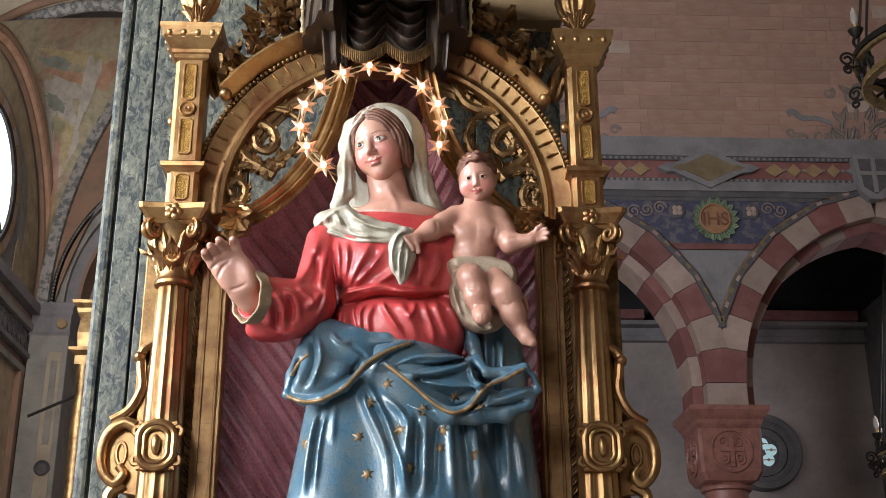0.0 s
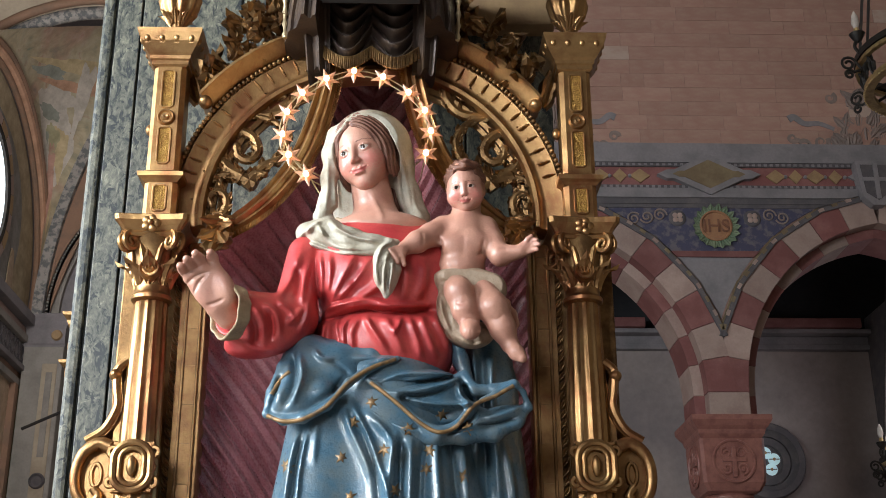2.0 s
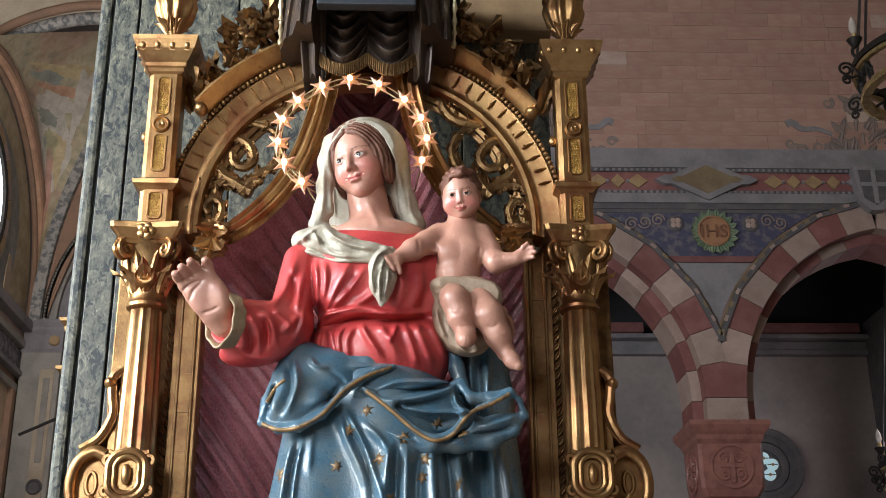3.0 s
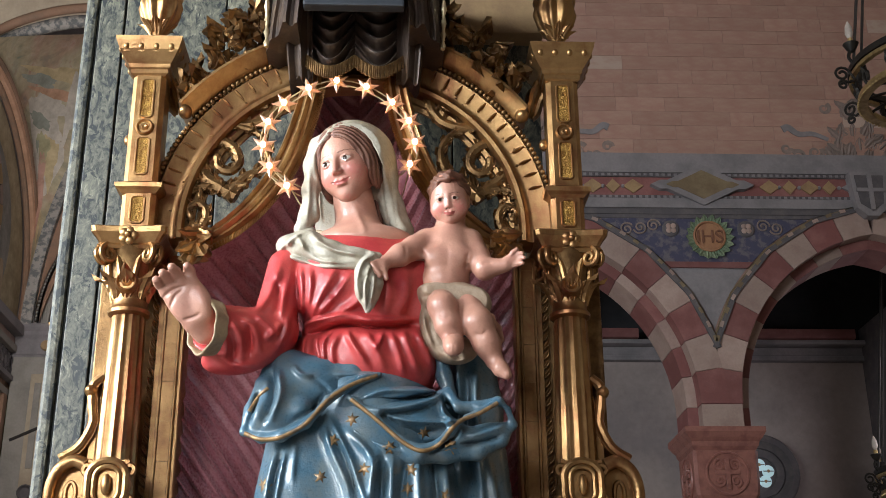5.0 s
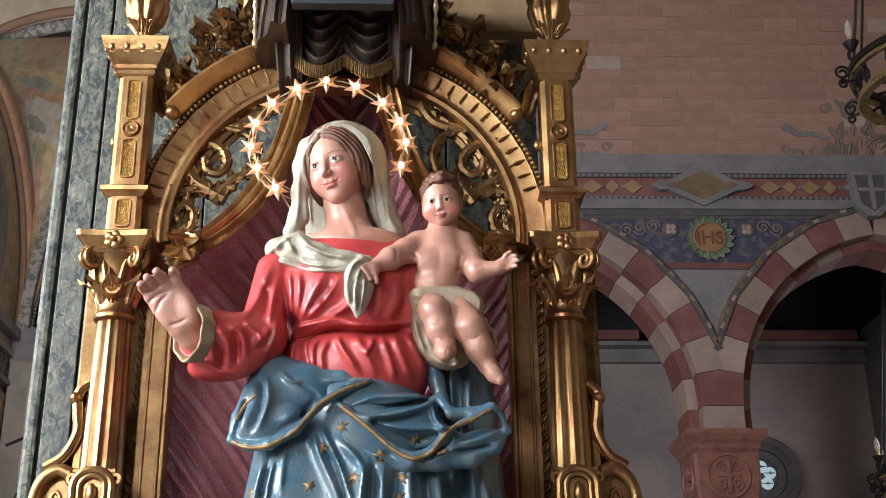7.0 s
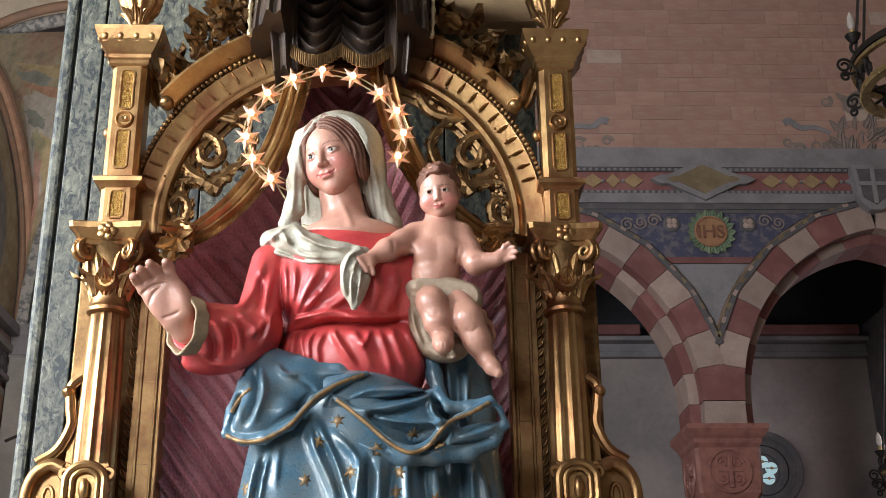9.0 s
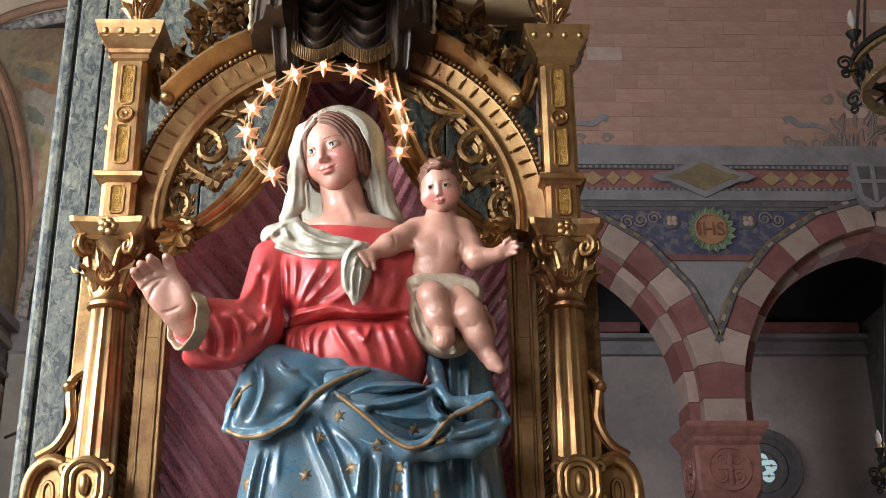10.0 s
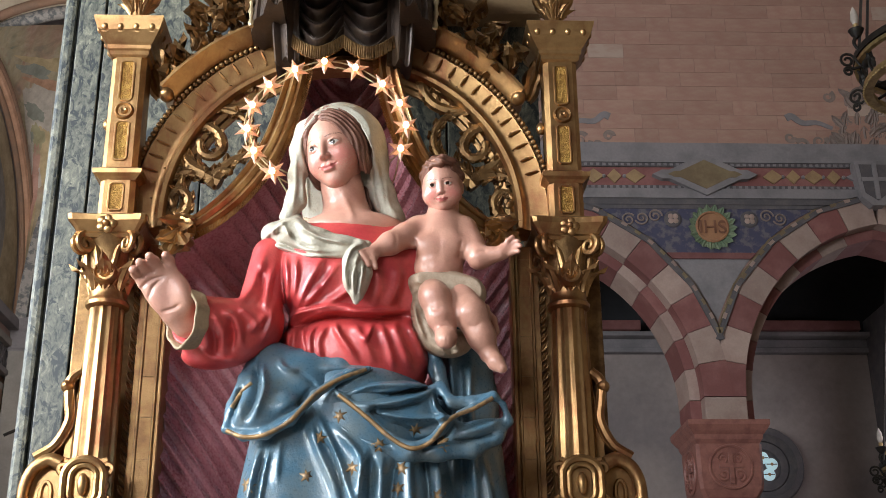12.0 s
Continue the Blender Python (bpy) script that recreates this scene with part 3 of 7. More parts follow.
band(rib_curve(-0.05, SY - 0.08), rib_curve(0.07, SY - 0.08), 0.5, SPECKLED, "speckled stone rib")
band(rib_curve(0.075, SY - 0.02), [(x + 0.8 * (i / 24), y, z) for i, (x, y, z) in enumerate(rib_curve(0.12, SY - 0.02))], 0.02, BROWN_BAND)
for r1, r0, y, mat in ((1.62, 1.56, SY + 0.02, PLASTER), (1.56, 1.5, SY - 0.02, GREY_TRIM), (1.5, 1.42, SY + 0.05, STONE_GREY), (1.42, 1.28, SY + 0.12, GREY_TRIM), (1.28, 1.24, SY + 0.06, BROWN_BAND), (1.24, 1.12, SY + 0.4, STONE_GREY), (1.12, 0.98, SY + 0.55, BROWN_BAND)):
    band(round_arch(r1, y), round_arch(r0, y), 0.5, mat)
bm = B()
for i in range(70):
    a = radians(1.4 * i)
    box(bm, (-2.27 - 1.53 * math.cos(a) - 0.011, SY - 0.04, 5.9 + 1.53 * 1.12 * math.sin(a) - 0.011), (-2.27 - 1.53 * math.cos(a) + 0.011, SY, 5.9 + 1.53 * 1.12 * math.sin(a) + 0.011))
tagged(part("dentils", bm, STONE_GREY, tran), kind="stuff")
part("arch_infill", grid(B(), [round_arch(1.6, SY + 0.9), [(-2.2, y, z) for x, y, z in round_arch(1.6, SY + 0.9)]]), STONE_GREY, tran)
part("arch_backing", grid(B(), [rib_curve(0.1, SY + 0.07), round_arch(1.6, SY + 0.07)]), BROWN_BAND, tran)
part("upper_wall", grid(B(), [rib_curve(0.1, SY + 1.0), [(x + 2.5, y, z) for x, y, z in rib_curve(0.1, SY + 1.0)]]), BROWN_BAND, tran)

# pendentive between the rib and the lunette, with its fresco
RIB, LUN = rib_curve(-0.04, SY - 0.06), lunette(LR + 0.02)


def pend(u, v, lift=0.0):
    """A place on the pendentive: u from rib to lunette, v upwards."""
    i = min(int(v * 24), 23)
    f = v * 24 - i
    p = Vector(RIB[i]).lerp(Vector(RIB[i + 1]), f).lerp(Vector(LUN[i]).lerp(Vector(LUN[i + 1]), f), u)
    return p + Vector((-0.2, 0.12, 0.1)) * math.sin(math.pi * u) * v + Vector((0.6, -0.75, -0.3)) * lift


part("pendentive", grid(B(), [[pend(k / 16, i / 40) for i in range(41)] for k in range(17)]), FRESCO, tran, "curved ochre pendentive with a faded fresco", True)
rnd = random.Random(5)


def patch(u, v, ru, rv, turn, mat, lift):
    """A painted area on the pendentive with an uneven edge."""
    bm = B()
    ph = [rnd.uniform(0, 6.28) for _ in range(4)]
    rows = []
    for k in range(7):
        row = []
        for i in range(40):
            a = 2 * math.pi * i / 40
            w = 1 + 0.16 * math.sin(3 * a + ph[0]) + 0.12 * math.sin(5 * a + ph[1]) + 0.07 * math.sin(11 * a + ph[2])
            x, z = ru * w * math.cos(a) * k / 6 + 1e-4, rv * w * math.sin(a) * k / 6
            uu, vv = u + x * math.cos(turn) - z * math.sin(turn), v + (x * math.sin(turn) + z * math.cos(turn))
            row.append(pend(min(max(uu, 0.02), 0.98), min(max(vv, 0.01), 0.98), lift))
        rows.append(row)
    part("fresco_patch", grid(bm, rows, True), mat, tran, "", True)


def faded(name, c):
    c = tuple(0.62 * q + 0.38 * w for q, w in zip(c, (0.36, 0.29, 0.2)))
    return surface(name, c, tuple(min(1, q * 1.35 + 0.03) for q in c), 7, 30, (0.8, 0.95), amount=(0.35, 0.65))


CLOUD, ROSE, TEAL = faded("fresco_white", (0.46, 0.42, 0.38)), faded("fresco_rose", (0.4, 0.17, 0.14)), faded("fresco_teal", (0.14, 0.19, 0.18))
STRAW, OLIVE, RUST = faded("fresco_straw", (0.44, 0.33, 0.16)), faded("fresco_olive", (0.27, 0.26, 0.13)), faded("fresco_rust", (0.42, 0.18, 0.1))
for u, v, ru, rv, turn, mat, lift in (
    (0.5, 0.5, 0.3, 0.2, 0.0, CLOUD, 0.010), (0.46, 0.4, 0.13, 0.09, 0.4, ROSE, 0.02), (0.42, 0.34, 0.07, 0.1, 0.2, ROSE, 0.024),
    (0.35, 0.5, 0.16, 0.08, 0.3, STRAW, 0.016), (0.5, 0.52, 0.12, 0.045, 0.1, OLIVE, 0.02), (0.55, 0.6, 0.2, 0.025, 0.05, TEAL, 0.018),
    (0.5, 0.66, 0.22, 0.03, 0.0, CLOUD, 0.02), (0.45, 0.71, 0.22, 0.02, 0.0, RUST, 0.018), (0.6, 0.75, 0.16, 0.025, 0.0, TEAL, 0.02),
    (0.4, 0.79, 0.3, 0.03, 0.0, STRAW, 0.018), (0.25, 0.68, 0.06, 0.14, -0.35, CLOUD, 0.026), (0.15, 0.75, 0.08, 0.06, 0.0, RUST, 0.02),
    (0.62, 0.52, 0.035, 0.018, 0.0, TEAL, 0.03), (0.3, 0.25, 0.07, 0.1, 0.1, STRAW, 0.014), (0.35, 0.58, 0.1, 0.03, 0.2, CLOUD, 0.022),
):
    patch(u, v, ru, rv, turn, mat, lift)
for k, (r, w, mat) in enumerate(((LR + 0.03, 0.04, BROWN_BAND), (LR - 0.03, 0.05, RUST), (LR - 0.1, 0.035, BROWN_BAND))):
    part("lunette_moulding", tube(B(), lunette(r, 40, SX + 0.03 - 0.03 * k), w, 8, up=(1, 0, 0)), mat, tran, "", True)
part("lunette_wall", grid(B(), [lunette(LR - 0.1, 24, SX - 0.08), [(SX - 0.08, y, 5.6) for x, y, z in lunette(LR - 0.1)]]), faded("lunette_ochre", (0.3, 0.23, 0.13)), tran, "dim ochre and blue painted lunette")
ring = [(math.cos(2 * math.pi * i / 48), math.sin(2 * math.pi * i / 48)) for i in range(49)]
part("blue_ground", grid(B(), [[(SX - 0.07, 11.2 + 0.8 * c, 6.62 + 0.8 * s) for c, s in ring], [(SX - 0.07, 11.3 + (1.3 + 0.12 * s) * c, 6.55 + 1.12 * s) for c, s in ring]]), faded("lunette_blue", (0.1, 0.12, 0.15)), tran, "dim blue painted ground round the window")
part("painted_figure", plate(B(), [(12.28, 5.7), (12.5, 5.75), (12.46, 6.25), (12.42, 6.42), (12.34, 6.42), (12.3, 6.2)], SX - 0.06, SX - 0.05), faded("lunette_tan", (0.3, 0.2, 0.13)), tran).matrix_world = Matrix(((0, 1, 0, 0), (1, 0, 0, 0), (0, 0, 1, 0), (0, 0, 0, 1)))
win = thing("round_lunette_window", "bright round daylight window framed with ochre blocks", "window")
WY, WZ = 11.18, 6.66
part("pane", grid(B(), [[(SX - 0.03, WY + 0.01 * c, WZ + 0.01 * s) for c, s in ring], [(SX - 0.03, WY + 0.7 * c, WZ + 0.7 * s) for c, s in ring]]), DAY_GLASS, win, "sunlit pale glass")
part("inner_frame", grid(B(), [[(SX + q, WY + r * c, WZ + r * s) for c, s in ring] for r, q in ((0.69, -0.03), (0.69, 0.0), (0.72, 0.02), (0.74, -0.05))]), IRON, win)
for k in range(24):
    a0, a1 = 2 * math.pi * k / 24 + 0.006, 2 * math.pi * (k + 1) / 24 - 0.006
    rows = [[(SX + q, WY + r * math.cos(a0 + (a1 - a0) * i / 4), WZ + r * math.sin(a0 + (a1 - a0) * i / 4)) for i in range(5)] for r, q in ((0.735, -0.06), (0.735, 0.01), (0.85, 0.01), (0.85, -0.06))]
    part("frame_block", grid(B(), rows), (OCHRE, PALE_STONE)[k % 2], win)
for y, z in ((0.5, -0.45), (-0.2, 0.5)):
    part("glazing_bar", tube(B(), [(SX - 0.01, WY - y, WZ - z), (SX - 0.01, WY + y, WZ + z)], 0.012, 6), IRON, win)
# side wall with its entablature
part("side_wall", box(B(), (SX - 0.3, 5.0, 0), (SX - 0.06, SY + 0.3, 5.1)), faded("tan_plaster", (0.42, 0.29, 0.19)), tran, "tan plaster lower wall")
for z0, z1, out, mat in ((5.08, 5.16, 0.0, STONE_GREY), (5.16, 5.24, -0.03, BROWN_BAND), (5.24, 5.3, 0.04, GREY_TRIM), (5.3, 5.56, -0.02, GREY_TRIM), (5.56, 5.64, 0.04, STONE_GREY), (5.64, 5.74, 0.0, PALE_STONE), (5.74, 5.86, 0.1, GREY_TRIM)):
    part("entablature", box(B(), (SX - 0.3, 5.0, z0), (SX + out, SY + 0.1, z1 - 0.003), 0.008), mat, tran)
bm = B()
for i in range(22):
    y = 9.6 + i * 0.16
    for s in (-1, 1):
        tube(bm, [(SX - 0.018, y, 5.31), (SX - 0.018, y + 0.08 * s, 5.43), (SX - 0.018, y, 5.55)], 0.014, 5, up=(1, 0, 0))
tagged(part("fret", bm, DARK_TRIM, tran), kind="stuff")
for x0, x1, y0, z1, mat in ((-3.99, -3.56, SY - 0.05, 5.52, STONE_GREY), (-3.55, -3.33, SY + 0.5, 5.45, STONE_GREY)):
    part("pilaster", box(B(), (x0, y0, 0), (x1, y0 + 0.6, z1), 0.015), mat, tran)
    part("pilaster_panel", box(B(), (x0 + 0.22, y0 - 0.012, 0.5), (x1 - 0.05, y0 + 0.01, z1 - 0.2), 0.01), PLASTER, tran)
    part("pilaster_inlay", box(B(), (x0 + 0.27, y0 - 0.02, 4.3), (x1 - 0.09, y0, z1 - 0.3), 0.006), STONE_GREY, tran)
    w, cx = (x1 - x0) / 2, (x0 + x1) / 2
    part("pilaster_capital", square_tier(B(), [(w, 0), (w * 1.06, 0.03), (w, 0.05), (w, 0.22), (w * 1.08, 0.26), (w * 1.05, 0.3), (w * 1.14, 0.34), (w * 1.16, 0.38), (w * 1.08, 0.39)], (cx, y0 + w * 1.02, z1 - 0.02)), GREY_TRIM, tran)
    part("capital_rosette", arc_band(B(), x1 - 0.09, z1 + 0.12, 0, 360, [(0.001, y0 - 0.02), (0.05, y0 - 0.03), (0.06, y0 - 0.01), (0.06, y0 + 0.03), (0.001, y0 + 0.03)], 18), OCHRE, tran)
    part("roundel", arc_band(B(), x1 - 0.13, 4.05, 0, 360, [(0.001, y0 - 0.02), (0.05, y0 - 0.02), (0.07, y0 - 0.04), (0.085, y0 - 0.02), (0.085, y0 + 0.01), (0.001, y0 + 0.01)], 24), DARK_TRIM, tran)
part("corner_strip", box(B(), (-4.06, SY - 0.16, 0), (-3.995, SY - 0.06, 5.08)), BROWN_BAND, tran)
part("back_infill", box(B(), (-4.3, SY + 1.3, 0), (-0.65, SY + 1.5, SZ + 4)), STONE_GREY, tran)
part("dome_ring", tube(B(), spline([(-5.3, 11.5, 7.6), (-4.7, 11.5, 8.12), (-4.24, 11.5, 8.42), (-3.83, 11.5, 8.66), (-3.35, 11.5, 8.8), (-2.88, 11.5, 8.79), (-2.2, 11.5, 8.6)], 10), 0.07, 10), SPECKLED, tran, "dark patterned ring moulding", True)
part("dome_ring_line", tube(B(), spline([(-5.3, 11.4, 7.7), (-4.7, 11.4, 8.22), (-4.24, 11.4, 8.52), (-3.83, 11.4, 8.76), (-3.35, 11.4, 8.9), (-2.88, 11.4, 8.89), (-2.2, 11.4, 8.7)], 10), 0.05, 10), BROWN_BAND, tran, "", True)
part("dome_drum", grid(B(), [spline([(-5.3, 11.52, 7.55), (-4.24, 11.52, 8.4), (-3.35, 11.52, 8.78), (-2.2, 11.52, 8.6)], 10), spline([(-5.3, 10.9, 8.6), (-4.24, 10.9, 9.4), (-3.35, 10.9, 9.8), (-2.2, 10.9, 9.6)], 10)]), PLASTER, tran, "", True)
solid("tie_rod", tube(B(), [(-3.62, 12.0, 4.385), (-3.05, 12.0, 4.65)], 0.016, 8), IRON, "dark iron tie rod across the transept", "rod")
gcol = thing("gilded_pedestal", "gilded carved candle pedestal beside the transept pilaster", "pedestal", at=(-2.07, 8.0, 4.22))
part("top", square_tier(B(), [(0.05, -0.1), (0.07, -0.06), (0.075, -0.03), (0.1, 0.0), (0.105, 0.02), (0.09, 0.025)], (0, 0, 0)), GOLD_DARK, gcol)
part("neck", square_tier(B(), [(0.05, -0.32), (0.06, -0.2), (0.05, -0.1)], (0, 0, 0)), GOLD_DARK, gcol)
part("collar", square_tier(B(), [(0.06, -0.42), (0.06, -0.36), (0.095, -0.33), (0.1, -0.31), (0.06, -0.3)], (0, 0, 0)), GOLD_DARK, gcol)
part("stem", lathe(B(), [(0.08, -4.22), (0.05, -1.2), (0.06, -0.8), (0.045, -0.6), (0.06, -0.42)], (0, 0, 0), 20), GOLD_DARK, gcol, "", True)

# ---- marble pier behind the altar ----
MY = 4.15
slab = thing("marble_pier", "grey-green veined marble pier with vertical joints behind the altar", kind="structure")
xa, xb, xc, xd = -1.076, -1.026, -0.925, 0.63
for x0, x1 in ((xa, xb - 0.006), (xb + 0.006, xc - 0.004), (xc + 0.004, -0.55), (-0.545, -0.1), (-0.095, 0.3), (0.305, xd)):
    part("marble_slab", box(B(), (x0, MY, 0), (x1, MY + 0.5, 9), 0.014 if x0 == xa else 0.004), MARBLE, slab)
part("backing", box(B(), (xa + 0.02, MY + 0.02, 0), (xd - 0.02, MY + 0.49, 9)), GROOVE, slab)
solid("pier_ledge", box(B(), (0.25, 4.06, 4.117), (0.645, 4.3, 6.0), 0.01), OCHRE, "brown stone ledge above the altar", "ledge", kind="structure")

# ---- gilded altar frame ----
AX, AZ = -0.034, 3.117
XL, XR = -0.685, 0.617
altar = thing("gilded_altar", "carved and gilded altar aedicule with columns and a round arch", "altar")


def fluted(a, k):
    return 1 - 0.075 * (0.5 + 0.5 * math.cos(14 * a)) ** 0.6


def arch_flutes(bm, a0, a1, step):
    a = a0
    while a <= a1:
        r = Matrix.Translation((AX, 0, AZ)) @ Matrix.Rotation(radians(90 - a), 4, "Y")
        vs = bmesh.ops.create_uvsphere(bm, u_segments=8, v_segments=6, radius=1, matrix=r @ Matrix.Translation((0, 3.563, 0.575)) @ Matrix.Diagonal((0.0045, 0.009, 0.023, 1)))
        a += step


def column(x, side):
    y = 3.6
    col = part("column", lathe(B(), [(0.064, 1.6), (0.0625, 2.2), (0.057, 2.55), (0.05, 2.835), (0.047, 2.84)], (x, y, 0), 112, fluted), GOLD, altar, "fluted gilded column", True)
    part("astragal", lathe(B(), [(0.05, 2.838), (0.06, 2.845), (0.061, 2.855), (0.056, 2.862), (0.052, 2.868), (0.052, 2.885)], (x, y, 0), 32), GOLD, col, "", True)
    bell = lathe(B(), [(0.05, 2.88), (0.055, 2.93), (0.062, 2.98), (0.078, 3.02), (0.09, 3.04), (0.05, 3.045)], (x, y, 0), 24)
    part("capital_bell", bell, GOLD_DARK, col, "", True)
    for k in range(8):
        a = 2 * math.pi * k / 8
        m = Matrix.Translation((x, y, 2.885)) @ Matrix.Rotation(a, 4, "Z") @ Matrix.Translation((0, -0.053, 0)) @ Matrix.Rotation(radians(14), 4, "X")
        big = k % 2 == 0
        part("acanthus_leaf", leaf(B(), m, 0.115 if big else 0.1, 0.062, 0.42, 4), GOLD, col, "", True)
    for k in range(4):
        a = math.pi / 4 + k * math.pi / 2
        d = Vector((math.cos(a), math.sin(a), 0))
        for s in (-1, 1):
            t = d.cross(Vector((0, 0, 1))) * s
            c = Vector((x, y, 0)) + d * 0.085 + t * 0.012 + Vector((0, 0, 3.012))
            path = [Vector((x, y, 2.945)) + d * 0.055 + t * 0.028, Vector((x, y, 2.99)) + d * 0.064 + t * 0.024]
            for i in range(22):
                b = math.pi * 0.85 - i * 0.5
                r = 0.033 * (1 - i / 26)
                path.append(c + d * (r * math.cos(b) + 0.008) + Vector((0, 0, r * math.sin(b))) + t * 0.004 * (i / 21))
            part("volute", tube(B(), path, lambda u: 0.0105 * (1 - 0.45 * u), 8, 1.0, up=tuple(t)), GOLD, col, "", True)
    boss = arc_band(B(), x, 2.93, 0, 360, [(0.001, y - 0.066), (0.01, y - 0.075), (0.016, y - 0.066), (0.022, y - 0.066), (0.028, y - 0.074), (0.034, y - 0.062), (0.034, y - 0.04), (0.001, y - 0.04)], 24)
    part("oval_boss", boss, GOLD, col, "", True)
    # abacus with hollowed sides
    rows = []
    for h, r in ((3.028, 0.094), (3.036, 0.104), (3.044, 0.098), (3.058, 0.108), (3.072, 0.122), (3.088, 0.125), (3.092, 0.118)):
        row = []
        for k in range(4):
            a = math.pi / 4 + k * math.pi / 2
            p, q = Vector((math.cos(a), math.sin(a), 0)) * r * 1.3, Vector((math.cos(a + math.pi / 2), math.sin(a + math.pi / 2), 0)) * r * 1.3
            for u in (0.0, 0.07, 0.2, 0.35, 0.5, 0.65, 0.8, 0.93):
                v = p.lerp(q, u)
                v *= 1 - 0.1 * math.sin(math.pi * u) ** 0.8 - (0.06 if u == 0 else 0)
                row.append((x + v.x, y + v.y, h))
        rows.append(row)
    part("abacus", grid(B(), rows, True, True), GOLD, col)
    flower = B()
    for k in range(5):
        a = 2 * math.pi * k / 5
        ball(flower, (x + 0.016 * math.cos(a), y - 0.098, 3.062 + 0.016 * math.sin(a)), 0.014, (1, 0.6, 1))
    ball(flower, (x, y - 0.108, 3.062), 0.009)
    part("abacus_flower", flower, GOLD, col, "", True)
    # cartouche on the lower shaft
    cart = B()
    cz, fy = 2.335, y - 0.072
    for rr, ww in ((0.052, 0.011), (0.034, 0.008)):
        path = [(x + rr * math.cos(t) * 1.0, fy - 0.008, cz + 0.02 * (1 if math.sin(t) > 0 else -1) + rr * math.sin(t) * 0.9) for t in (2 * math.pi * i / 36 for i in range(37))]
        tube(cart, path, ww, 8)
    ball(cart, (x, fy - 0.012, cz), 0.02, (0.7, 0.7, 1.5))
    for sx in (-1, 1):
        ball(cart, (x + sx * 0.05, fy + 0.004, cz), 0.017, (1, 1, 1))
        tube(cart, spiral(x + sx * 0.056, cz + 0.045, fy + 0.004, 0.022, 0.006, 90, sx * 1.3, 20), 0.008, 6)
        tube(cart, spiral(x + sx * 0.056, cz - 0.045, fy + 0.004, 0.022, 0.006, -90, -sx * 1.3, 20), 0.008, 6)
    plate(cart, [(x - 0.055, cz - 0.07), (x + 0.055, cz - 0.07), (x + 0.055, cz + 0.07), (x - 0.055, cz + 0.07)], fy, fy + 0.03)
    part("cartouche", cart, GOLD, col, "carved strapwork cartouche", True)
    # scrolled bracket on the outer side
    s = side
    br = B()
    path = spline([(x + s * 0.05, y + 0.03, 2.66), (x + s * 0.078, y + 0.03, 2.63), (x + s * 0.075, y + 0.03, 2.57), (x + s * 0.07, y + 0.03, 2.52), (x + s * 0.1, y + 0.03, 2.455), (x + s * 0.15, y + 0.03, 2.42)], 8)
    ribbon(br, path, [(-0.014, -0.045), (0.014, -0.045), (0.018, 0.0), (0.014, 0.045), (-0.014, 0.045), (-0.018, 0)])
    tube(br, [(q.x, q.y - 0.045, q.z) for q in path], 0.013, 8)
    ball(br, (x + s * 0.083, y - 0.01, 2.615), 0.019, (1, 1.6, 1))
    arc = spline([(x + s * 0.075, y, 2.40), (x + s * 0.11, y, 2.412), (x + s * 0.15, y, 2.385), (x + s * 0.168, y, 2.33), (x + s * 0.16, y, 2.27), (x + s * 0.125, y, 2.235), (x + s * 0.1, y, 2.26), (x + s * 0.115, y, 2.285)], 8)
    tube(br, [(q.x, q.y - 0.02, q.z) for q in arc], lambda t: 0.02 * (1 - 0.35 * t), 10)
    plate(br, [(x + s * 0.05, 2.2), (x + s * 0.14, 2.22), (x + s * 0.165, 2.32), (x + s * 0.14, 2.39), (x + s * 0.08, 2.41), (x + s * 0.075, 2.52), (x + s * 0.05, 2.64)][:: s], y, y + 0.06)
    tube(br, [(x + s * (0.115 + 0.014 * math.cos(t)), y - 0.004, 2.325 + 0.032 * math.sin(t)) for t in (2 * math.pi * i / 24 for i in range(25))], 0.006, 6)
    low = spline([(x + s * 0.1, y, 2.235), (x + s * 0.14, y, 2.2), (x + s * 0.13, y, 2.1), (x + s * 0.08, y, 2.0)], 8)
    tube(br, low, 0.02, 8)
    part("scroll_bracket", br, GOLD, col, "curling gilded side bracket", True)
    return col


def raised_panel(x, y, z0, z1, w, parent):
    """A sunk stippled panel with an octagonal frame."""
    c = w * 0.35
    out = [(x - w, z0 + c), (x - w + c, z0), (x + w - c, z0), (x + w, z0 + c), (x + w, z1 - c), (x + w - c, z1), (x - w + c, z1), (x - w, z1 - c)]
    p = part("panel", plate(B(), out, y - 0.003, y + 0.01), GOLD_GRAIN, parent, "stippled gilt panel")
    loop = [Vector((a, y - 0.003, b)) for a, b in out]
    part("panel_frame", tube(B(), loop + loop[:1], 0.0035, 6), GOLD, p)


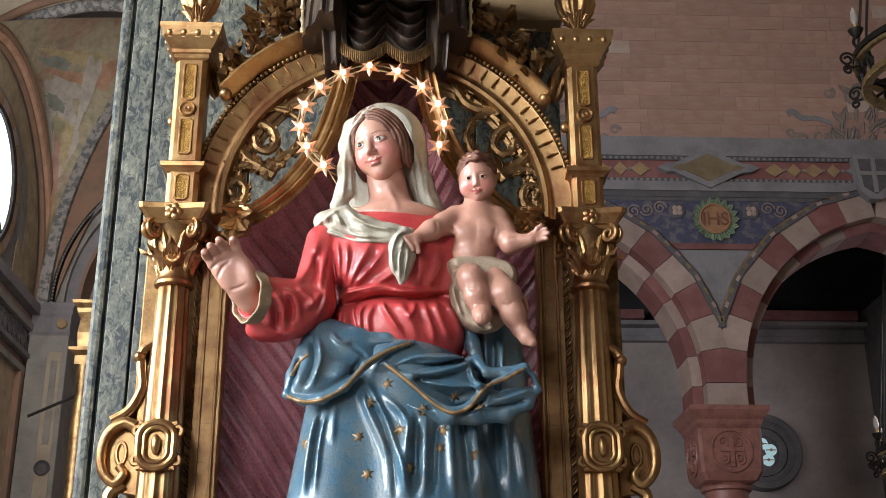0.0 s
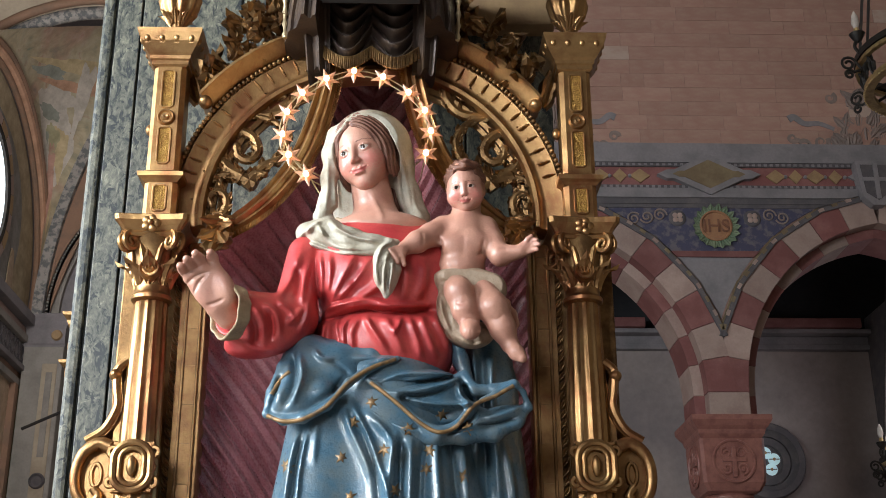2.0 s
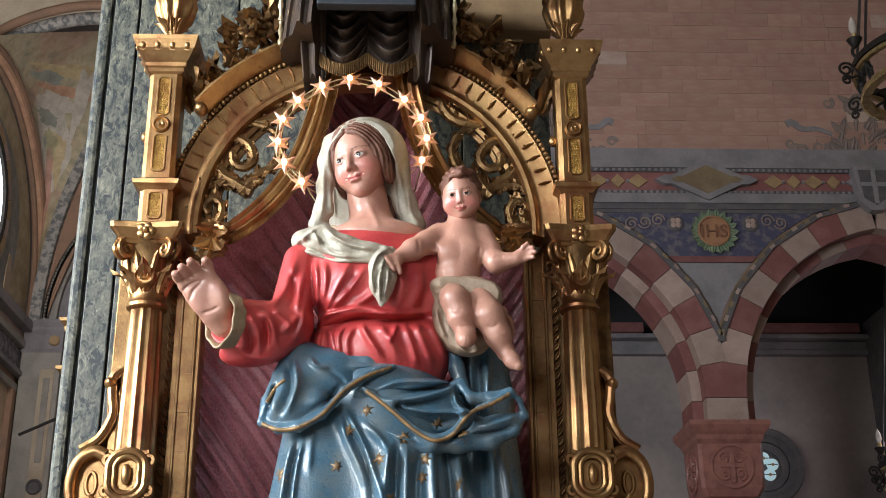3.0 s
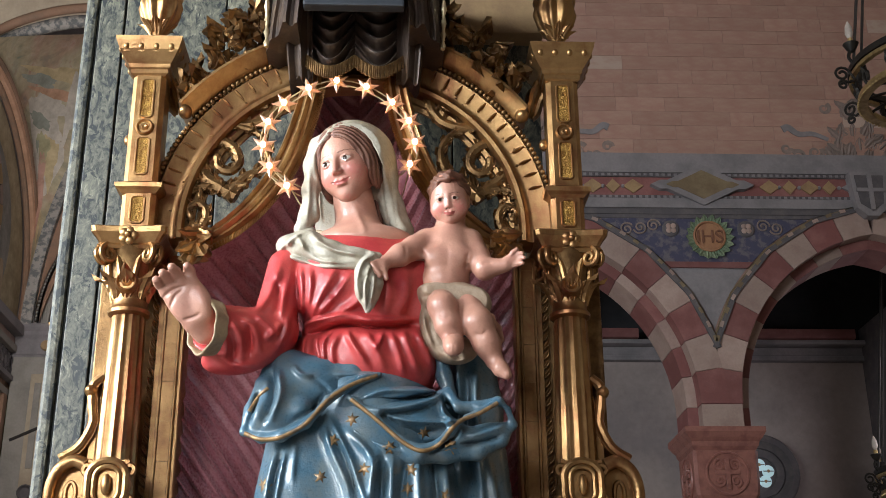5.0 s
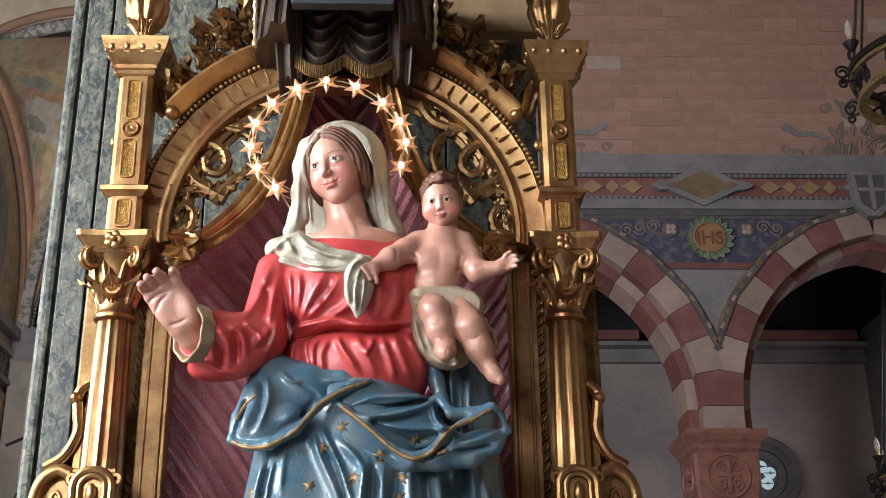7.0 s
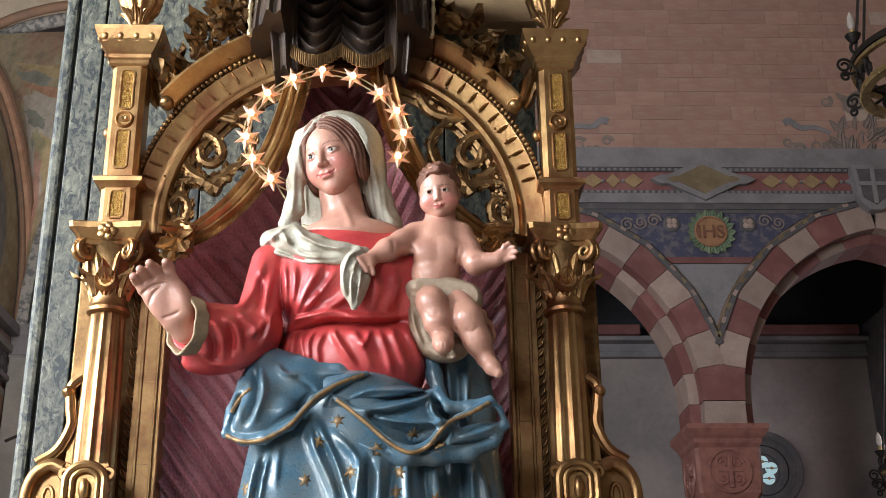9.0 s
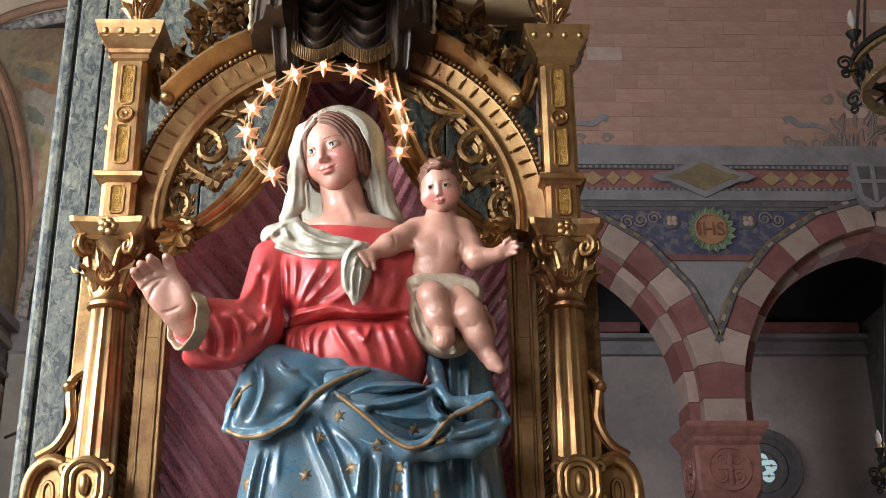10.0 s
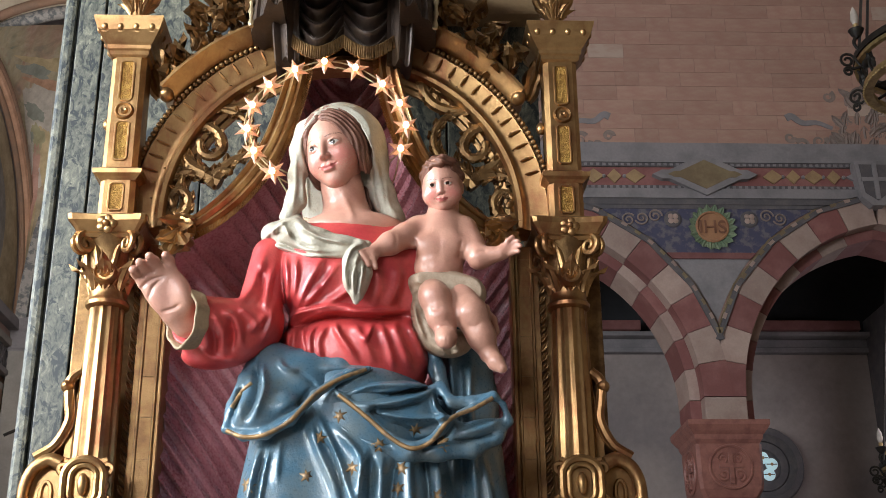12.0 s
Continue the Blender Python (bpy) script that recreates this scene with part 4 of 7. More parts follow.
def pilaster(x, side):
    y = 3.56
    C = (x, y, 0)
    pil = part("pilaster", square_tier(B(), [(0.05, 3.09), (0.05, 3.2)], C, 0.014), GOLD, altar, "gilded pedestal pilaster over the column")
    raised_panel(x, y - 0.05, 3.105, 3.19, 0.02, pil)
    part("pilaster_moulding", square_tier(B(), [(0.05, 3.2), (0.058, 3.208), (0.068, 3.215), (0.07, 3.228), (0.055, 3.234), (0.05, 3.24)], C), GOLD, pil)
    part("pilaster_shaft", square_tier(B(), [(0.05, 3.24), (0.05, 3.6)], C, 0.014), GOLD, pil)
    raised_panel(x, y - 0.05, 3.262, 3.385, 0.019, pil)
    raised_panel(x, y - 0.05, 3.455, 3.585, 0.019, pil)
    part("pilaster_boss", arc_band(B(), x, 3.42, 0, 360, [(0.001, y - 0.058), (0.007, y - 0.06), (0.012, y - 0.053), (0.018, y - 0.053), (0.023, y - 0.06), (0.028, y - 0.052), (0.028, y - 0.04), (0.001, y - 0.04)], 24), GOLD, pil, "", True)
    part("pilaster_cornice", square_tier(B(), [(0.05, 3.6), (0.057, 3.605), (0.057, 3.618), (0.063, 3.622), (0.064, 3.634), (0.07, 3.64), (0.09, 3.672), (0.1, 3.7), (0.102, 3.712), (0.098, 3.715)], C), GOLD, pil)
    eggs = B()
    for face in range(4):
        for k in range(4):
            u = -0.069 + 0.046 * k
            p = Matrix.Rotation(face * math.pi / 2, 4, "Z") @ Vector((u, -0.087, 3.682))
            ball(eggs, (x + p.x, y + p.y, p.z), 0.011, (1, 1, 1.2))
            q = Matrix.Rotation(face * math.pi / 2, 4, "Z")
            tube(eggs, [q @ Vector((u + 0.018 * math.cos(t), -0.09 - 0.006 * math.sin(t), 3.688 + 0.022 * math.sin(t))) + Vector((x, y, 0)) for t in (-math.pi * i / 8 for i in range(9))], 0.0035, 5)
    tagged(part("egg_moulding", eggs, GOLD, pil, "", True), kind="stuff")
    knob = ball(B(), (x - 0.058, y + 0.01, 3.405), 0.014, (1.1, 1, 1.4))
    part("side_boss", knob, GOLD, pil, "", True)
    # urn
    urn = part("urn", lathe(B(), [(0.03, 3.715), (0.032, 3.722), (0.014, 3.735), (0.014, 3.75), (0.024, 3.758), (0.016, 3.768), (0.03, 3.79), (0.055, 3.83), (0.066, 3.87), (0.06, 3.9), (0.07, 3.92), (0.03, 3.93)], (x - 0.005 * side, y, 0), 64, lambda a, k: 1 + (0.09 * math.cos(10 * a) if 6 <= k <= 9 else 0)), GOLD, altar, "gilded gadrooned urn finial", True)
    for k in range(8):
        a = 2 * math.pi * k / 8
        m = Matrix.Translation((x, y, 3.775)) @ Matrix.Rotation(a, 4, "Z") @ Matrix.Translation((0, -0.022, 0)) @ Matrix.Rotation(radians(32), 4, "X")
        part("urn_leaf", leaf(B(), m, 0.062, 0.034, 0.3, 2, 0.004), GOLD, urn, "", True)


for x, s in ((XL, -1), (XR, 1)):
    column(x, s)
    pilaster(x + 0.016 if s < 0 else x - 0.003, s)

# backing behind the columns, jambs of the niche
for s in (-1, 1):
    xi = AX + s * 0.5
    part("backing_panel", box(B(), (AX + s * 0.585, 3.68, 1.5), (AX + s * 0.76, 3.74, 3.1), 0.004), GOLD_DARK, altar)
    jamb = part("jamb", plate(B(), [(AX + s * 0.495, 1.5), (AX + s * 0.575, 1.5), (AX + s * 0.575, 3.06), (AX + s * 0.495, 3.06)][::-s], 3.66, 3.78), GOLD_WORN, altar, "flat gilded niche jamb")
    for u, w in ((0.5, 0.007), (0.512, 0.004), (0.555, 0.005)):
        part("jamb_bead", tube(B(), [(AX + s * u, 3.658, 1.5), (AX + s * u, 3.658, 3.05)], w, 6), GOLD_WORN, jamb)
    for z in [1.72 + 0.118 * k for k in range(12)]:
        part("leaf_seam", box(B(), (AX + s * 0.517, 3.6575, z), (AX + s * 0.55, 3.661, z + 0.0014)), GOLD_DARK, jamb)
    trim = B()
    for k in range(52):
        z = 1.55 + k * 0.029
        m = Matrix.Translation((AX + s * 0.575, 3.662, z)) @ Matrix.Rotation(s * 0.6, 4, "Y")
        leaf(trim, m, 0.036, 0.022, 0.15, 1, 0.006)
    tagged(part("leaf_trim", trim, GOLD_DARK, jamb, "narrow carved leaf edging", True), kind="stuff")

# archivolt
arch = part("archivolt", arc_band(B(), AX, AZ, -4, 184, [(0.505, 3.66), (0.505, 3.575), (0.512, 3.562), (0.524, 3.56), (0.53, 3.57), (0.54, 3.574), (0.55, 3.573), (0.6, 3.56), (0.606, 3.57), (0.62, 3.57), (0.62, 3.66)], 90), GOLD, altar, "gilded archivolt with fluting", True)
flutes = B()
arch_flutes(flutes, 14, 166, 4.6)
tagged(part("fluting", flutes, GOLD, arch, "", True), kind="stuff")
beads = B()
for i in range(100):
    a = radians(12 + 156 * i / 99)
    ball(beads, (AX + 0.613 * math.cos(a), 3.562, AZ + 0.613 * math.sin(a)), 0.0085, (1, 1, 1), 8, 6)
tagged(part("bead_string", beads, GOLD_DARK, arch, "", True), kind="stuff")
part("arch_cornice", arc_band(B(), AX, AZ, 36, 144, [(0.622, 3.66), (0.622, 3.558), (0.63, 3.548), (0.64, 3.535), (0.652, 3.525), (0.66, 3.512), (0.668, 3.512), (0.67, 3.54), (0.67, 3.66)], 60), GOLD, arch, "", True)
for a0 in (36, 144):
    a = radians(a0)
    part("cornice_scroll", ball(B(), (AX + 0.645 * math.cos(a), 3.54, AZ + 0.645 * math.sin(a) - 0.006), 0.024, (0.9, 1.2, 0.9), 14, 10), GOLD, arch, "", True)
# foliage on the arch
rnd = random.Random(7)
for s in (-1, 1):
    fol = B()
    for k in range(44):
        a = radians(90 - s * rnd.uniform(14, 48))
        r = 0.675 + abs(rnd.gauss(0, 0.035)) + 0.05 * (1 if 24 < abs(math.degrees(a) - 90) < 34 else 0)
        m = Matrix.Translation((AX + r * math.cos(a), 3.56 + rnd.uniform(-0.03, 0.04), AZ + r * math.sin(a))) @ Matrix.Rotation(rnd.uniform(-2.2, 2.2), 4, "Y") @ Matrix.Rotation(rnd.uniform(-0.2, 0.9), 4, "X") @ Matrix.Rotation(rnd.uniform(-0.8, 0.8), 4, "Z")
        leaf(fol, m, rnd.uniform(0.07, 0.11), rnd.uniform(0.055, 0.08), 0.55, 4, 0.006)
    for k in range(7):
        a = radians(90 + s * (18 + 4 * k))
        ball(fol, (AX + 0.69 * math.cos(a), 3.56, AZ + 0.69 * math.sin(a)), 0.013, (1, 1, 1))
    part("arch_foliage", fol, GOLD_DARK if s < 0 else GOLD_DARK, arch, "dark gilded carved leaves", True)
    # side scroll leaf between cornice and pilaster
    side_leaf = B()
    m = Matrix.Translation((AX + s * 0.555, 3.6, 3.52)) @ Matrix.Rotation(s * 0.3, 4, "Y")
    leaf(side_leaf, m, 0.17, 0.07, 0.35, 3, 0.01)
    part("side_leaf", side_leaf, GOLD_DARK, arch, "", True)

# pierced scrollwork between archivolt and curtain
def beaded(path, r):
    """A row of small pearls along a path."""
    bm = B()
    for p in path[::2]:
        ball(bm, p, r, (1.3, 1, 1.3), 6, 5)
    return bm


for s in (-1, 1):
    trac = part("scroll_tracery", arc_band(B(), AX, AZ, 0 if s > 0 else 110, 70 if s > 0 else 180, [(0.462, 3.61), (0.462, 3.6), (0.476, 3.596), (0.478, 3.61)], 30), GOLD_DARK, altar, "pierced gilded acanthus scrollwork", True)

    upper = (
        ([(0.512, 0.181), (0.472, 0.305), (0.413, 0.357), (0.335, 0.356), (0.270, 0.379), (0.237, 0.439), (0.259, 0.489), (0.308, 0.493), (0.332, 0.454), (0.312, 0.418), (0.281, 0.426), (0.284, 0.453)], 0.013),
        ([(0.510, 0.125), (0.468, 0.162), (0.391, 0.134), (0.333, 0.180), (0.282, 0.208), (0.269, 0.271), (0.300, 0.325), (0.361, 0.348), (0.408, 0.349)], 0.0105),
        ([(0.400, 0.140), (0.452, 0.172), (0.477, 0.228), (0.458, 0.280), (0.412, 0.295), (0.372, 0.271), (0.357, 0.226), (0.381, 0.196), (0.415, 0.207), (0.423, 0.241)], 0.015),
    )
    lower = (
        ([(0.357, 0.115), (0.408, 0.140), (0.468, 0.144), (0.514, 0.107), (0.524, 0.048), (0.494, 0.001), (0.454, 0.015), (0.445, 0.059), (0.469, 0.085), (0.496, 0.066), (0.488, 0.041)], 0.013),
        ([(0.523, 0.182), (0.486, 0.181), (0.465, 0.148), (0.467, 0.110)], 0.009),
        ([(0.267, 0.509), (0.236, 0.529), (0.218, 0.498)], 0.012),
        ([(0.391, 0.106), (0.358, 0.147), (0.332, 0.147)], 0.013),
        ([(0.447, -0.003), (0.405, 0.000), (0.372, 0.033)], 0.01),
    )
    for pts, w in upper + lower:
        path = spline([(AX + s * a, 3.6 - 0.018 * (k / len(pts)), AZ + b) for k, (a, b) in enumerate(pts)], 6)
        scroll = part("scroll", tube(B(), path, lambda t: 1.6 * w * (1.1 - 0.55 * t), 8, 0.9), GOLD_DARK, trac, "", True)
        part("scroll_eye", ball(B(), path[-1], w * 0.95, (1, 0.8, 1)), GOLD_DARK, scroll, "", True)
        ridge = [p + Vector((0, -w * 0.95, 0)) for p in path]
        tagged(part("scroll_beads", beaded(ridge[: len(ridge) * 2 // 3], w * 0.3), GOLD_DARK, scroll, "", True), kind="stuff")
        # acanthus lobes that peel off the outer and inner side of the scroll
        for i in range(5, len(path) - 4, 4):
            d = (path[i + 1] - path[i]).normalized()
            for turn in (0.7, -0.75):
                e = Matrix.Rotation(turn, 3, "Y") @ d
                m = Matrix.Translation(path[i] + Vector((0, -0.004, 0))) @ Matrix.Rotation(math.atan2(e.x, e.z), 4, "Y") @ Matrix.Rotation(0.25, 4, "X")
                fall = 1 - 0.55 * i / len(path)
                part("acanthus_leaf", leaf(B(), m, (0.062 if turn > 0 else 0.046) * fall, 0.04 * fall, 0.35, 4, 0.005), GOLD_DARK, trac, "", True)
    part("tracery_bead", arc_band(B(), AX, AZ, 0 if s > 0 else 110, 70 if s > 0 else 180, [(0.478, 3.6), (0.478, 3.585), (0.492, 3.58), (0.5, 3.6)], 30), GOLD_DARK, altar, "", True)
    # leaf corbel at the springing
    cor = B()
    for k, (dx, rot, ln, wd) in enumerate(((0.0, 185, 0.19, 0.1), (-0.03, 150, 0.16, 0.085), (0.03, 220, 0.16, 0.085), (-0.04, 115, 0.12, 0.07), (0.04, 255, 0.12, 0.07))):
        m = Matrix.Translation((AX + s * (0.455 - dx), 3.55, AZ - 0.02)) @ Matrix.Rotation(radians(rot) * (1 if s < 0 else -1), 4, "Y") @ Matrix.Rotation(0.25, 4, "X")
        leaf(cor, m, ln, wd, 0.35, 4, 0.006)
    ball(cor, (AX + s * 0.465, 3.565, AZ - 0.025), 0.02, (1, 0.8, 1))
    tube(cor, spiral(AX + s * 0.465, AZ - 0.025, 3.562, 0.026, 0.025, 0, 1, 24), 0.006, 6)
    part("leaf_corbel", cor, GOLD, altar, "gilded acanthus leaf corbel", True)

# ---- niche curtain ----
NX = 0.52
rows = []
for j in range(380):
    z = 1.5 + (3.95 - 1.5) * j / 379
    row = []
    for i in range(221):
        u = -1 + 2 * i / 220
        half = float(np.interp(z, (3.0, 3.1, 3.13, 3.2, 3.3, 3.43, 3.57, 3.8), (NX, 0.46, 0.395, 0.315, 0.245, 0.195, 0.17, 0.17)))
        x = AX + u * half
        y = 3.98 - 0.26 * abs(u) ** 3
        q = z - 1.9 * abs(x - AX) * (1.0 - 0.65 * (z - 2.6))
        f = 2 * math.pi * q / 0.088 + 1.1 * math.sin(3.1 * u + 2.2 * z) + 0.8 * math.sin(7 * z + 2 * u)
        ridge = (0.5 + 0.5 * math.sin(f)) ** 1.7 + 0.25 * (0.5 + 0.5 * math.sin(f * 2.3 + 1))
        row.append((x, y - 0.04 * ridge * min(1, 0.12 + abs(u) * 2.5) * (0.75 + 0.35 * math.sin(5 * z + 4 * u)), z))
    rows.append(row)
solid("niche_curtain", grid(B(), rows), MAROON, "maroon painted carved curtain in diagonal folds behind the statue", "curtain", smooth=True)
solid("niche_back", box(B(), (-0.62, 4.02, 1.5), (0.55, 4.1, 3.1)), GROOVE, "dark timber back of the altar niche", "panel", kind="structure")

# gold curtain edges that rise to the canopy
canopy = thing("altar_canopy", "dark carved canopy with swags and gilded drawn curtains over the niche", "canopy")
for s in (-1, 1):
    path = spline([(AX + s * a, y, AZ + b) for a, b, y in ((0.45, -0.035, 3.6), (0.37, 0.005, 3.57), (0.29, 0.075, 3.55), (0.215, 0.18, 3.53), (0.165, 0.31, 3.51), (0.135, 0.45, 3.5), (0.12, 0.62, 3.5))], 10)
    sec = [(-0.032, 0.0), (-0.024, 0.022), (-0.012, 0.012), (0.0, 0.026), (0.012, 0.014), (0.022, 0.022), (0.032, 0.004), (0.02, -0.02), (-0.02, -0.02)]
    band = part("curtain_edge", ribbon(B(), path, sec, taper=lambda t: 0.55 + 0.55 * math.sin(math.pi * min(1, 0.12 + t * 0.75))), GOLD, canopy, "gilded gathered curtain edge", True)
    fr = B()
    for i in range(4, len(path) - 4):
        d = (path[i + 1] - path[i]).normalized()
        n = Vector((-s * d.z, 0, s * d.x))
        for h in (0, 0.5):
            p = path[i].lerp(path[i + 1], h) + n * 0.02 + Vector((0, -0.004, 0))
            w = (n - d * 0.75).normalized()
            leaf(fr, Matrix.Translation(p) @ Matrix.Rotation(math.atan2(w.x, w.z), 4, "Y"), 0.04, 0.02, 0.2, 1, 0.004)
    tagged(part("leaf_fringe", fr, GOLD, band, "gilded leaf fringe", True), kind="stuff")
    # dark hanging sides of the canopy
    side_rows = []
    for j in range(30):
        v = j / 29
        z = 3.56 + 0.34 * v
        x0, x1 = 0.128 + 0.004 * v, 0.2 + 0.012 * math.sin(3 * v)
        y = 3.47 - 0.12 * v
        row = [(AX + s * (x0 + (x1 - x0) * i / 14), y - 0.012 * math.cos(13 * i / 14 + 0.6 * v) - 0.02 * math.sin(math.pi * i / 14), z + 0.012 * math.sin(13 * i / 14) * (1 - v)) for i in range(15)]
        side_rows.append(row + [(x, 3.54, zz) for x, yy, zz in row[::-1]])
    part("side_drape", grid(B(), side_rows, True, True), VALANCE, canopy, "dark hanging side drape", True)
    cap_rows = []
    for j in range(12):
        v = j / 11
        row = [(AX + s * (0.16 + 0.11 * i / 12 + 0.006 * math.cos(5 * v)), 3.3 - 0.02 * math.cos(16 * i / 12) + 0.16 * (i / 12) ** 2, 3.655 + 0.018 * abs(math.sin(4.2 * i / 12)) + 0.3 * v) for i in range(13)]
        cap_rows.append(row + [(x, 3.6, zz) for x, yy, zz in row[::-1]])
    part("corner_drape", grid(B(), cap_rows, True, True), VALANCE, canopy, "dark scalloped corner drape", True)
    edge = [(AX + s * (0.27 + 0.006 * math.sin(3 * q)), 3.44 - 0.01 * math.cos(9 * q), 3.66 + 0.3 * q) for q in (i / 20 for i in range(21))]
    part("corner_edge", tube(B(), edge, lambda t: 0.007 + 0.003 * math.sin(40 * t), 8), WIRE, canopy, "worn silvered edge", True)
rows = []
for j in range(80):
    v = j / 79
    row = []
    for i in range(101):
        u = -1 + 2 * i / 100
        x = AX + u * 0.15
        w = abs(math.sin(math.pi * u))
        z = 3.86 - v * (0.255 - 0.02 * (1 - w) + 0.035 * w)
        f = math.sin(2 * math.pi * (6.5 * v + 1.3 * (1 - w) + 0.25 * math.sin(3 * u)))
        row.append((x, 3.47 - 0.05 * (1 - v) - 0.014 * f * (0.25 + w) - 0.025 * w, z))
    rows.append(row)
part("swag", grid(B(), rows), VALANCE, canopy, "dark gathered valance swags", True)
fr = B()
for i in range(70):
    u = -0.98 + 1.96 * i / 69
    w = abs(math.sin(math.pi * u))
    x, z = AX + u * 0.15, 3.61 + 0.02 * (1 - w) - 0.035 * w
    tube(fr, [(x, 3.44 - 0.025 * w, z + 0.012), (x + 0.004 * math.sin(i * 2.1), 3.435 - 0.025 * w, z - 0.032)], 0.0036, 5)
tagged(part("fringe", fr, GOLD_DARK, canopy, "tarnished gold fringe"), kind="stuff")
part("soffit", plate(B(), [(AX - 0.3, 3.9), (AX + 0.3, 3.9), (AX + 0.3, 4.2), (AX - 0.3, 4.2)], 3.1, 4.1), VALANCE, canopy)
part("front_rail", box(B(), (AX - 0.15, 3.26, 3.705), (AX + 0.15, 3.3, 3.9), 0.006), surface("dark_blue_rail", (0.03, 0.035, 0.045), rough=(0.4, 0.6)), canopy)

# ---- the carved statue: rounded forms blended as distance fields ----
SKIN = surface("painted_skin", (0.52, 0.265, 0.19), (0.45, 0.21, 0.155), 20, 160, (0.3, 0.52), 0, 0.35, 0.002, (0.42, 0.7), 0.25)
BLUSH = surface("painted_blush", (0.55, 0.19, 0.15), (0.5, 0.19, 0.145), 20, 140, (0.26, 0.46), 0, 0.14, 0.003, (0.4, 0.7), 0.3)
HAIR = surface("painted_hair", (0.13, 0.05, 0.03), (0.2, 0.085, 0.05), 40, 150, (0.5, 0.7), 0, 0.4, 0.004, (0.4, 0.7))
BROW = surface("painted_brow", (0.24, 0.1, 0.065), rough=(0.4, 0.5))
CREAM = surface("cream_paint", (0.45, 0.41, 0.33), (0.31, 0.265, 0.19), 16, 100, (0.42, 0.62), 0, 0.45, 0.005, (0.42, 0.7))
RED = surface("red_paint", (0.56, 0.07, 0.065), (0.4, 0.03, 0.036), 13, 160, (0.3, 0.55), 0, 0.35, 0.003, (0.4, 0.68), 0.35)
BLUE = surface("blue_paint", (0.065, 0.14, 0.2), (0.13, 0.17, 0.185), 15, 160, (0.18, 0.42), 0, 0.35, 0.003, (0.42, 0.68), 0.5)
TAN = surface("tan_cloth_paint", (0.34, 0.245, 0.145), (0.24, 0.16, 0.09), 20, 100, (0.45, 0.65), 0, 0.5, 0.005)
TRIM = surface("worn_gold_trim", (0.34, 0.2, 0.085), (0.16, 0.11, 0.07), 40, 120, (0.4, 0.55), 0.35, 0.3, 0.002, (0.45, 0.65))
EYE_WHITE = surface("eye_white", (0.6, 0.52, 0.45), rough=(0.15, 0.2))
EYE_DARK = surface("eye_dark", (0.03, 0.015, 0.01), rough=(0.1, 0.15))
LIP = surface("lip_paint", (0.46, 0.12, 0.1), rough=(0.25, 0.35))
CLOTH = surface("pale_cloth_paint", (0.42, 0.31, 0.22), (0.3, 0.2, 0.13), 20, 100, (0.4, 0.6), 0, 0.4, 0.004)


def A(v):
    return np.array(v, dtype=np.float32)


def smin(a, b, k):
    h = np.clip(0.5 + 0.5 * (b - a) / k, 0, 1)
    return b * (1 - h) + a * h - k * h * (1 - h)


def smax(a, b, k):
    return -smin(-a, -b, k)


def ell(P, c, r, rot=None):
    """Distance to an ellipsoid, near enough; rot: Euler degrees."""
    q = [P[i] - c[i] for i in range(3)]
    if rot:
        m = np.array(Euler([radians(a) for a in rot]).to_matrix().transposed(), dtype=np.float32)
        q = [m[i][0] * q[0] + m[i][1] * q[1] + m[i][2] * q[2] for i in range(3)]
    k0 = np.sqrt(sum((q[i] / r[i]) ** 2 for i in range(3)))
    k1 = np.sqrt(sum((q[i] / r[i] ** 2) ** 2 for i in range(3))) + 1e-6
    return k0 * (k0 - 1) / k1


def cone(P, a, b, ra, rb):
    """A round-ended limb from a to b."""
    a, b = A(a), A(b)
    d = b - a
    t = np.clip(sum((P[i] - a[i]) * d[i] for i in range(3)) / float(d @ d), 0, 1)
    return np.sqrt(sum((P[i] - a[i] - t * d[i]) ** 2 for i in range(3))) - (ra + (rb - ra) * t)


def chain(P, pts, r, k=0.02):
    """A run of limbs; r: one radius, or one for each point."""
    r = [r] * len(pts) if isinstance(r, (int, float)) else r
    out = None
    for i in range(len(pts) - 1):
        d = cone(P, pts[i], pts[i + 1], r[i], r[i + 1])
        out = d if out is None else smin(out, d, k)
    return out


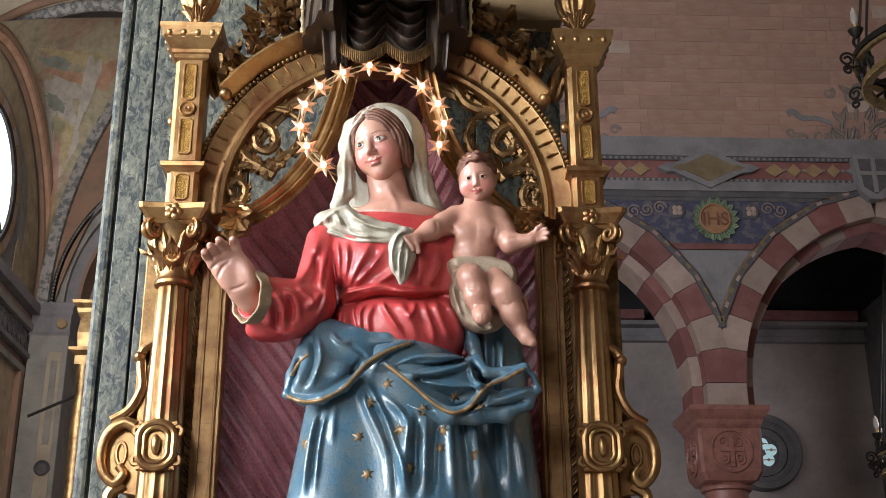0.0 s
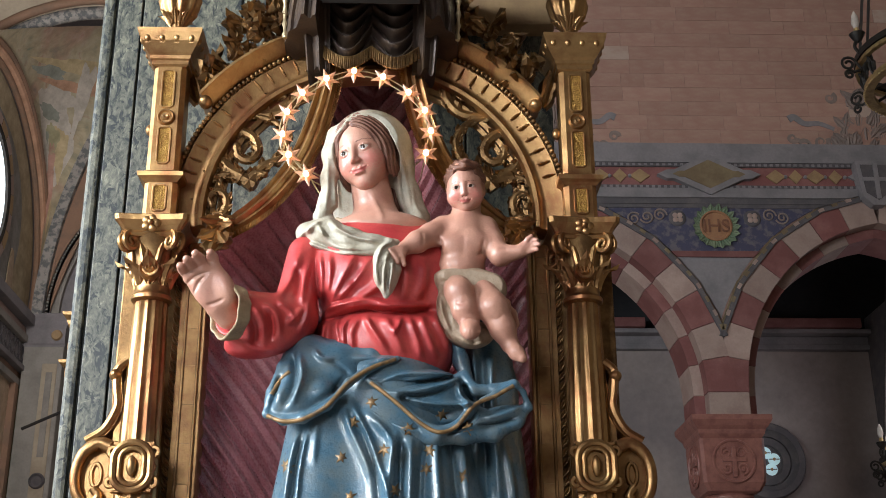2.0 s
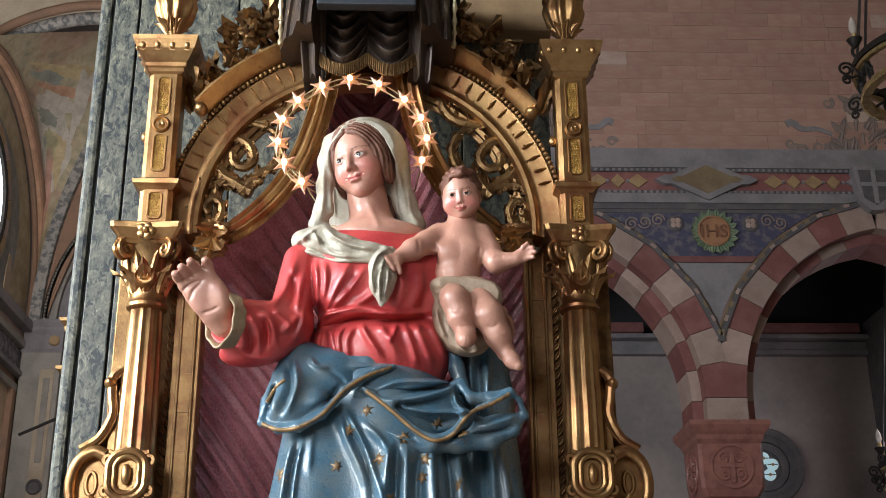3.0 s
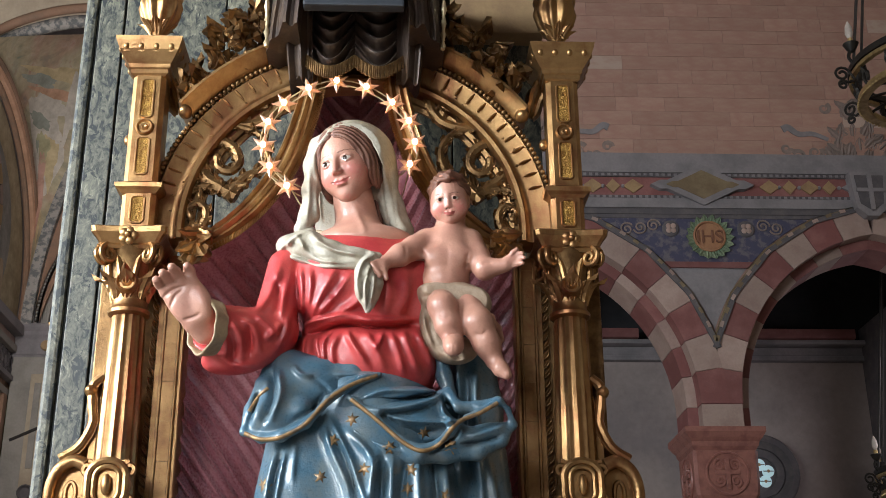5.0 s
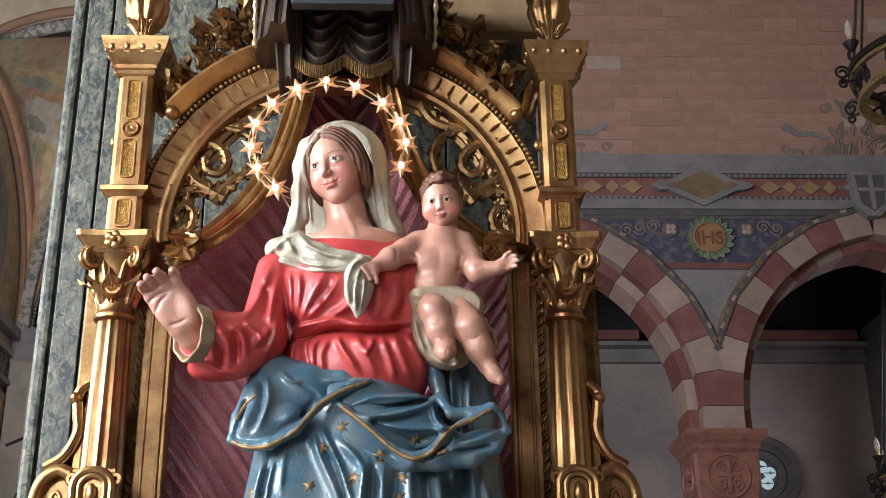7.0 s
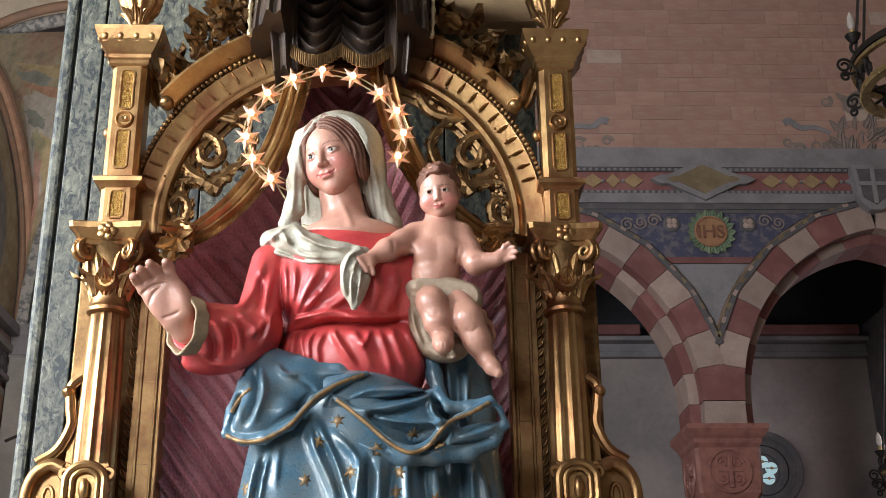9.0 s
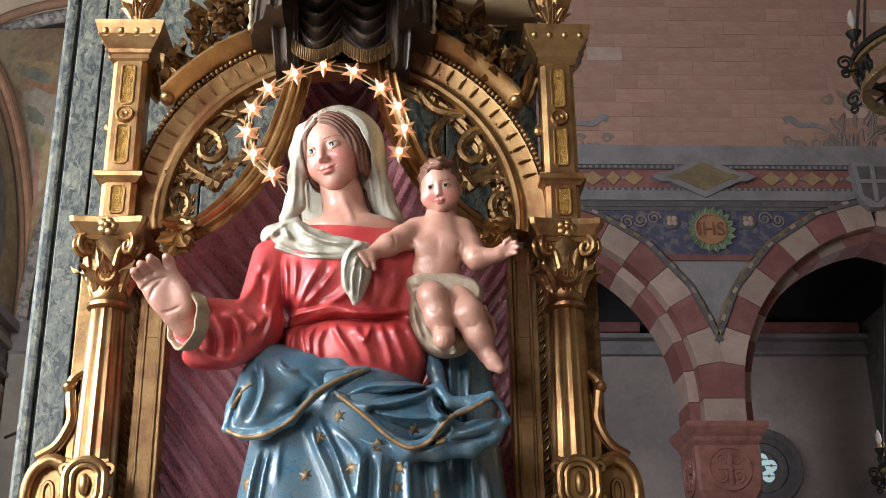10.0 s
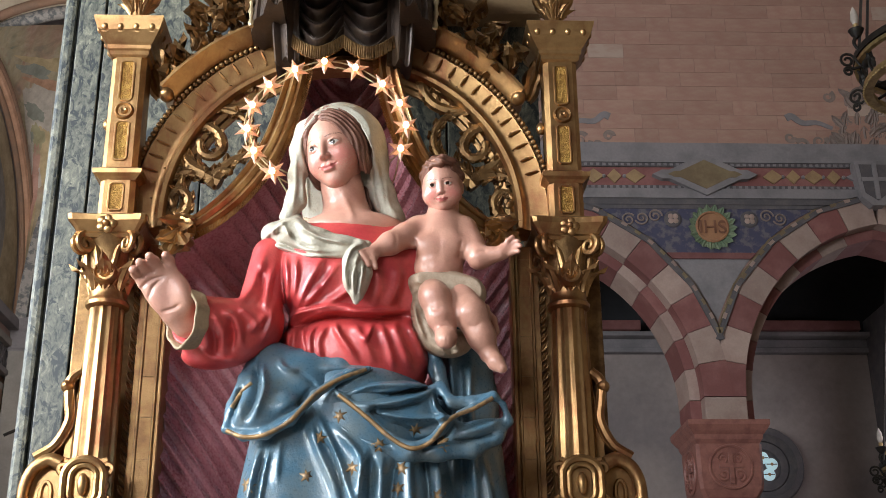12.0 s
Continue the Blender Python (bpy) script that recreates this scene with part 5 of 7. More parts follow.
def net(field, lo, hi, h):
    """A smooth mesh of the surface where the field is zero."""
    n = [int(math.ceil((hi[i] - lo[i]) / h)) + 1 for i in range(3)]
    ax = [lo[i] + h * np.arange(n[i], dtype=np.float32) for i in range(3)]
    P = np.meshgrid(*ax, indexing="ij")
    F = field(P).astype(np.float32)
    F[0], F[-1], F[:, 0], F[:, -1], F[:, :, 0], F[:, :, -1] = 1, 1, 1, 1, 1, 1
    s = F < 0
    off = [(i, j, k) for i in (0, 1) for j in (0, 1) for k in (0, 1)]

    def corner(a, o):
        return a[o[0] : n[0] - 1 + o[0], o[1] : n[1] - 1 + o[1], o[2] : n[2] - 1 + o[2]]

    count = sum(corner(s, o).astype(np.int8) for o in off)
    cell = np.argwhere((count > 0) & (count < 8))
    index = -np.ones([m - 1 for m in n], dtype=np.int64)
    index[tuple(cell.T)] = np.arange(len(cell))
    total, hits = np.zeros((len(cell), 3), np.float32), np.zeros(len(cell), np.float32)
    val = {o: F[cell[:, 0] + o[0], cell[:, 1] + o[1], cell[:, 2] + o[2]] for o in off}
    for o in off:
        for axis in range(3):
            if o[axis]:
                continue
            p = tuple(1 if i == axis else o[i] for i in range(3))
            a, b = val[o], val[p]
            cross = (a < 0) != (b < 0)
            t = np.where(cross, a / np.where(cross, a - b, 1), 0)
            q = np.tile(np.array(o, np.float32), (len(cell), 1))
            q[:, axis] += t
            total += q * cross[:, None]
            hits += cross
    verts = A(lo) + h * (cell + total / hits[:, None])
    quads = []
    for axis in range(3):
        u, v = [i for i in range(3) if i != axis]
        sl_a, sl_b = [slice(1, -1)] * 3, [slice(1, -1)] * 3
        sl_a[axis], sl_b[axis] = slice(0, -1), slice(1, None)
        a, b = s[tuple(sl_a)], s[tuple(sl_b)]
        e = np.argwhere(a != b)
        flip = a[tuple(e.T)]
        base = e.copy()
        base[:, u] += 1
        base[:, v] += 1
        ring = []
        for du, dv in ((0, 0), (-1, 0), (-1, -1), (0, -1)):
            c = base.copy()
            c[:, u] += du
            c[:, v] += dv
            ring.append(index[tuple(c.T)])
        ring = np.stack(ring, 1)
        flip = flip if axis != 1 else ~flip
        ring[~flip] = ring[~flip][:, ::-1]
        quads.append(ring)
    return verts, np.concatenate(quads)


class Carving:
    """Gathers surfaces of several paints into one mesh."""

    def __init__(self):
        self.verts, self.faces, self.slots, self.mats, self.n = [], [], [], [], 0

    def add(self, verts, faces, mat):
        if mat not in self.mats:
            self.mats.append(mat)
        self.verts.append(np.asarray(verts, np.float32))
        self.faces += (np.asarray(faces) + self.n).tolist()
        self.slots += [self.mats.index(mat)] * len(faces)
        self.n += len(verts)

    def field(self, f, lo, hi, h, mat):
        v, q = net(f, lo, hi, h)
        self.add(v, q, mat)
        return v, q

    def bm(self, bm, mat):
        bm.verts.index_update()
        for f in [f for f in bm.faces if len(f.verts) > 4]:
            bmesh.ops.triangulate(bm, faces=[f])
        bm.verts.index_update()
        base = self.n
        if mat not in self.mats:
            self.mats.append(mat)
        self.verts.append(np.array([v.co[:] for v in bm.verts], np.float32).reshape(-1, 3))
        fs = [[v.index + base for v in f.verts] for f in bm.faces]
        self.faces += fs
        self.slots += [self.mats.index(mat)] * len(fs)
        self.n += len(bm.verts)
        bm.free()

    def done(self, name):
        me = bpy.data.meshes.new(name)
        me.from_pydata(np.concatenate(self.verts).tolist(), [], self.faces)
        for m in self.mats:
            me.materials.append(m)
        me.polygons.foreach_set("material_index", self.slots)
        me.polygons.foreach_set("use_smooth", [True] * len(self.faces))
        me.update()
        return new(name, me)


def local(P, origin, rot, scale):
    m = np.array(Euler([radians(a) for a in rot], "XYZ").to_matrix().transposed(), dtype=np.float32) / scale
    q = [P[i] - origin[i] for i in range(3)]
    return [m[i][0] * q[0] + m[i][1] * q[1] + m[i][2] * q[2] for i in range(3)]


def carve(P, d, lean, lines, gain=1.45):
    """Draws carved folds on a field: each line has points (x, z), a width and a height; one flank is steeper."""
    near = np.abs(d) < 0.04
    x, z = P[0][near], P[2][near] - lean * (P[1][near] - 3.35)
    add = np.zeros_like(x)
    for pts, width, height in lines:
        path = spline([(a, 0, b) for a, b in pts], 4)
        n = len(path) - 1
        best, along, flank = np.full_like(x, 9.0), np.zeros_like(x), np.ones_like(x)
        for i in range(n):
            ax, az, bx, bz = path[i].x, path[i].z, path[i + 1].x - path[i].x, path[i + 1].z - path[i].z
            t = np.clip(((x - ax) * bx + (z - az) * bz) / (bx * bx + bz * bz + 1e-9), 0, 1)
            ex, ez = x - ax - t * bx, z - az - t * bz
            q = np.sqrt(ex * ex + ez * ez)
            m = q < best
            best, along = np.where(m, q, best), np.where(m, (i + t) / n, along)
            flank = np.where(m, np.where(bx * ez - bz * ex > 0, 1.0, 1.7), flank)
        fade = np.clip(np.minimum(along, 1 - along) * 4 + 0.12, 0, 1)
        add += gain * height * fade * np.exp(-((best / (0.85 * width * flank)) ** 2))
    d = d.copy()
    d[near] -= add
    return d


def head_field(Q, baby=0.0):
    """A head that faces -y, about 0.23 high, with the eyes at z 0.009."""
    X = [np.abs(Q[0]), Q[1], Q[2]]
    d = ell(Q, (0, 0.012, 0.03), (0.074, 0.094, 0.098))
    d = smin(d, ell(Q, (0, -0.024, -0.02), (0.063 + 0.009 * baby, 0.066, 0.083 - 0.004 * baby)), 0.035)
    d = smin(d, ell(Q, (0, -0.06, -0.083 + 0.008 * baby), (0.024, 0.022, 0.018)), 0.03)
    d = smin(d, ell(X, (0.034 + 0.005 * baby, -0.055, -0.033), (0.026 + 0.009 * baby, 0.026, 0.03)), 0.03)
    d = smax(d, -ell(X, (0.03, -0.103, 0.009), (0.021, 0.0155, 0.0125)), 0.015)
    d = smin(d, ell(X, (0.0305, -0.0735, 0.008), (0.0175, 0.0155, 0.0135)), 0.005)
    # upper lid
    lid = chain(X, [(0.016, -0.0845, 0.0095), (0.024, -0.088, 0.0155), (0.033, -0.087, 0.0165), (0.045, -0.0795, 0.009)], [0.0014, 0.0022, 0.0024, 0.0014], 0.003)
    d = smin(d, lid, 0.003)
    d = smin(d, chain(X, [(0.016, -0.083, 0.0055), (0.03, -0.0875, 0.0005), (0.044, -0.08, 0.0055)], 0.0015, 0.003), 0.004)
    ln = 0.014 * baby
    d = smin(d, cone(Q, (0, -0.083, 0.022), (0, -0.107 + ln, -0.019), 0.0065, 0.0078), 0.011)
    d = smin(d, ell(X, (0.0085, -0.096 + ln * 0.7, -0.0235), (0.0068, 0.0095, 0.006)), 0.006)
    d = smax(d, -ell(X, (0.006, -0.101 + ln, -0.0305), (0.003, 0.005, 0.003)), 0.003)
    # lips, a slight smile
    d = smin(d, chain(X, [(0, -0.0915, -0.0478), (0.008, -0.0908, -0.0468), (0.023, -0.083, -0.0455)], [0.0042, 0.0042, 0.0014], 0.006), 0.006)
    d = smin(d, ell(Q, (0, -0.0885, -0.0567), (0.0145, 0.0065, 0.0042)), 0.007)
    d = smax(d, -chain(X, [(0, -0.0985, -0.0522), (0.012, -0.0945, -0.0512), (0.026, -0.086, -0.0455)], 0.0014, 0.002), 0.003)
    d = smin(d, ell(X, (0.075, 0.008, -0.006), (0.009, 0.019, 0.029)), 0.008)
    return smax(d, -ell(X, (0.083, 0.0, -0.004), (0.004, 0.01, 0.017)), 0.004)


def head(car, origin, rot, s, baby, h):
    lo, hi = [origin[i] - 0.15 * s for i in range(3)], [origin[i] + 0.15 * s for i in range(3)]
    v, f = net(lambda P: head_field(local(P, origin, rot, s), baby) * s, lo, hi, h)
    c = v[f].mean(1)
    Q = local([c[:, 0], c[:, 1], c[:, 2]], origin, rot, s)
    X = np.abs(Q[0])
    front = Q[1] < -0.045
    grain = np.random.RandomState(2).rand(len(c))
    # painted areas: cheeks, lips, eyes and brows
    cheek = ((X - 0.042) / 0.034) ** 2 + ((Q[2] + 0.028) / 0.03) ** 2
    rosy = front & (grain < 1.1 * np.exp(-cheek * 1.2))
    rosy |= front & (grain < 0.45 * np.exp(-(Q[0] / 0.016) ** 2 - ((Q[2] + 0.095) / 0.014) ** 2))
    mouth_z = -0.0522 + 9.0 * X * X
    lips = front & (X < 0.0235) & (np.abs(Q[2] - mouth_z) < 0.0064 * np.sqrt(np.clip(1 - (X / 0.0245) ** 2, 0, 1)) + 0.0003) & (Q[1] < -0.08)
    almond = front & (np.abs(Q[2] - 0.0082) < 0.0066 * np.clip(1 - ((X - 0.0305) / 0.0145) ** 2, 0, 1))
    iris = almond & ((Q[0] - np.sign(Q[0]) * 0.0305 + 0.001) ** 2 + (Q[2] - 0.0092) ** 2 < (0.0066 + 0.0008 * baby) ** 2)
    lash = front & ~almond & (np.abs(X - 0.0305) < 0.0155) & (np.abs(Q[2] - 0.0085 - 0.0066 * np.clip(1 - ((X - 0.0305) / 0.0155) ** 2, 0, 1)) < 0.0011)
    arch = 0.0315 - 9.5 * (X - 0.031) ** 2
    brow = front & (np.abs(X - 0.031) < 0.021) & (np.abs(Q[2] - arch) < 0.0017) & (grain < 0.8)
    paint = np.zeros(len(c), int)
    for k, mask in ((1, rosy), (2, lips), (5, brow), (5, lash), (3, almond), (4, iris)):
        paint[mask] = k
    for k, mat in enumerate((SKIN, BLUSH, LIP, EYE_WHITE, EYE_DARK, BROW)):
        car.add(v, f[paint == k], mat)


def bounds(pts, pad):
    a = np.array(pts, dtype=float)
    return tuple(a.min(0) - pad), tuple(a.max(0) + pad)


lady = Carving()
HO, HR, HS = (-0.043, 3.450, 3.263), (18, -9, -26), 1.07
head(lady, HO, HR, HS, 0.0, 0.002)


# hair under the veil, parted over the forehead
def hair_f(P):
    Q = local(P, HO, HR, HS)
    X = np.abs(Q[0])
    face = ell([X, Q[1], Q[2]], (0, -0.11, -0.032), (0.0715, 0.1, 0.117))
    w = 0.0018 * np.sin(face * 520 + 2.2 * np.sin(Q[2] * 45 + 3 * Q[0] / 0.06)) + 0.001 * np.sin(face * 1100 + Q[2] * 90)
    d = ell(Q, (0, 0.012, 0.03), (0.089, 0.1, 0.1)) + w
    d = smin(d, ell([X, Q[1], Q[2]], (0.07, -0.01, -0.01), (0.02, 0.04, 0.075)) + w, 0.02)
    d = smin(d, cone(P, (0.044, 3.500, 3.267), (0.046, 3.500, 3.097), 0.02, 0.016) + 0.003 * np.sin(P[0] * 260 + P[2] * 60), 0.02)
    d = smax(d, -face, 0.008)
    return d + 0.005 * np.exp(-(X / 0.004) ** 2) * (Q[1] < 0)


lady.field(hair_f, [HO[i] - 0.17 for i in range(3)], [HO[i] + 0.16 for i in range(3)], 0.003, HAIR)

NECK = [(-0.035, 3.460, 3.193), (-0.015, 3.490, 3.092)]


def neck_f(P):
    d = cone(P, NECK[0], NECK[1], 0.058, 0.064)
    d = smin(d, ell(P, (0.006, 3.460, 3.023), (0.15, 0.085, 0.055)), 0.05)
    return carve(P, d, 0.42, [([(-0.026, 3.100), (0.003, 3.033), (0.010, 3.011)], 0.008, 0.004), ([(-0.085, 3.016), (-0.024, 3.008), (0.068, 3.011)], 0.01, 0.003)], 0.9)


lady.field(neck_f, *bounds([*NECK, (0.006, 3.460, 3.023)], 0.17), 0.005, SKIN)

# veil: a thin shell over the head that falls in two panels to the shoulders
VL = [(-0.149, 3.460, 3.346), (-0.157, 3.450, 3.268), (-0.157, 3.445, 3.186), (-0.157, 3.450, 3.114), (-0.176, 3.470, 3.071)]
VR = [(0.050, 3.470, 3.343), (0.070, 3.480, 3.239), (0.084, 3.490, 3.154), (0.117, 3.500, 3.080)]


def veil_f(P):
    Q = local(P, HO, (HR[0] - 8, HR[1] + 4, HR[2] + 10), HS)
    outer = ell(Q, (0.004, 0.03, 0.02), (0.118, 0.118, 0.122))
    d = smax(outer, -ell(Q, (0.004, -0.02, -0.012), (0.095, 0.15, 0.118)), 0.006)
    d = smin(d, smax(outer, 0.025 - Q[1], 0.02), 0.01)
    left = chain(P, VL, [0.012, 0.016, 0.018, 0.022, 0.026], 0.03)
    right = chain(P, VR, [0.014, 0.024, 0.031, 0.034], 0.03)
    d = smin(smin(d, left, 0.035), right, 0.03)
    d = smin(d, ell(P, (-0.02, 3.58, 3.16), (0.13, 0.035, 0.17)), 0.03)
    return carve(P, d, 0.45, [
        ([(-0.139, 3.272), (-0.094, 3.334), (-0.031, 3.358)], 0.008, 0.009), ([(-0.113, 3.341), (-0.054, 3.331), (0.034, 3.282)], 0.007, 0.008), ([(-0.117, 3.313), (-0.054, 3.344), (0.010, 3.328)], 0.007, -0.004), ([(-0.031, 3.360), (0.034, 3.309), (0.066, 3.230)], 0.009, 0.004),
        ([(0.063, 3.212), (0.079, 3.126), (0.092, 3.041)], 0.007, 0.006), ([(0.051, 3.177), (0.061, 3.092), (0.074, 3.021)], 0.006, 0.006), ([(0.092, 3.143), (0.105, 3.058), (0.136, 3.012)], 0.007, 0.005),
        ([(-0.157, 3.211), (-0.155, 3.108), (-0.162, 3.032)], 0.006, 0.005), ([(-0.139, 3.159), (-0.133, 3.091), (-0.127, 3.032)], 0.006, 0.005)])


lady.field(veil_f, *bounds([*VL, *VR, (-0.052, 3.450, 3.424), (-0.061, 3.600, 3.505)], 0.075), 0.0038, CREAM)


# red dress with a gathered waist and wide sleeves
SH, EL, WRI = (-0.217, 3.450, 2.944), (-0.249, 3.400, 2.715), (-0.393, 3.300, 2.711)


def dress_f(P):
    d = ell(P, (-0.012, 3.490, 2.896), (0.185, 0.14, 0.17))
    d = smin(d, ell(P, (0.011, 3.490, 2.667), (0.205, 0.14, 0.18)), 0.045)
    d = smin(d, ell(P, (-0.013, 3.480, 2.968), (0.215, 0.105, 0.085)), 0.05)
    for c in ((-0.084, 3.400, 2.863), (0.069, 3.395, 2.869)):
        d = smin(d, ell(P, c, (0.075, 0.045, 0.07)), 0.06)
    d = carve(P, d, 0.3, [
        # waist: a shadowed groove under a rolled edge
        ([(-0.170, 2.706), (-0.107, 2.721), (-0.048, 2.740), (0.041, 2.734), (0.115, 2.740), (0.167, 2.749)], 0.011, -0.02),
        ([(-0.166, 2.727), (-0.137, 2.749), (-0.079, 2.763), (-0.019, 2.768), (0.041, 2.756), (0.160, 2.762)], 0.008, 0.013),
        ([(-0.100, 2.745), (-0.034, 2.756), (0.041, 2.749)], 0.006, 0.006)])
    d = carve(P, d, 0.3, [
        # folds over the breast
        ([(-0.067, 2.906), (-0.103, 2.836), (-0.145, 2.749)], 0.011, 0.012), ([(-0.022, 2.896), (-0.080, 2.812), (-0.126, 2.762)], 0.009, 0.011), ([(-0.143, 2.909), (-0.138, 2.844), (-0.150, 2.773)], 0.009, 0.01),
        ([(0.022, 2.837), (-0.020, 2.797), (-0.078, 2.762)], 0.01, 0.008), ([(-0.173, 2.917), (-0.163, 2.844), (-0.167, 2.749)], 0.01, 0.012), ([(0.069, 2.893), (0.082, 2.829), (0.063, 2.765)], 0.012, 0.006), ([(0.130, 2.893), (0.130, 2.829), (0.100, 2.765)], 0.012, 0.007), ([(-0.044, 2.877), (-0.063, 2.844), (-0.080, 2.812)], 0.008, -0.007)])
    d = carve(P, d, 0.3, [
        # gathers below the waist
        ([(-0.116, 2.718), (-0.117, 2.678), (-0.104, 2.626)], 0.007, 0.012), ([(-0.078, 2.726), (-0.099, 2.687), (-0.092, 2.618)], 0.008, 0.012), ([(-0.036, 2.726), (-0.018, 2.687), (0.028, 2.618)], 0.008, 0.011), ([(-0.055, 2.721), (-0.076, 2.672), (-0.067, 2.614)], 0.01, 0.008),
        ([(0.008, 2.731), (0.042, 2.679), (0.072, 2.610)], 0.011, 0.008), ([(0.063, 2.726), (0.056, 2.695), (0.042, 2.669)], 0.007, 0.009), ([(0.115, 2.734), (0.138, 2.672), (0.167, 2.595)], 0.01, 0.011), ([(0.082, 2.731), (0.108, 2.656), (0.123, 2.595)], 0.008, 0.008), ([(-0.151, 2.710), (-0.157, 2.664), (-0.151, 2.626)], 0.008, 0.009), ([(0.152, 2.734), (0.182, 2.672), (0.207, 2.610)], 0.008, 0.009)])
    arm = smin(cone(P, SH, (-0.238, 3.410, 2.769), 0.053, 0.06), cone(P, (-0.242, 3.400, 2.726), WRI, 0.07, 0.066), 0.03)
    arm = smin(arm, ell(P, (-0.332, 3.360, 2.647), (0.095, 0.055, 0.045), (0, -8, 0)), 0.03)
    arm = smin(arm, ell(P, (-0.274, 3.400, 2.703), (0.065, 0.06, 0.065)), 0.03)
    arm = carve(P, arm, 0.3, [
        ([(-0.225, 2.925), (-0.245, 2.844), (-0.279, 2.765)], 0.011, 0.009), ([(-0.199, 2.892), (-0.211, 2.812), (-0.211, 2.749)], 0.008, 0.009), ([(-0.240, 2.884), (-0.226, 2.812), (-0.234, 2.765)], 0.007, -0.007),
        ([(-0.211, 2.749), (-0.225, 2.718), (-0.253, 2.695)], 0.008, 0.011), ([(-0.198, 2.781), (-0.198, 2.718), (-0.220, 2.672)], 0.008, 0.01), ([(-0.315, 2.755), (-0.277, 2.726), (-0.266, 2.656)], 0.008, 0.011), ([(-0.337, 2.749), (-0.312, 2.703), (-0.311, 2.626)], 0.007, 0.008), ([(-0.279, 2.765), (-0.248, 2.741), (-0.221, 2.703)], 0.007, 0.009)])
    arm = carve(P, arm, 0.3, [
        ([(-0.373, 2.746), (-0.348, 2.687), (-0.359, 2.634)], 0.009, 0.007), ([(-0.390, 2.664), (-0.330, 2.626), (-0.265, 2.626)], 0.009, 0.008), ([(-0.297, 2.741), (-0.288, 2.695), (-0.292, 2.641)], 0.006, -0.008), ([(-0.350, 2.726), (-0.334, 2.679), (-0.337, 2.626)], 0.006, -0.006)])
    d = smin(d, arm, 0.012)
    d = smin(d, cone(P, (0.138, 3.470, 2.964), (0.200, 3.450, 2.832), 0.075, 0.07), 0.04)
    return smax(d, -ell(P, (-0.427, 3.250, 2.695), (0.06, 0.075, 0.058), (0, 0, 25)), 0.006)


lady.field(dress_f, *bounds([WRI, (-0.030, 3.480, 3.062), (0.222, 3.480, 2.600), (-0.444, 3.300, 2.611), (0, 3.25, 2.7), (0, 3.66, 2.7)], 0.055), 0.0042, RED)


# turned-back cuff
def cuff_f(P):
    a, b = Vector((-0.249, 3.400, 2.715)), Vector((-0.398, 3.280, 2.706))
    d = (b - a).normalized()
    c = b
    t = sum((P[i] - c[i]) * d[i] for i in range(3))
    r = np.sqrt(np.maximum(sum((P[i] - c[i]) ** 2 for i in range(3)) - t * t, 0))
    flare = 0.07 + 0.1 * t + 0.003 * np.sin(np.arctan2(P[2] - c.z, P[1] - c.y) * 7)
    return smax(np.abs(r - flare) - 0.0025, np.abs(t - 0.004) - 0.02, 0.004) - 0.0015


lady.field(cuff_f, *bounds([(-0.398, 3.280, 2.706)], 0.13), 0.0035, TAN)


# raised hand, palm outwards
def hand_f(P):
    d = cone(P, (-0.408, 3.290, 2.699), (-0.429, 3.270, 2.722), 0.036, 0.038)
    roots = ((-0.509, 3.235, 2.789), (-0.491, 3.230, 2.803), (-0.470, 3.228, 2.814), (-0.443, 3.235, 2.814))
    wrist = ((-0.440, 3.265, 2.727), (-0.431, 3.262, 2.732), (-0.422, 3.262, 2.735), (-0.409, 3.265, 2.733))
    for a, b in zip(roots, wrist):
        d = smin(d, cone(P, a, b, 0.0185, 0.026), 0.02)
    for mid, tip, a in zip(((-0.526, 3.215, 2.809), (-0.505, 3.207, 2.822), (-0.485, 3.205, 2.836), (-0.452, 3.225, 2.847)), ((-0.530, 3.190, 2.808), (-0.513, 3.180, 2.824), (-0.490, 3.178, 2.840), (-0.455, 3.205, 2.853)), roots):
        d = smin(d, chain(P, [a, mid, tip], [0.0165, 0.0145, 0.011], 0.008), 0.005)
    d = smin(d, ell(P, (-0.413, 3.240, 2.765), (0.024, 0.026, 0.05), (0, -22, 0)), 0.018)
    d = smin(d, ell(P, (-0.476, 3.245, 2.752), (0.022, 0.02, 0.042), (0, -32, 0)), 0.018)
    return carve(P, d, 0.3, [([(-0.522, 2.804), (-0.490, 2.831), (-0.451, 2.844)], 0.004, -0.0045), ([(-0.500, 2.772), (-0.484, 2.812), (-0.459, 2.836)], 0.004, -0.004), ([(-0.530, 2.831), (-0.506, 2.844), (-0.470, 2.863)], 0.003, -0.003), ([(-0.462, 2.749), (-0.436, 2.755), (-0.413, 2.768)], 0.004, -0.004)], 0.9)


lady.field(hand_f, *bounds([(-0.406, 3.300, 2.694), (-0.531, 3.180, 2.842), (-0.457, 3.300, 2.794)], 0.055), 0.0028, SKIN)


# cream scarf gathered over the shoulder, its end in the child's hand
SC = [(-0.216, 3.450, 3.008), (-0.149, 3.400, 2.988), (-0.084, 3.365, 2.951), (-0.015, 3.350, 2.933), (0.046, 3.345, 2.938)]


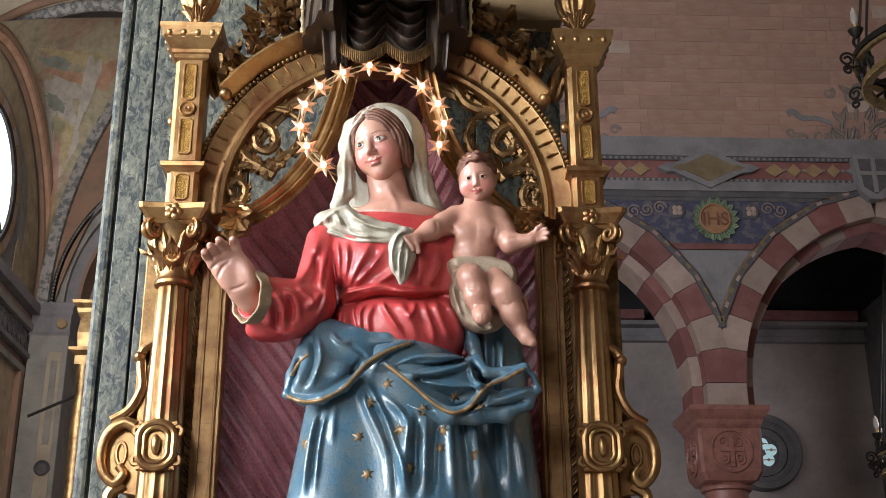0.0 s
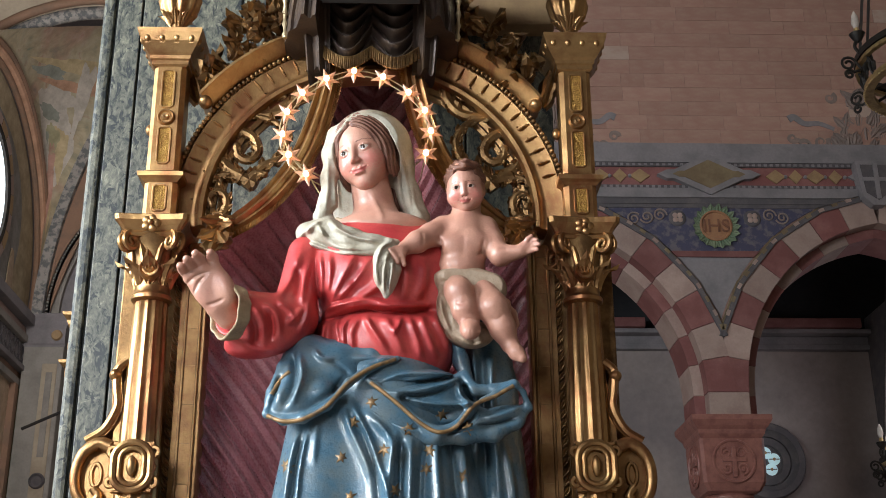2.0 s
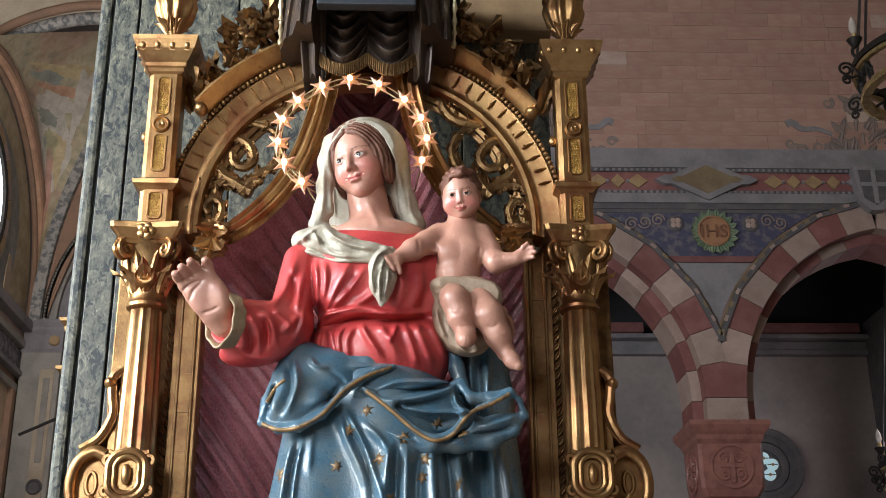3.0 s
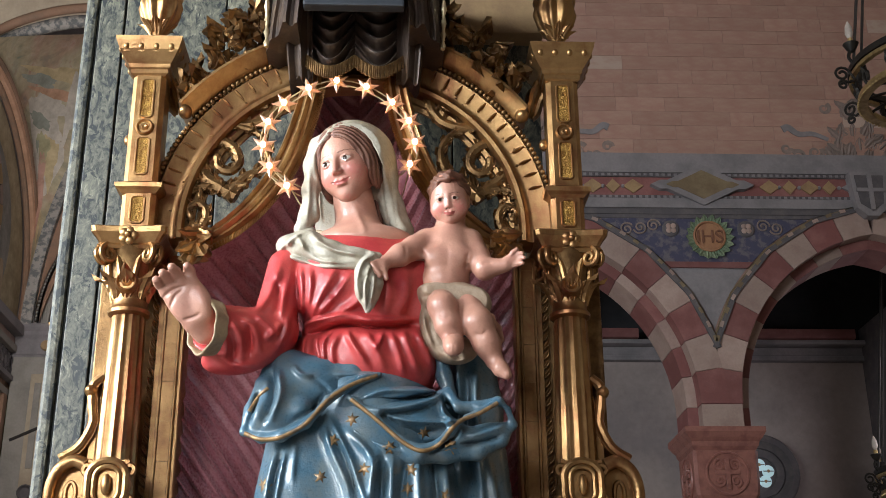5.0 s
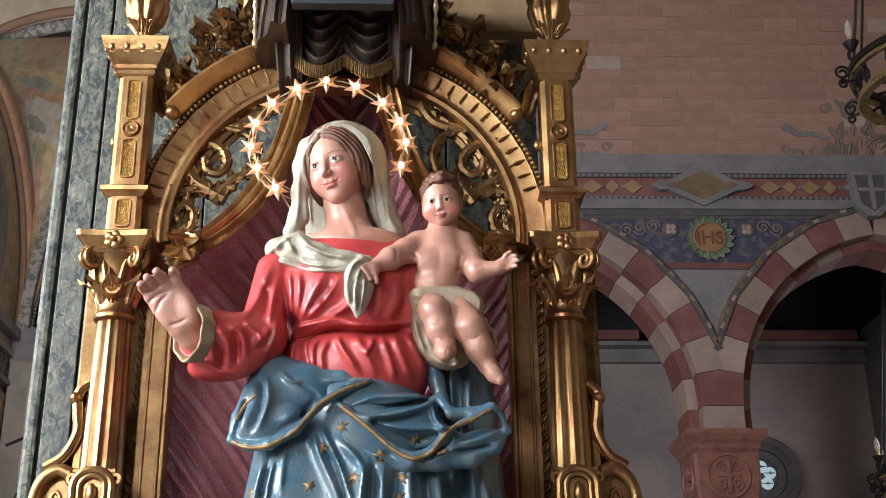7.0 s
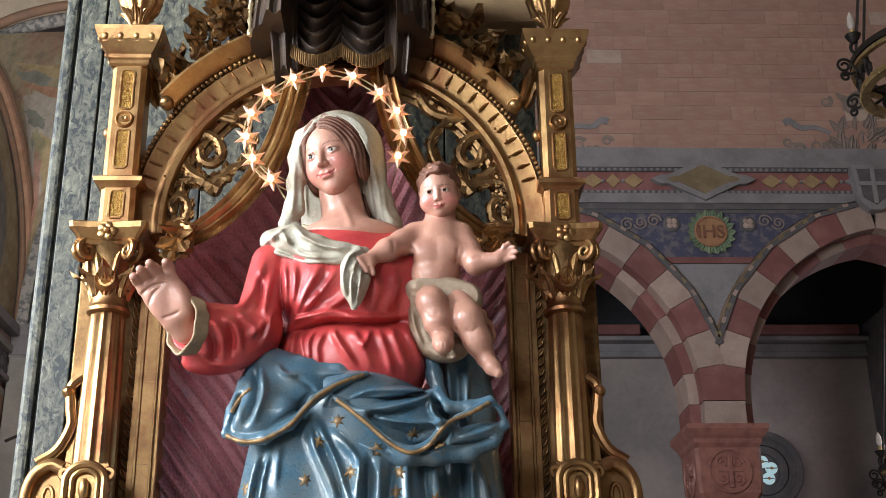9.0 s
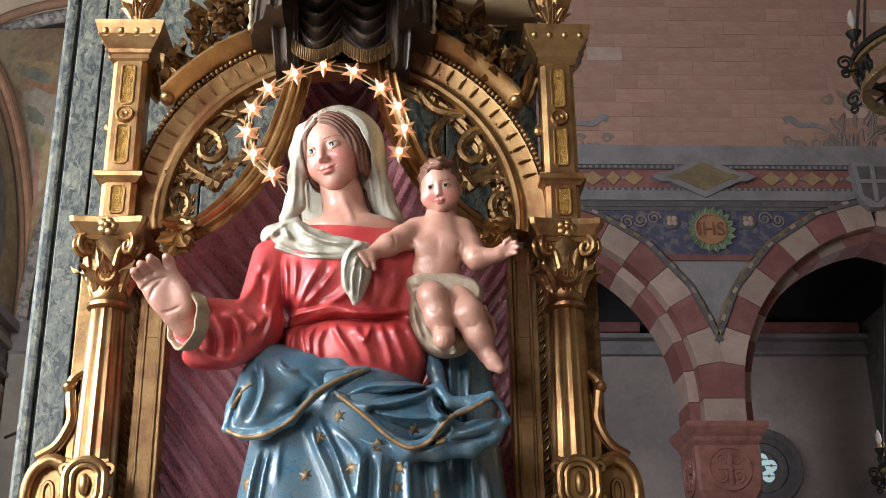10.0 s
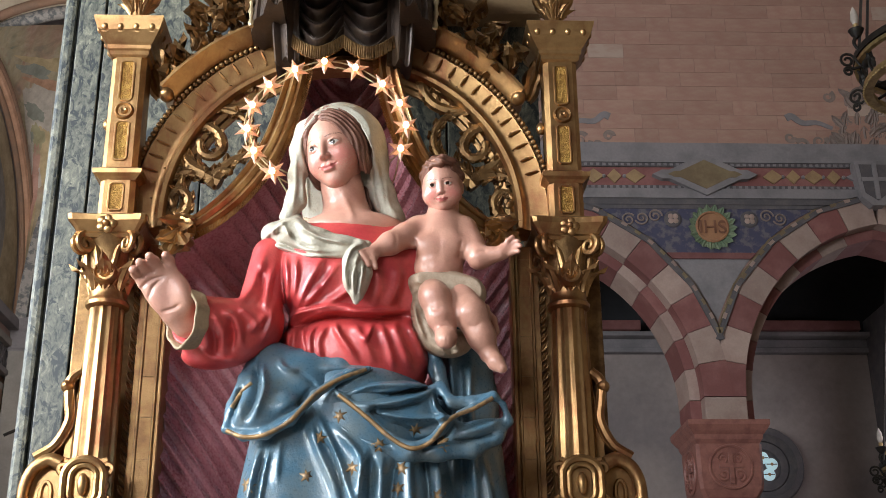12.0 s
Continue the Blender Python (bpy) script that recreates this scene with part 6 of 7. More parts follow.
def scarf_f(P):
    d = chain(P, SC, [0.026, 0.038, 0.032, 0.024, 0.014], 0.04)
    d = smin(d, cone(P, (-0.217, 3.460, 3.015), (-0.157, 3.470, 3.057), 0.026, 0.024), 0.03)
    d = carve(P, d, 0.4, [
        ([(-0.227, 2.944), (-0.174, 2.930), (-0.105, 2.910), (-0.014, 2.909)], 0.007, 0.011), ([(-0.179, 2.999), (-0.152, 2.958), (-0.106, 2.928), (-0.022, 2.922)], 0.007, 0.012), ([(-0.146, 3.014), (-0.107, 2.977), (-0.053, 2.955), (0.031, 2.945)], 0.008, 0.012),
        ([(-0.211, 2.966), (-0.197, 2.994), (-0.167, 3.010)], 0.006, 0.009), ([(-0.238, 2.954), (-0.221, 2.974), (-0.199, 2.987)], 0.006, 0.008), ([(-0.160, 2.977), (-0.136, 2.945), (-0.083, 2.925)], 0.006, -0.009), ([(-0.122, 2.982), (-0.076, 2.953), (-0.007, 2.937)], 0.005, -0.008), ([(-0.192, 2.948), (-0.143, 2.925), (-0.082, 2.914)], 0.005, -0.007)])
    tail = chain(P, [(0.027, 3.330, 2.931), (0.013, 3.322, 2.882), (0.020, 3.320, 2.826), (0.020, 3.325, 2.772)], [0.018, 0.026, 0.03, 0.008], 0.02)
    tail = smin(tail, chain(P, [(0.047, 3.330, 2.914), (0.044, 3.325, 2.851), (0.029, 3.325, 2.788)], [0.012, 0.016, 0.01], 0.015), 0.012)
    tail = carve(P, tail, 0.35, [([(0.038, 2.942), (0.008, 2.925), (-0.008, 2.869), (0.001, 2.813)], 0.005, 0.009), ([(0.029, 2.917), (0.015, 2.869), (0.016, 2.789)], 0.005, 0.01), ([(0.039, 2.893), (0.036, 2.845), (0.025, 2.789)], 0.005, 0.008), ([(0.021, 2.893), (0.006, 2.853), (0.010, 2.805)], 0.004, -0.009), ([(0.033, 2.877), (0.026, 2.837), (0.024, 2.789)], 0.004, -0.008)])
    return smin(d, tail, 0.006)


lady.field(scarf_f, *bounds([*SC, (-0.157, 3.470, 3.057), (0.021, 3.320, 2.763)], 0.06), 0.0034, CREAM)
def hem_f(P):
    return chain(P, [(-0.129, 3.440, 3.052), (-0.073, 3.400, 3.025), (-0.010, 3.383, 3.008), (0.060, 3.390, 3.010), (0.114, 3.420, 3.034)], 0.006, 0.01)


lady.field(hem_f, *bounds([(-0.129, 3.440, 3.052), (-0.010, 3.380, 3.007), (0.114, 3.420, 3.034)], 0.03), 0.003, TAN)


# blue mantle: skirt, advanced knee, fall behind the child
def skirt_f(P):
    d = cone(P, (0.007, 3.540, 2.601), (0.043, 3.560, 2.136), 0.2, 0.29)
    d = smin(d, cone(P, (-0.140, 3.440, 2.409), (-0.162, 3.400, 2.118), 0.112, 0.135), 0.05)
    d = smax(d, P[2] - 2.62, 0.05)
    d = carve(P, d, 0.25, [
        ([(-0.208, 2.404), (-0.227, 2.318), (-0.240, 2.166)], 0.009, 0.013), ([(-0.183, 2.404), (-0.199, 2.318), (-0.208, 2.166)], 0.007, 0.009), ([(-0.160, 2.425), (-0.162, 2.375), (-0.165, 2.304)], 0.008, 0.006), ([(-0.194, 2.389), (-0.210, 2.304), (-0.220, 2.166)], 0.006, -0.009),
        ([(-0.077, 2.484), (-0.033, 2.403), (0.019, 2.275), (0.048, 2.164)], 0.008, 0.016), ([(-0.088, 2.469), (-0.069, 2.403), (-0.010, 2.275), (-0.001, 2.164)], 0.009, 0.013), ([(-0.056, 2.432), (-0.014, 2.332), (0.009, 2.164)], 0.008, -0.014), ([(-0.027, 2.447), (0.038, 2.374), (0.047, 2.247)], 0.008, 0.012)])
    d = carve(P, d, 0.25, [
        ([(0.052, 2.388), (0.035, 2.317), (0.031, 2.164)], 0.01, 0.015), ([(0.067, 2.381), (0.063, 2.303), (0.062, 2.164)], 0.009, -0.013), ([(0.091, 2.381), (0.091, 2.303), (0.087, 2.164)], 0.009, 0.013), ([(0.131, 2.374), (0.117, 2.303), (0.112, 2.164)], 0.008, -0.012), ([(0.159, 2.381), (0.162, 2.302), (0.170, 2.163)], 0.01, 0.013), ([(0.195, 2.381), (0.205, 2.302), (0.215, 2.163)], 0.008, -0.012), ([(0.231, 2.388), (0.239, 2.302), (0.248, 2.163)], 0.012, 0.016)])
    back = chain(P, [(0.309, 3.570, 2.773), (0.315, 3.570, 2.561), (0.325, 3.580, 2.136)], [0.075, 0.085, 0.12], 0.03)
    back = carve(P, back, 0.25, [([(0.264, 2.687), (0.276, 2.550), (0.271, 2.163)], 0.01, 0.012), ([(0.329, 2.625), (0.322, 2.505), (0.341, 2.162)], 0.01, 0.014), ([(0.300, 2.625), (0.302, 2.505), (0.301, 2.162)], 0.009, -0.014), ([(0.346, 2.387), (0.371, 2.273), (0.382, 2.162)], 0.01, 0.01)])
    d = smin(d, back, 0.015)
    d = smin(d, chain(P, [(0.218, 3.460, 2.722), (0.234, 3.460, 2.626), (0.251, 3.450, 2.561)], [0.016, 0.02, 0.02], 0.02), 0.015)
    return smin(d, chain(P, [(-0.203, 3.520, 2.740), (-0.206, 3.500, 2.638)], 0.045, 0.02), 0.02)


lady.field(skirt_f, (-0.52, 3.2, 1.72), (0.5, 3.75, 2.8), 0.0052, BLUE)


# the mantle's overfold: a turned flap, a hanging loop of cloth and a curled end
FLAP_EDGE = [(-0.298, 3.330, 2.436), (-0.250, 3.310, 2.414), (-0.196, 3.300, 2.418), (-0.135, 3.300, 2.453), (-0.081, 3.310, 2.518), (-0.021, 3.325, 2.564), (0.054, 3.345, 2.598)]
LOOP_EDGE = [(-0.025, 3.325, 2.529), (0.045, 3.318, 2.472), (0.114, 3.315, 2.411), (0.166, 3.315, 2.386), (0.213, 3.318, 2.404), (0.260, 3.325, 2.462), (0.321, 3.335, 2.491), (0.375, 3.345, 2.524)]


def flap_f(P):
    """The flap turned over the hip, hollow above its lip."""
    d = ell(P, (-0.137, 3.420, 2.569), (0.125, 0.095, 0.085), (0, 14, 0))
    d = smin(d, cone(P, (-0.198, 3.420, 2.631), (-0.247, 3.380, 2.491), 0.055, 0.05), 0.035)
    d = smin(d, chain(P, [(-0.191, 3.410, 2.643), (-0.107, 3.390, 2.622), (-0.018, 3.385, 2.613), (0.071, 3.390, 2.602)], [0.03, 0.034, 0.03, 0.014], 0.02), 0.03)
    d = smin(d, smin(cone(P, (-0.254, 3.345, 2.473), (-0.156, 3.335, 2.487), 0.046, 0.044), cone(P, (-0.204, 3.360, 2.538), (-0.219, 3.335, 2.458), 0.05, 0.036), 0.03), 0.03)
    d = smin(d, chain(P, FLAP_EDGE, [0.008, 0.011, 0.013, 0.013, 0.012, 0.011, 0.008], 0.01), 0.014)
    d = smin(d, chain(P, [(-0.247, 3.400, 2.638), (-0.265, 3.370, 2.579), (-0.287, 3.350, 2.503), (-0.298, 3.330, 2.439)], [0.01, 0.013, 0.013, 0.009], 0.01), 0.016)
    return carve(P, d, 0.28, [
        ([(-0.232, 2.618), (-0.224, 2.536), (-0.248, 2.462)], 0.009, -0.016), ([(-0.218, 2.618), (-0.203, 2.551), (-0.226, 2.469)], 0.009, 0.012), ([(-0.268, 2.551), (-0.273, 2.506), (-0.285, 2.455)], 0.006, -0.01),
        ([(-0.177, 2.626), (-0.154, 2.603), (-0.118, 2.596)], 0.006, 0.009), ([(-0.162, 2.614), (-0.103, 2.577), (-0.073, 2.550)], 0.006, -0.006), ([(-0.171, 2.474), (-0.129, 2.503), (-0.090, 2.550)], 0.007, -0.007), ([(-0.074, 2.603), (-0.016, 2.600), (0.043, 2.601)], 0.007, 0.006)])


def loop_f(P):
    """The hanging loop and the curl at its end."""
    d = ell(P, (0.116, 3.410, 2.498), (0.155, 0.085, 0.085), (0, 14, 0))
    d = smin(d, ell(P, (-0.016, 3.400, 2.511), (0.09, 0.07, 0.06), (0, 30, 0)), 0.03)
    d = smin(d, chain(P, LOOP_EDGE, [0.009, 0.011, 0.012, 0.012, 0.012, 0.011, 0.011, 0.009], 0.01), 0.014)
    low = chain(P, [(-0.079, 3.360, 2.482), (-0.012, 3.345, 2.419), (0.067, 3.340, 2.382), (0.152, 3.340, 2.374), (0.231, 3.350, 2.383), (0.318, 3.365, 2.394), (0.378, 3.375, 2.429), (0.412, 3.375, 2.469)], [0.012, 0.018, 0.022, 0.02, 0.022, 0.022, 0.02, 0.01], 0.02)
    d = smin(d, low, 0.03)
    d = smin(d, ell(P, (0.306, 3.390, 2.448), (0.085, 0.05, 0.045), (0, -14, 0)), 0.03)
    d = smin(d, chain(P, [(0.375, 3.350, 2.526), (0.399, 3.360, 2.504), (0.417, 3.375, 2.466)], [0.01, 0.01, 0.009], 0.01), 0.012)
    d = smin(d, chain(P, [(0.241, 3.390, 2.561), (0.262, 3.370, 2.513), (0.321, 3.370, 2.516), (0.373, 3.360, 2.530)], [0.018, 0.018, 0.016, 0.012], 0.012), 0.016)
    d = carve(P, d, 0.28, [
        # inner folds
        ([(-0.000, 2.535), (0.072, 2.558), (0.160, 2.559), (0.230, 2.553)], 0.008, 0.014), ([(0.015, 2.508), (0.102, 2.511), (0.189, 2.532), (0.230, 2.550)], 0.008, 0.015), ([(0.029, 2.526), (0.116, 2.532), (0.211, 2.547)], 0.006, -0.018), ([(-0.015, 2.550), (0.057, 2.577), (0.145, 2.571)], 0.007, -0.012),
        ([(0.058, 2.491), (0.131, 2.498), (0.196, 2.517)], 0.006, -0.01), ([(0.044, 2.502), (0.131, 2.476), (0.217, 2.472), (0.261, 2.475)], 0.007, 0.012), ([(0.116, 2.458), (0.167, 2.439), (0.217, 2.453)], 0.009, -0.009), ([(0.218, 2.535), (0.229, 2.493), (0.254, 2.472)], 0.006, 0.012), ([(0.238, 2.527), (0.254, 2.493), (0.275, 2.483)], 0.006, -0.014)])
    return carve(P, d, 0.28, [
        # the band below the hem and the hollow of the curl
        ([(-0.014, 2.513), (0.044, 2.464), (0.117, 2.400)], 0.006, -0.012), ([(-0.050, 2.491), (0.016, 2.432), (0.117, 2.388)], 0.007, 0.008), ([(-0.042, 2.461), (0.002, 2.425), (0.059, 2.400)], 0.005, -0.008), ([(0.275, 2.458), (0.333, 2.478), (0.392, 2.502)], 0.014, -0.024), ([(0.275, 2.431), (0.340, 2.446), (0.398, 2.468)], 0.008, 0.008), ([(0.260, 2.409), (0.332, 2.419), (0.390, 2.438)], 0.006, -0.008), ([(0.181, 2.388), (0.246, 2.420), (0.275, 2.458)], 0.006, -0.012)])


lady.field(flap_f, *bounds([*FLAP_EDGE, (-0.200, 3.420, 2.670), (-0.259, 3.420, 2.646), (-0.144, 3.500, 2.591)], 0.045), 0.0036, BLUE)
lady.field(loop_f, *bounds([*LOOP_EDGE, (0.152, 3.340, 2.364), (0.416, 3.370, 2.465), (-0.079, 3.360, 2.486), (0.115, 3.480, 2.616)], 0.04), 0.0036, BLUE)

# ---- the child ----
CO, CR, CS = (0.252, 3.400, 3.132), (20, -4, -10), 0.7
head(lady, CO, CR, CS, 1.0, 0.002)


def child_hair_f(P):
    Q = local(P, CO, CR, CS)
    w = 0.003 * np.sin(Q[0] * 130 + 90 * Q[2] + 3 * np.sin(Q[2] * 60)) + 0.002 * np.sin(Q[2] * 170 + Q[1] * 120)
    d = ell(Q, (0, 0.024, 0.042), (0.087, 0.094, 0.092)) + w
    d = smin(d, chain(Q, [(0.055, -0.045, 0.095), (0.015, -0.072, 0.1), (-0.03, -0.062, 0.088)], [0.014, 0.018, 0.01], 0.01) + w, 0.014)
    return smax(d, -ell(Q, (0, -0.108, -0.034), (0.078, 0.098, 0.108)), 0.008) * CS


lady.field(child_hair_f, [CO[i] - 0.11 for i in range(3)], [CO[i] + 0.11 for i in range(3)], 0.0028, HAIR)


def child_f(P):
    d = ell(P, (0.246, 3.410, 2.975), (0.076, 0.06, 0.085))
    d = smin(d, ell(P, (0.236, 3.405, 2.888), (0.069, 0.06, 0.06)), 0.03)
    d = smin(d, cone(P, (0.256, 3.420, 3.093), (0.251, 3.425, 3.037), 0.042, 0.045), 0.025)
    for c in ((0.209, 3.362, 2.947), (0.275, 3.362, 2.951)):
        d = smin(d, ell(P, c, (0.035, 0.018, 0.028)), 0.025)
    d = smin(d, chain(P, [(0.184, 3.410, 3.013), (0.148, 3.380, 2.979), (0.107, 3.350, 2.945), (0.071, 3.335, 2.920)], [0.037, 0.034, 0.031, 0.021], 0.012), 0.02)
    d = smin(d, ell(P, (0.056, 3.320, 2.901), (0.024, 0.018, 0.022)), 0.01)
    for i in range(4):
        a, b = Vector((0.049, 3.312, 2.911)) + Vector((0.004 * i, 0, -0.008 * i)), Vector((0.031, 3.302, 2.900)) + Vector((0.006 * i, 0, -0.0085 * i))
        d = smin(d, chain(P, [a, b, b + Vector((0.004, -0.002, -0.01))], [0.0085, 0.0078, 0.0068], 0.004), 0.003)
    d = smin(d, cone(P, (0.064, 3.310, 2.884), (0.070, 3.308, 2.861), 0.0095, 0.0075), 0.006)
    d = smin(d, chain(P, [(0.310, 3.420, 3.018), (0.328, 3.390, 2.959), (0.347, 3.365, 2.912), (0.401, 3.345, 2.916)], [0.037, 0.034, 0.031, 0.02], 0.012), 0.02)
    d = smin(d, ell(P, (0.419, 3.340, 2.926), (0.022, 0.014, 0.022), (0, -30, 0)), 0.01)
    for a, b, c in (((0.416, 3.335, 2.934), (0.423, 3.330, 2.948), (0.434, 3.325, 2.956)), ((0.428, 3.335, 2.934), (0.441, 3.330, 2.945), (0.448, 3.322, 2.943)), ((0.430, 3.335, 2.924), (0.446, 3.330, 2.932), (0.454, 3.322, 2.930)), ((0.427, 3.335, 2.913), (0.442, 3.330, 2.917), (0.449, 3.322, 2.914))):
        d = smin(d, chain(P, [a, b, c], [0.0085, 0.0075, 0.0062], 0.004), 0.003)
    # legs and feet
    d = smin(d, chain(P, [(0.221, 3.380, 2.824), (0.225, 3.335, 2.789), (0.240, 3.330, 2.734), (0.251, 3.335, 2.704)], [0.04, 0.038, 0.034, 0.027], 0.018), 0.015)
    d = smin(d, chain(P, [(0.253, 3.330, 2.693), (0.253, 3.310, 2.670), (0.251, 3.295, 2.658)], [0.028, 0.027, 0.022], 0.01), 0.01)
    d = smin(d, chain(P, [(0.294, 3.380, 2.808), (0.321, 3.340, 2.743), (0.346, 3.345, 2.686), (0.365, 3.355, 2.645)], [0.042, 0.042, 0.035, 0.025], 0.018), 0.015)
    d = smin(d, chain(P, [(0.368, 3.350, 2.638), (0.382, 3.335, 2.612), (0.396, 3.325, 2.594)], [0.024, 0.021, 0.014], 0.01), 0.01)
    d = carve(P, d, 0.35, [
        ([(0.198, 2.853), (0.238, 2.848), (0.288, 2.855)], 0.005, -0.004), ([(0.243, 2.984), (0.241, 2.926), (0.237, 2.877)], 0.008, -0.0015), ([(0.193, 2.893), (0.198, 2.869), (0.208, 2.858)], 0.005, 0.003), ([(0.168, 2.967), (0.180, 2.942), (0.180, 2.923)], 0.004, -0.005), ([(0.301, 2.956), (0.294, 2.926), (0.291, 2.902)], 0.004, -0.005)], 0.7)
    return carve(P, d, 0.35, [
        ([(0.120, 2.975), (0.125, 2.955), (0.122, 2.934)], 0.004, -0.004), ([(0.335, 2.923), (0.355, 2.926), (0.367, 2.923)], 0.004, -0.004), ([(0.234, 2.714), (0.254, 2.717), (0.271, 2.712)], 0.003, -0.005), ([(0.212, 2.768), (0.227, 2.761), (0.244, 2.768)], 0.004, -0.004), ([(0.309, 2.721), (0.327, 2.715), (0.345, 2.728)], 0.004, -0.004), ([(0.253, 2.690), (0.253, 2.678), (0.253, 2.665)], 0.002, -0.003), ([(0.244, 2.687), (0.243, 2.676), (0.243, 2.669)], 0.002, -0.003)], 0.7)


lady.field(child_f, *bounds([(0.030, 3.300, 2.946), (0.454, 3.330, 2.919), (0.398, 3.320, 2.583), (0.254, 3.460, 3.107)], 0.045), 0.0032, SKIN)


# the mother's hand under the child
def support_f(P):
    d = None
    for a, b, c in (((0.352, 3.400, 2.786), (0.362, 3.385, 2.774), (0.368, 3.380, 2.750)), ((0.362, 3.410, 2.776), (0.381, 3.392, 2.745), (0.389, 3.385, 2.711)), ((0.368, 3.410, 2.754), (0.384, 3.395, 2.717), (0.379, 3.388, 2.690)), ((0.358, 3.410, 2.730), (0.371, 3.400, 2.696), (0.363, 3.392, 2.675))):
        q = chain(P, [a, b, c], [0.012, 0.0115, 0.0095], 0.006)
        d = q if d is None else smin(d, q, 0.006)
    return d


lady.field(support_f, *bounds([(0.354, 3.420, 2.792), (0.390, 3.370, 2.668)], 0.04), 0.003, SKIN)


def cloth_f(P):
    """Loincloth and the cloth that hangs under the child."""
    d = ell(P, (0.234, 3.395, 2.840), (0.079, 0.07, 0.03), (0, 10, 0))
    d = smin(d, cone(P, (0.200, 3.410, 2.834), (0.209, 3.430, 2.728), 0.04, 0.04), 0.03)
    d = smin(d, ell(P, (0.264, 3.430, 2.693), (0.065, 0.045, 0.04)), 0.03)
    d = smin(d, cone(P, (0.270, 3.390, 2.835), (0.315, 3.380, 2.812), 0.047, 0.05), 0.02)
    return carve(P, d, 0.32, [
        ([(0.175, 2.835), (0.235, 2.843), (0.290, 2.842)], 0.005, 0.008), ([(0.172, 2.813), (0.228, 2.829), (0.296, 2.826)], 0.005, 0.006), ([(0.182, 2.789), (0.197, 2.813), (0.243, 2.826)], 0.005, 0.007), ([(0.280, 2.789), (0.307, 2.800), (0.337, 2.802)], 0.005, 0.007), ([(0.273, 2.813), (0.303, 2.816), (0.329, 2.813)], 0.005, -0.005),
        ([(0.172, 2.781), (0.182, 2.726), (0.204, 2.672)], 0.006, 0.008), ([(0.187, 2.773), (0.204, 2.718), (0.241, 2.649)], 0.006, -0.007), ([(0.197, 2.750), (0.219, 2.687), (0.263, 2.638)], 0.006, 0.008), ([(0.279, 2.703), (0.278, 2.672), (0.293, 2.644)], 0.006, 0.007), ([(0.219, 2.664), (0.263, 2.638), (0.300, 2.647)], 0.005, 0.006)])


lady.field(cloth_f, *bounds([(0.168, 3.400, 2.863), (0.346, 3.400, 2.798), (0.263, 3.430, 2.652)], 0.06), 0.0035, CLOTH)

# gold hems and stars laid on the carved cloth
from mathutils.bvhtree import BVHTree

tree = BVHTree.FromPolygons([Vector(v) for v in np.concatenate(lady.verts).tolist()], lady.faces)
AWAY = Vector((-0.03, 0.94, 0.3)).normalized()


def lay(p):
    """The carved surface under a point, met from the front, and its normal."""
    hit = tree.ray_cast(Vector(p) - AWAY * 0.5, AWAY)
    return (hit[0], hit[1] if hit[1].dot(AWAY) < 0 else -hit[1]) if hit[0] else (Vector(p), -AWAY)


for pts in (FLAP_EDGE, LOOP_EDGE, [(-0.288, 3.340, 2.492), (-0.266, 3.340, 2.533), (-0.239, 3.340, 2.560)]):
    path = [lay(p)[0] for p in spline(pts, 12)]
    path = [sum(path[max(0, i - 2) : i + 3], Vector()) / len(path[max(0, i - 2) : i + 3]) for i in range(len(path))]
    lady.bm(tube(B(), path, 0.0058, 8), TRIM)


def star(p, r, turn):
    """A worn gilt star that follows the cloth under it."""
    bm = B()
    rim = []
    for k in range(12):
        q = (r if k % 2 == 0 else r * 0.42) * (1 + 0.16 * math.sin(7 * k + 5 * turn))
        a = math.pi * k / 6 + turn
        hit, n = lay(Vector(p) + Vector((q * math.cos(a), 0, q * math.sin(a))))
        rim.append(bm.verts.new(hit + n * 0.0012))
    hit, n = lay(p)
    top = bm.verts.new(hit + n * 0.0025)
    for k in range(12):
        bm.faces.new((rim[k], rim[(k + 1) % 12], top))
    low = [bm.verts.new(v.co - n * 0.006) for v in rim]
    for k in range(12):
        bm.faces.new((rim[(k + 1) % 12], rim[k], low[k], low[(k + 1) % 12]))
    lady.bm(bm, TRIM)


for p, t in (((-0.063, 3.300, 2.407), 0.2), ((0.018, 3.320, 2.342), 0.5), ((0.139, 3.320, 2.336), 0.1), ((-0.016, 3.310, 2.466), 0.4), ((0.086, 3.310, 2.394), 0.9), ((0.176, 3.310, 2.428), 0.3), ((0.245, 3.330, 2.401), 0.6), ((-0.092, 3.300, 2.314), 0.8), ((0.131, 3.320, 2.289), 0.5), ((-0.241, 3.350, 2.304), 0.2), ((0.048, 3.320, 2.235), 0.0), ((-0.068, 3.300, 2.212), 0.4), ((0.230, 3.360, 2.276), 0.2)):
    star(p, 0.018, t)
tagged(lady.done("statue"), "painted wooden statue of a robed mother holding a child", "statue")

plinth = thing("statue_plinth", "gilded plinth under the painted statue", "plinth")
part("block", box(B(), (-0.42, 3.25, 1.0), (0.38, 3.95, 1.75), 0.02), GOLD_DARK, plinth)
part("altar_base", box(B(), (-1.0, 3.2, 0), (0.95, 4.14, 1.0), 0.02), MARBLE, plinth)

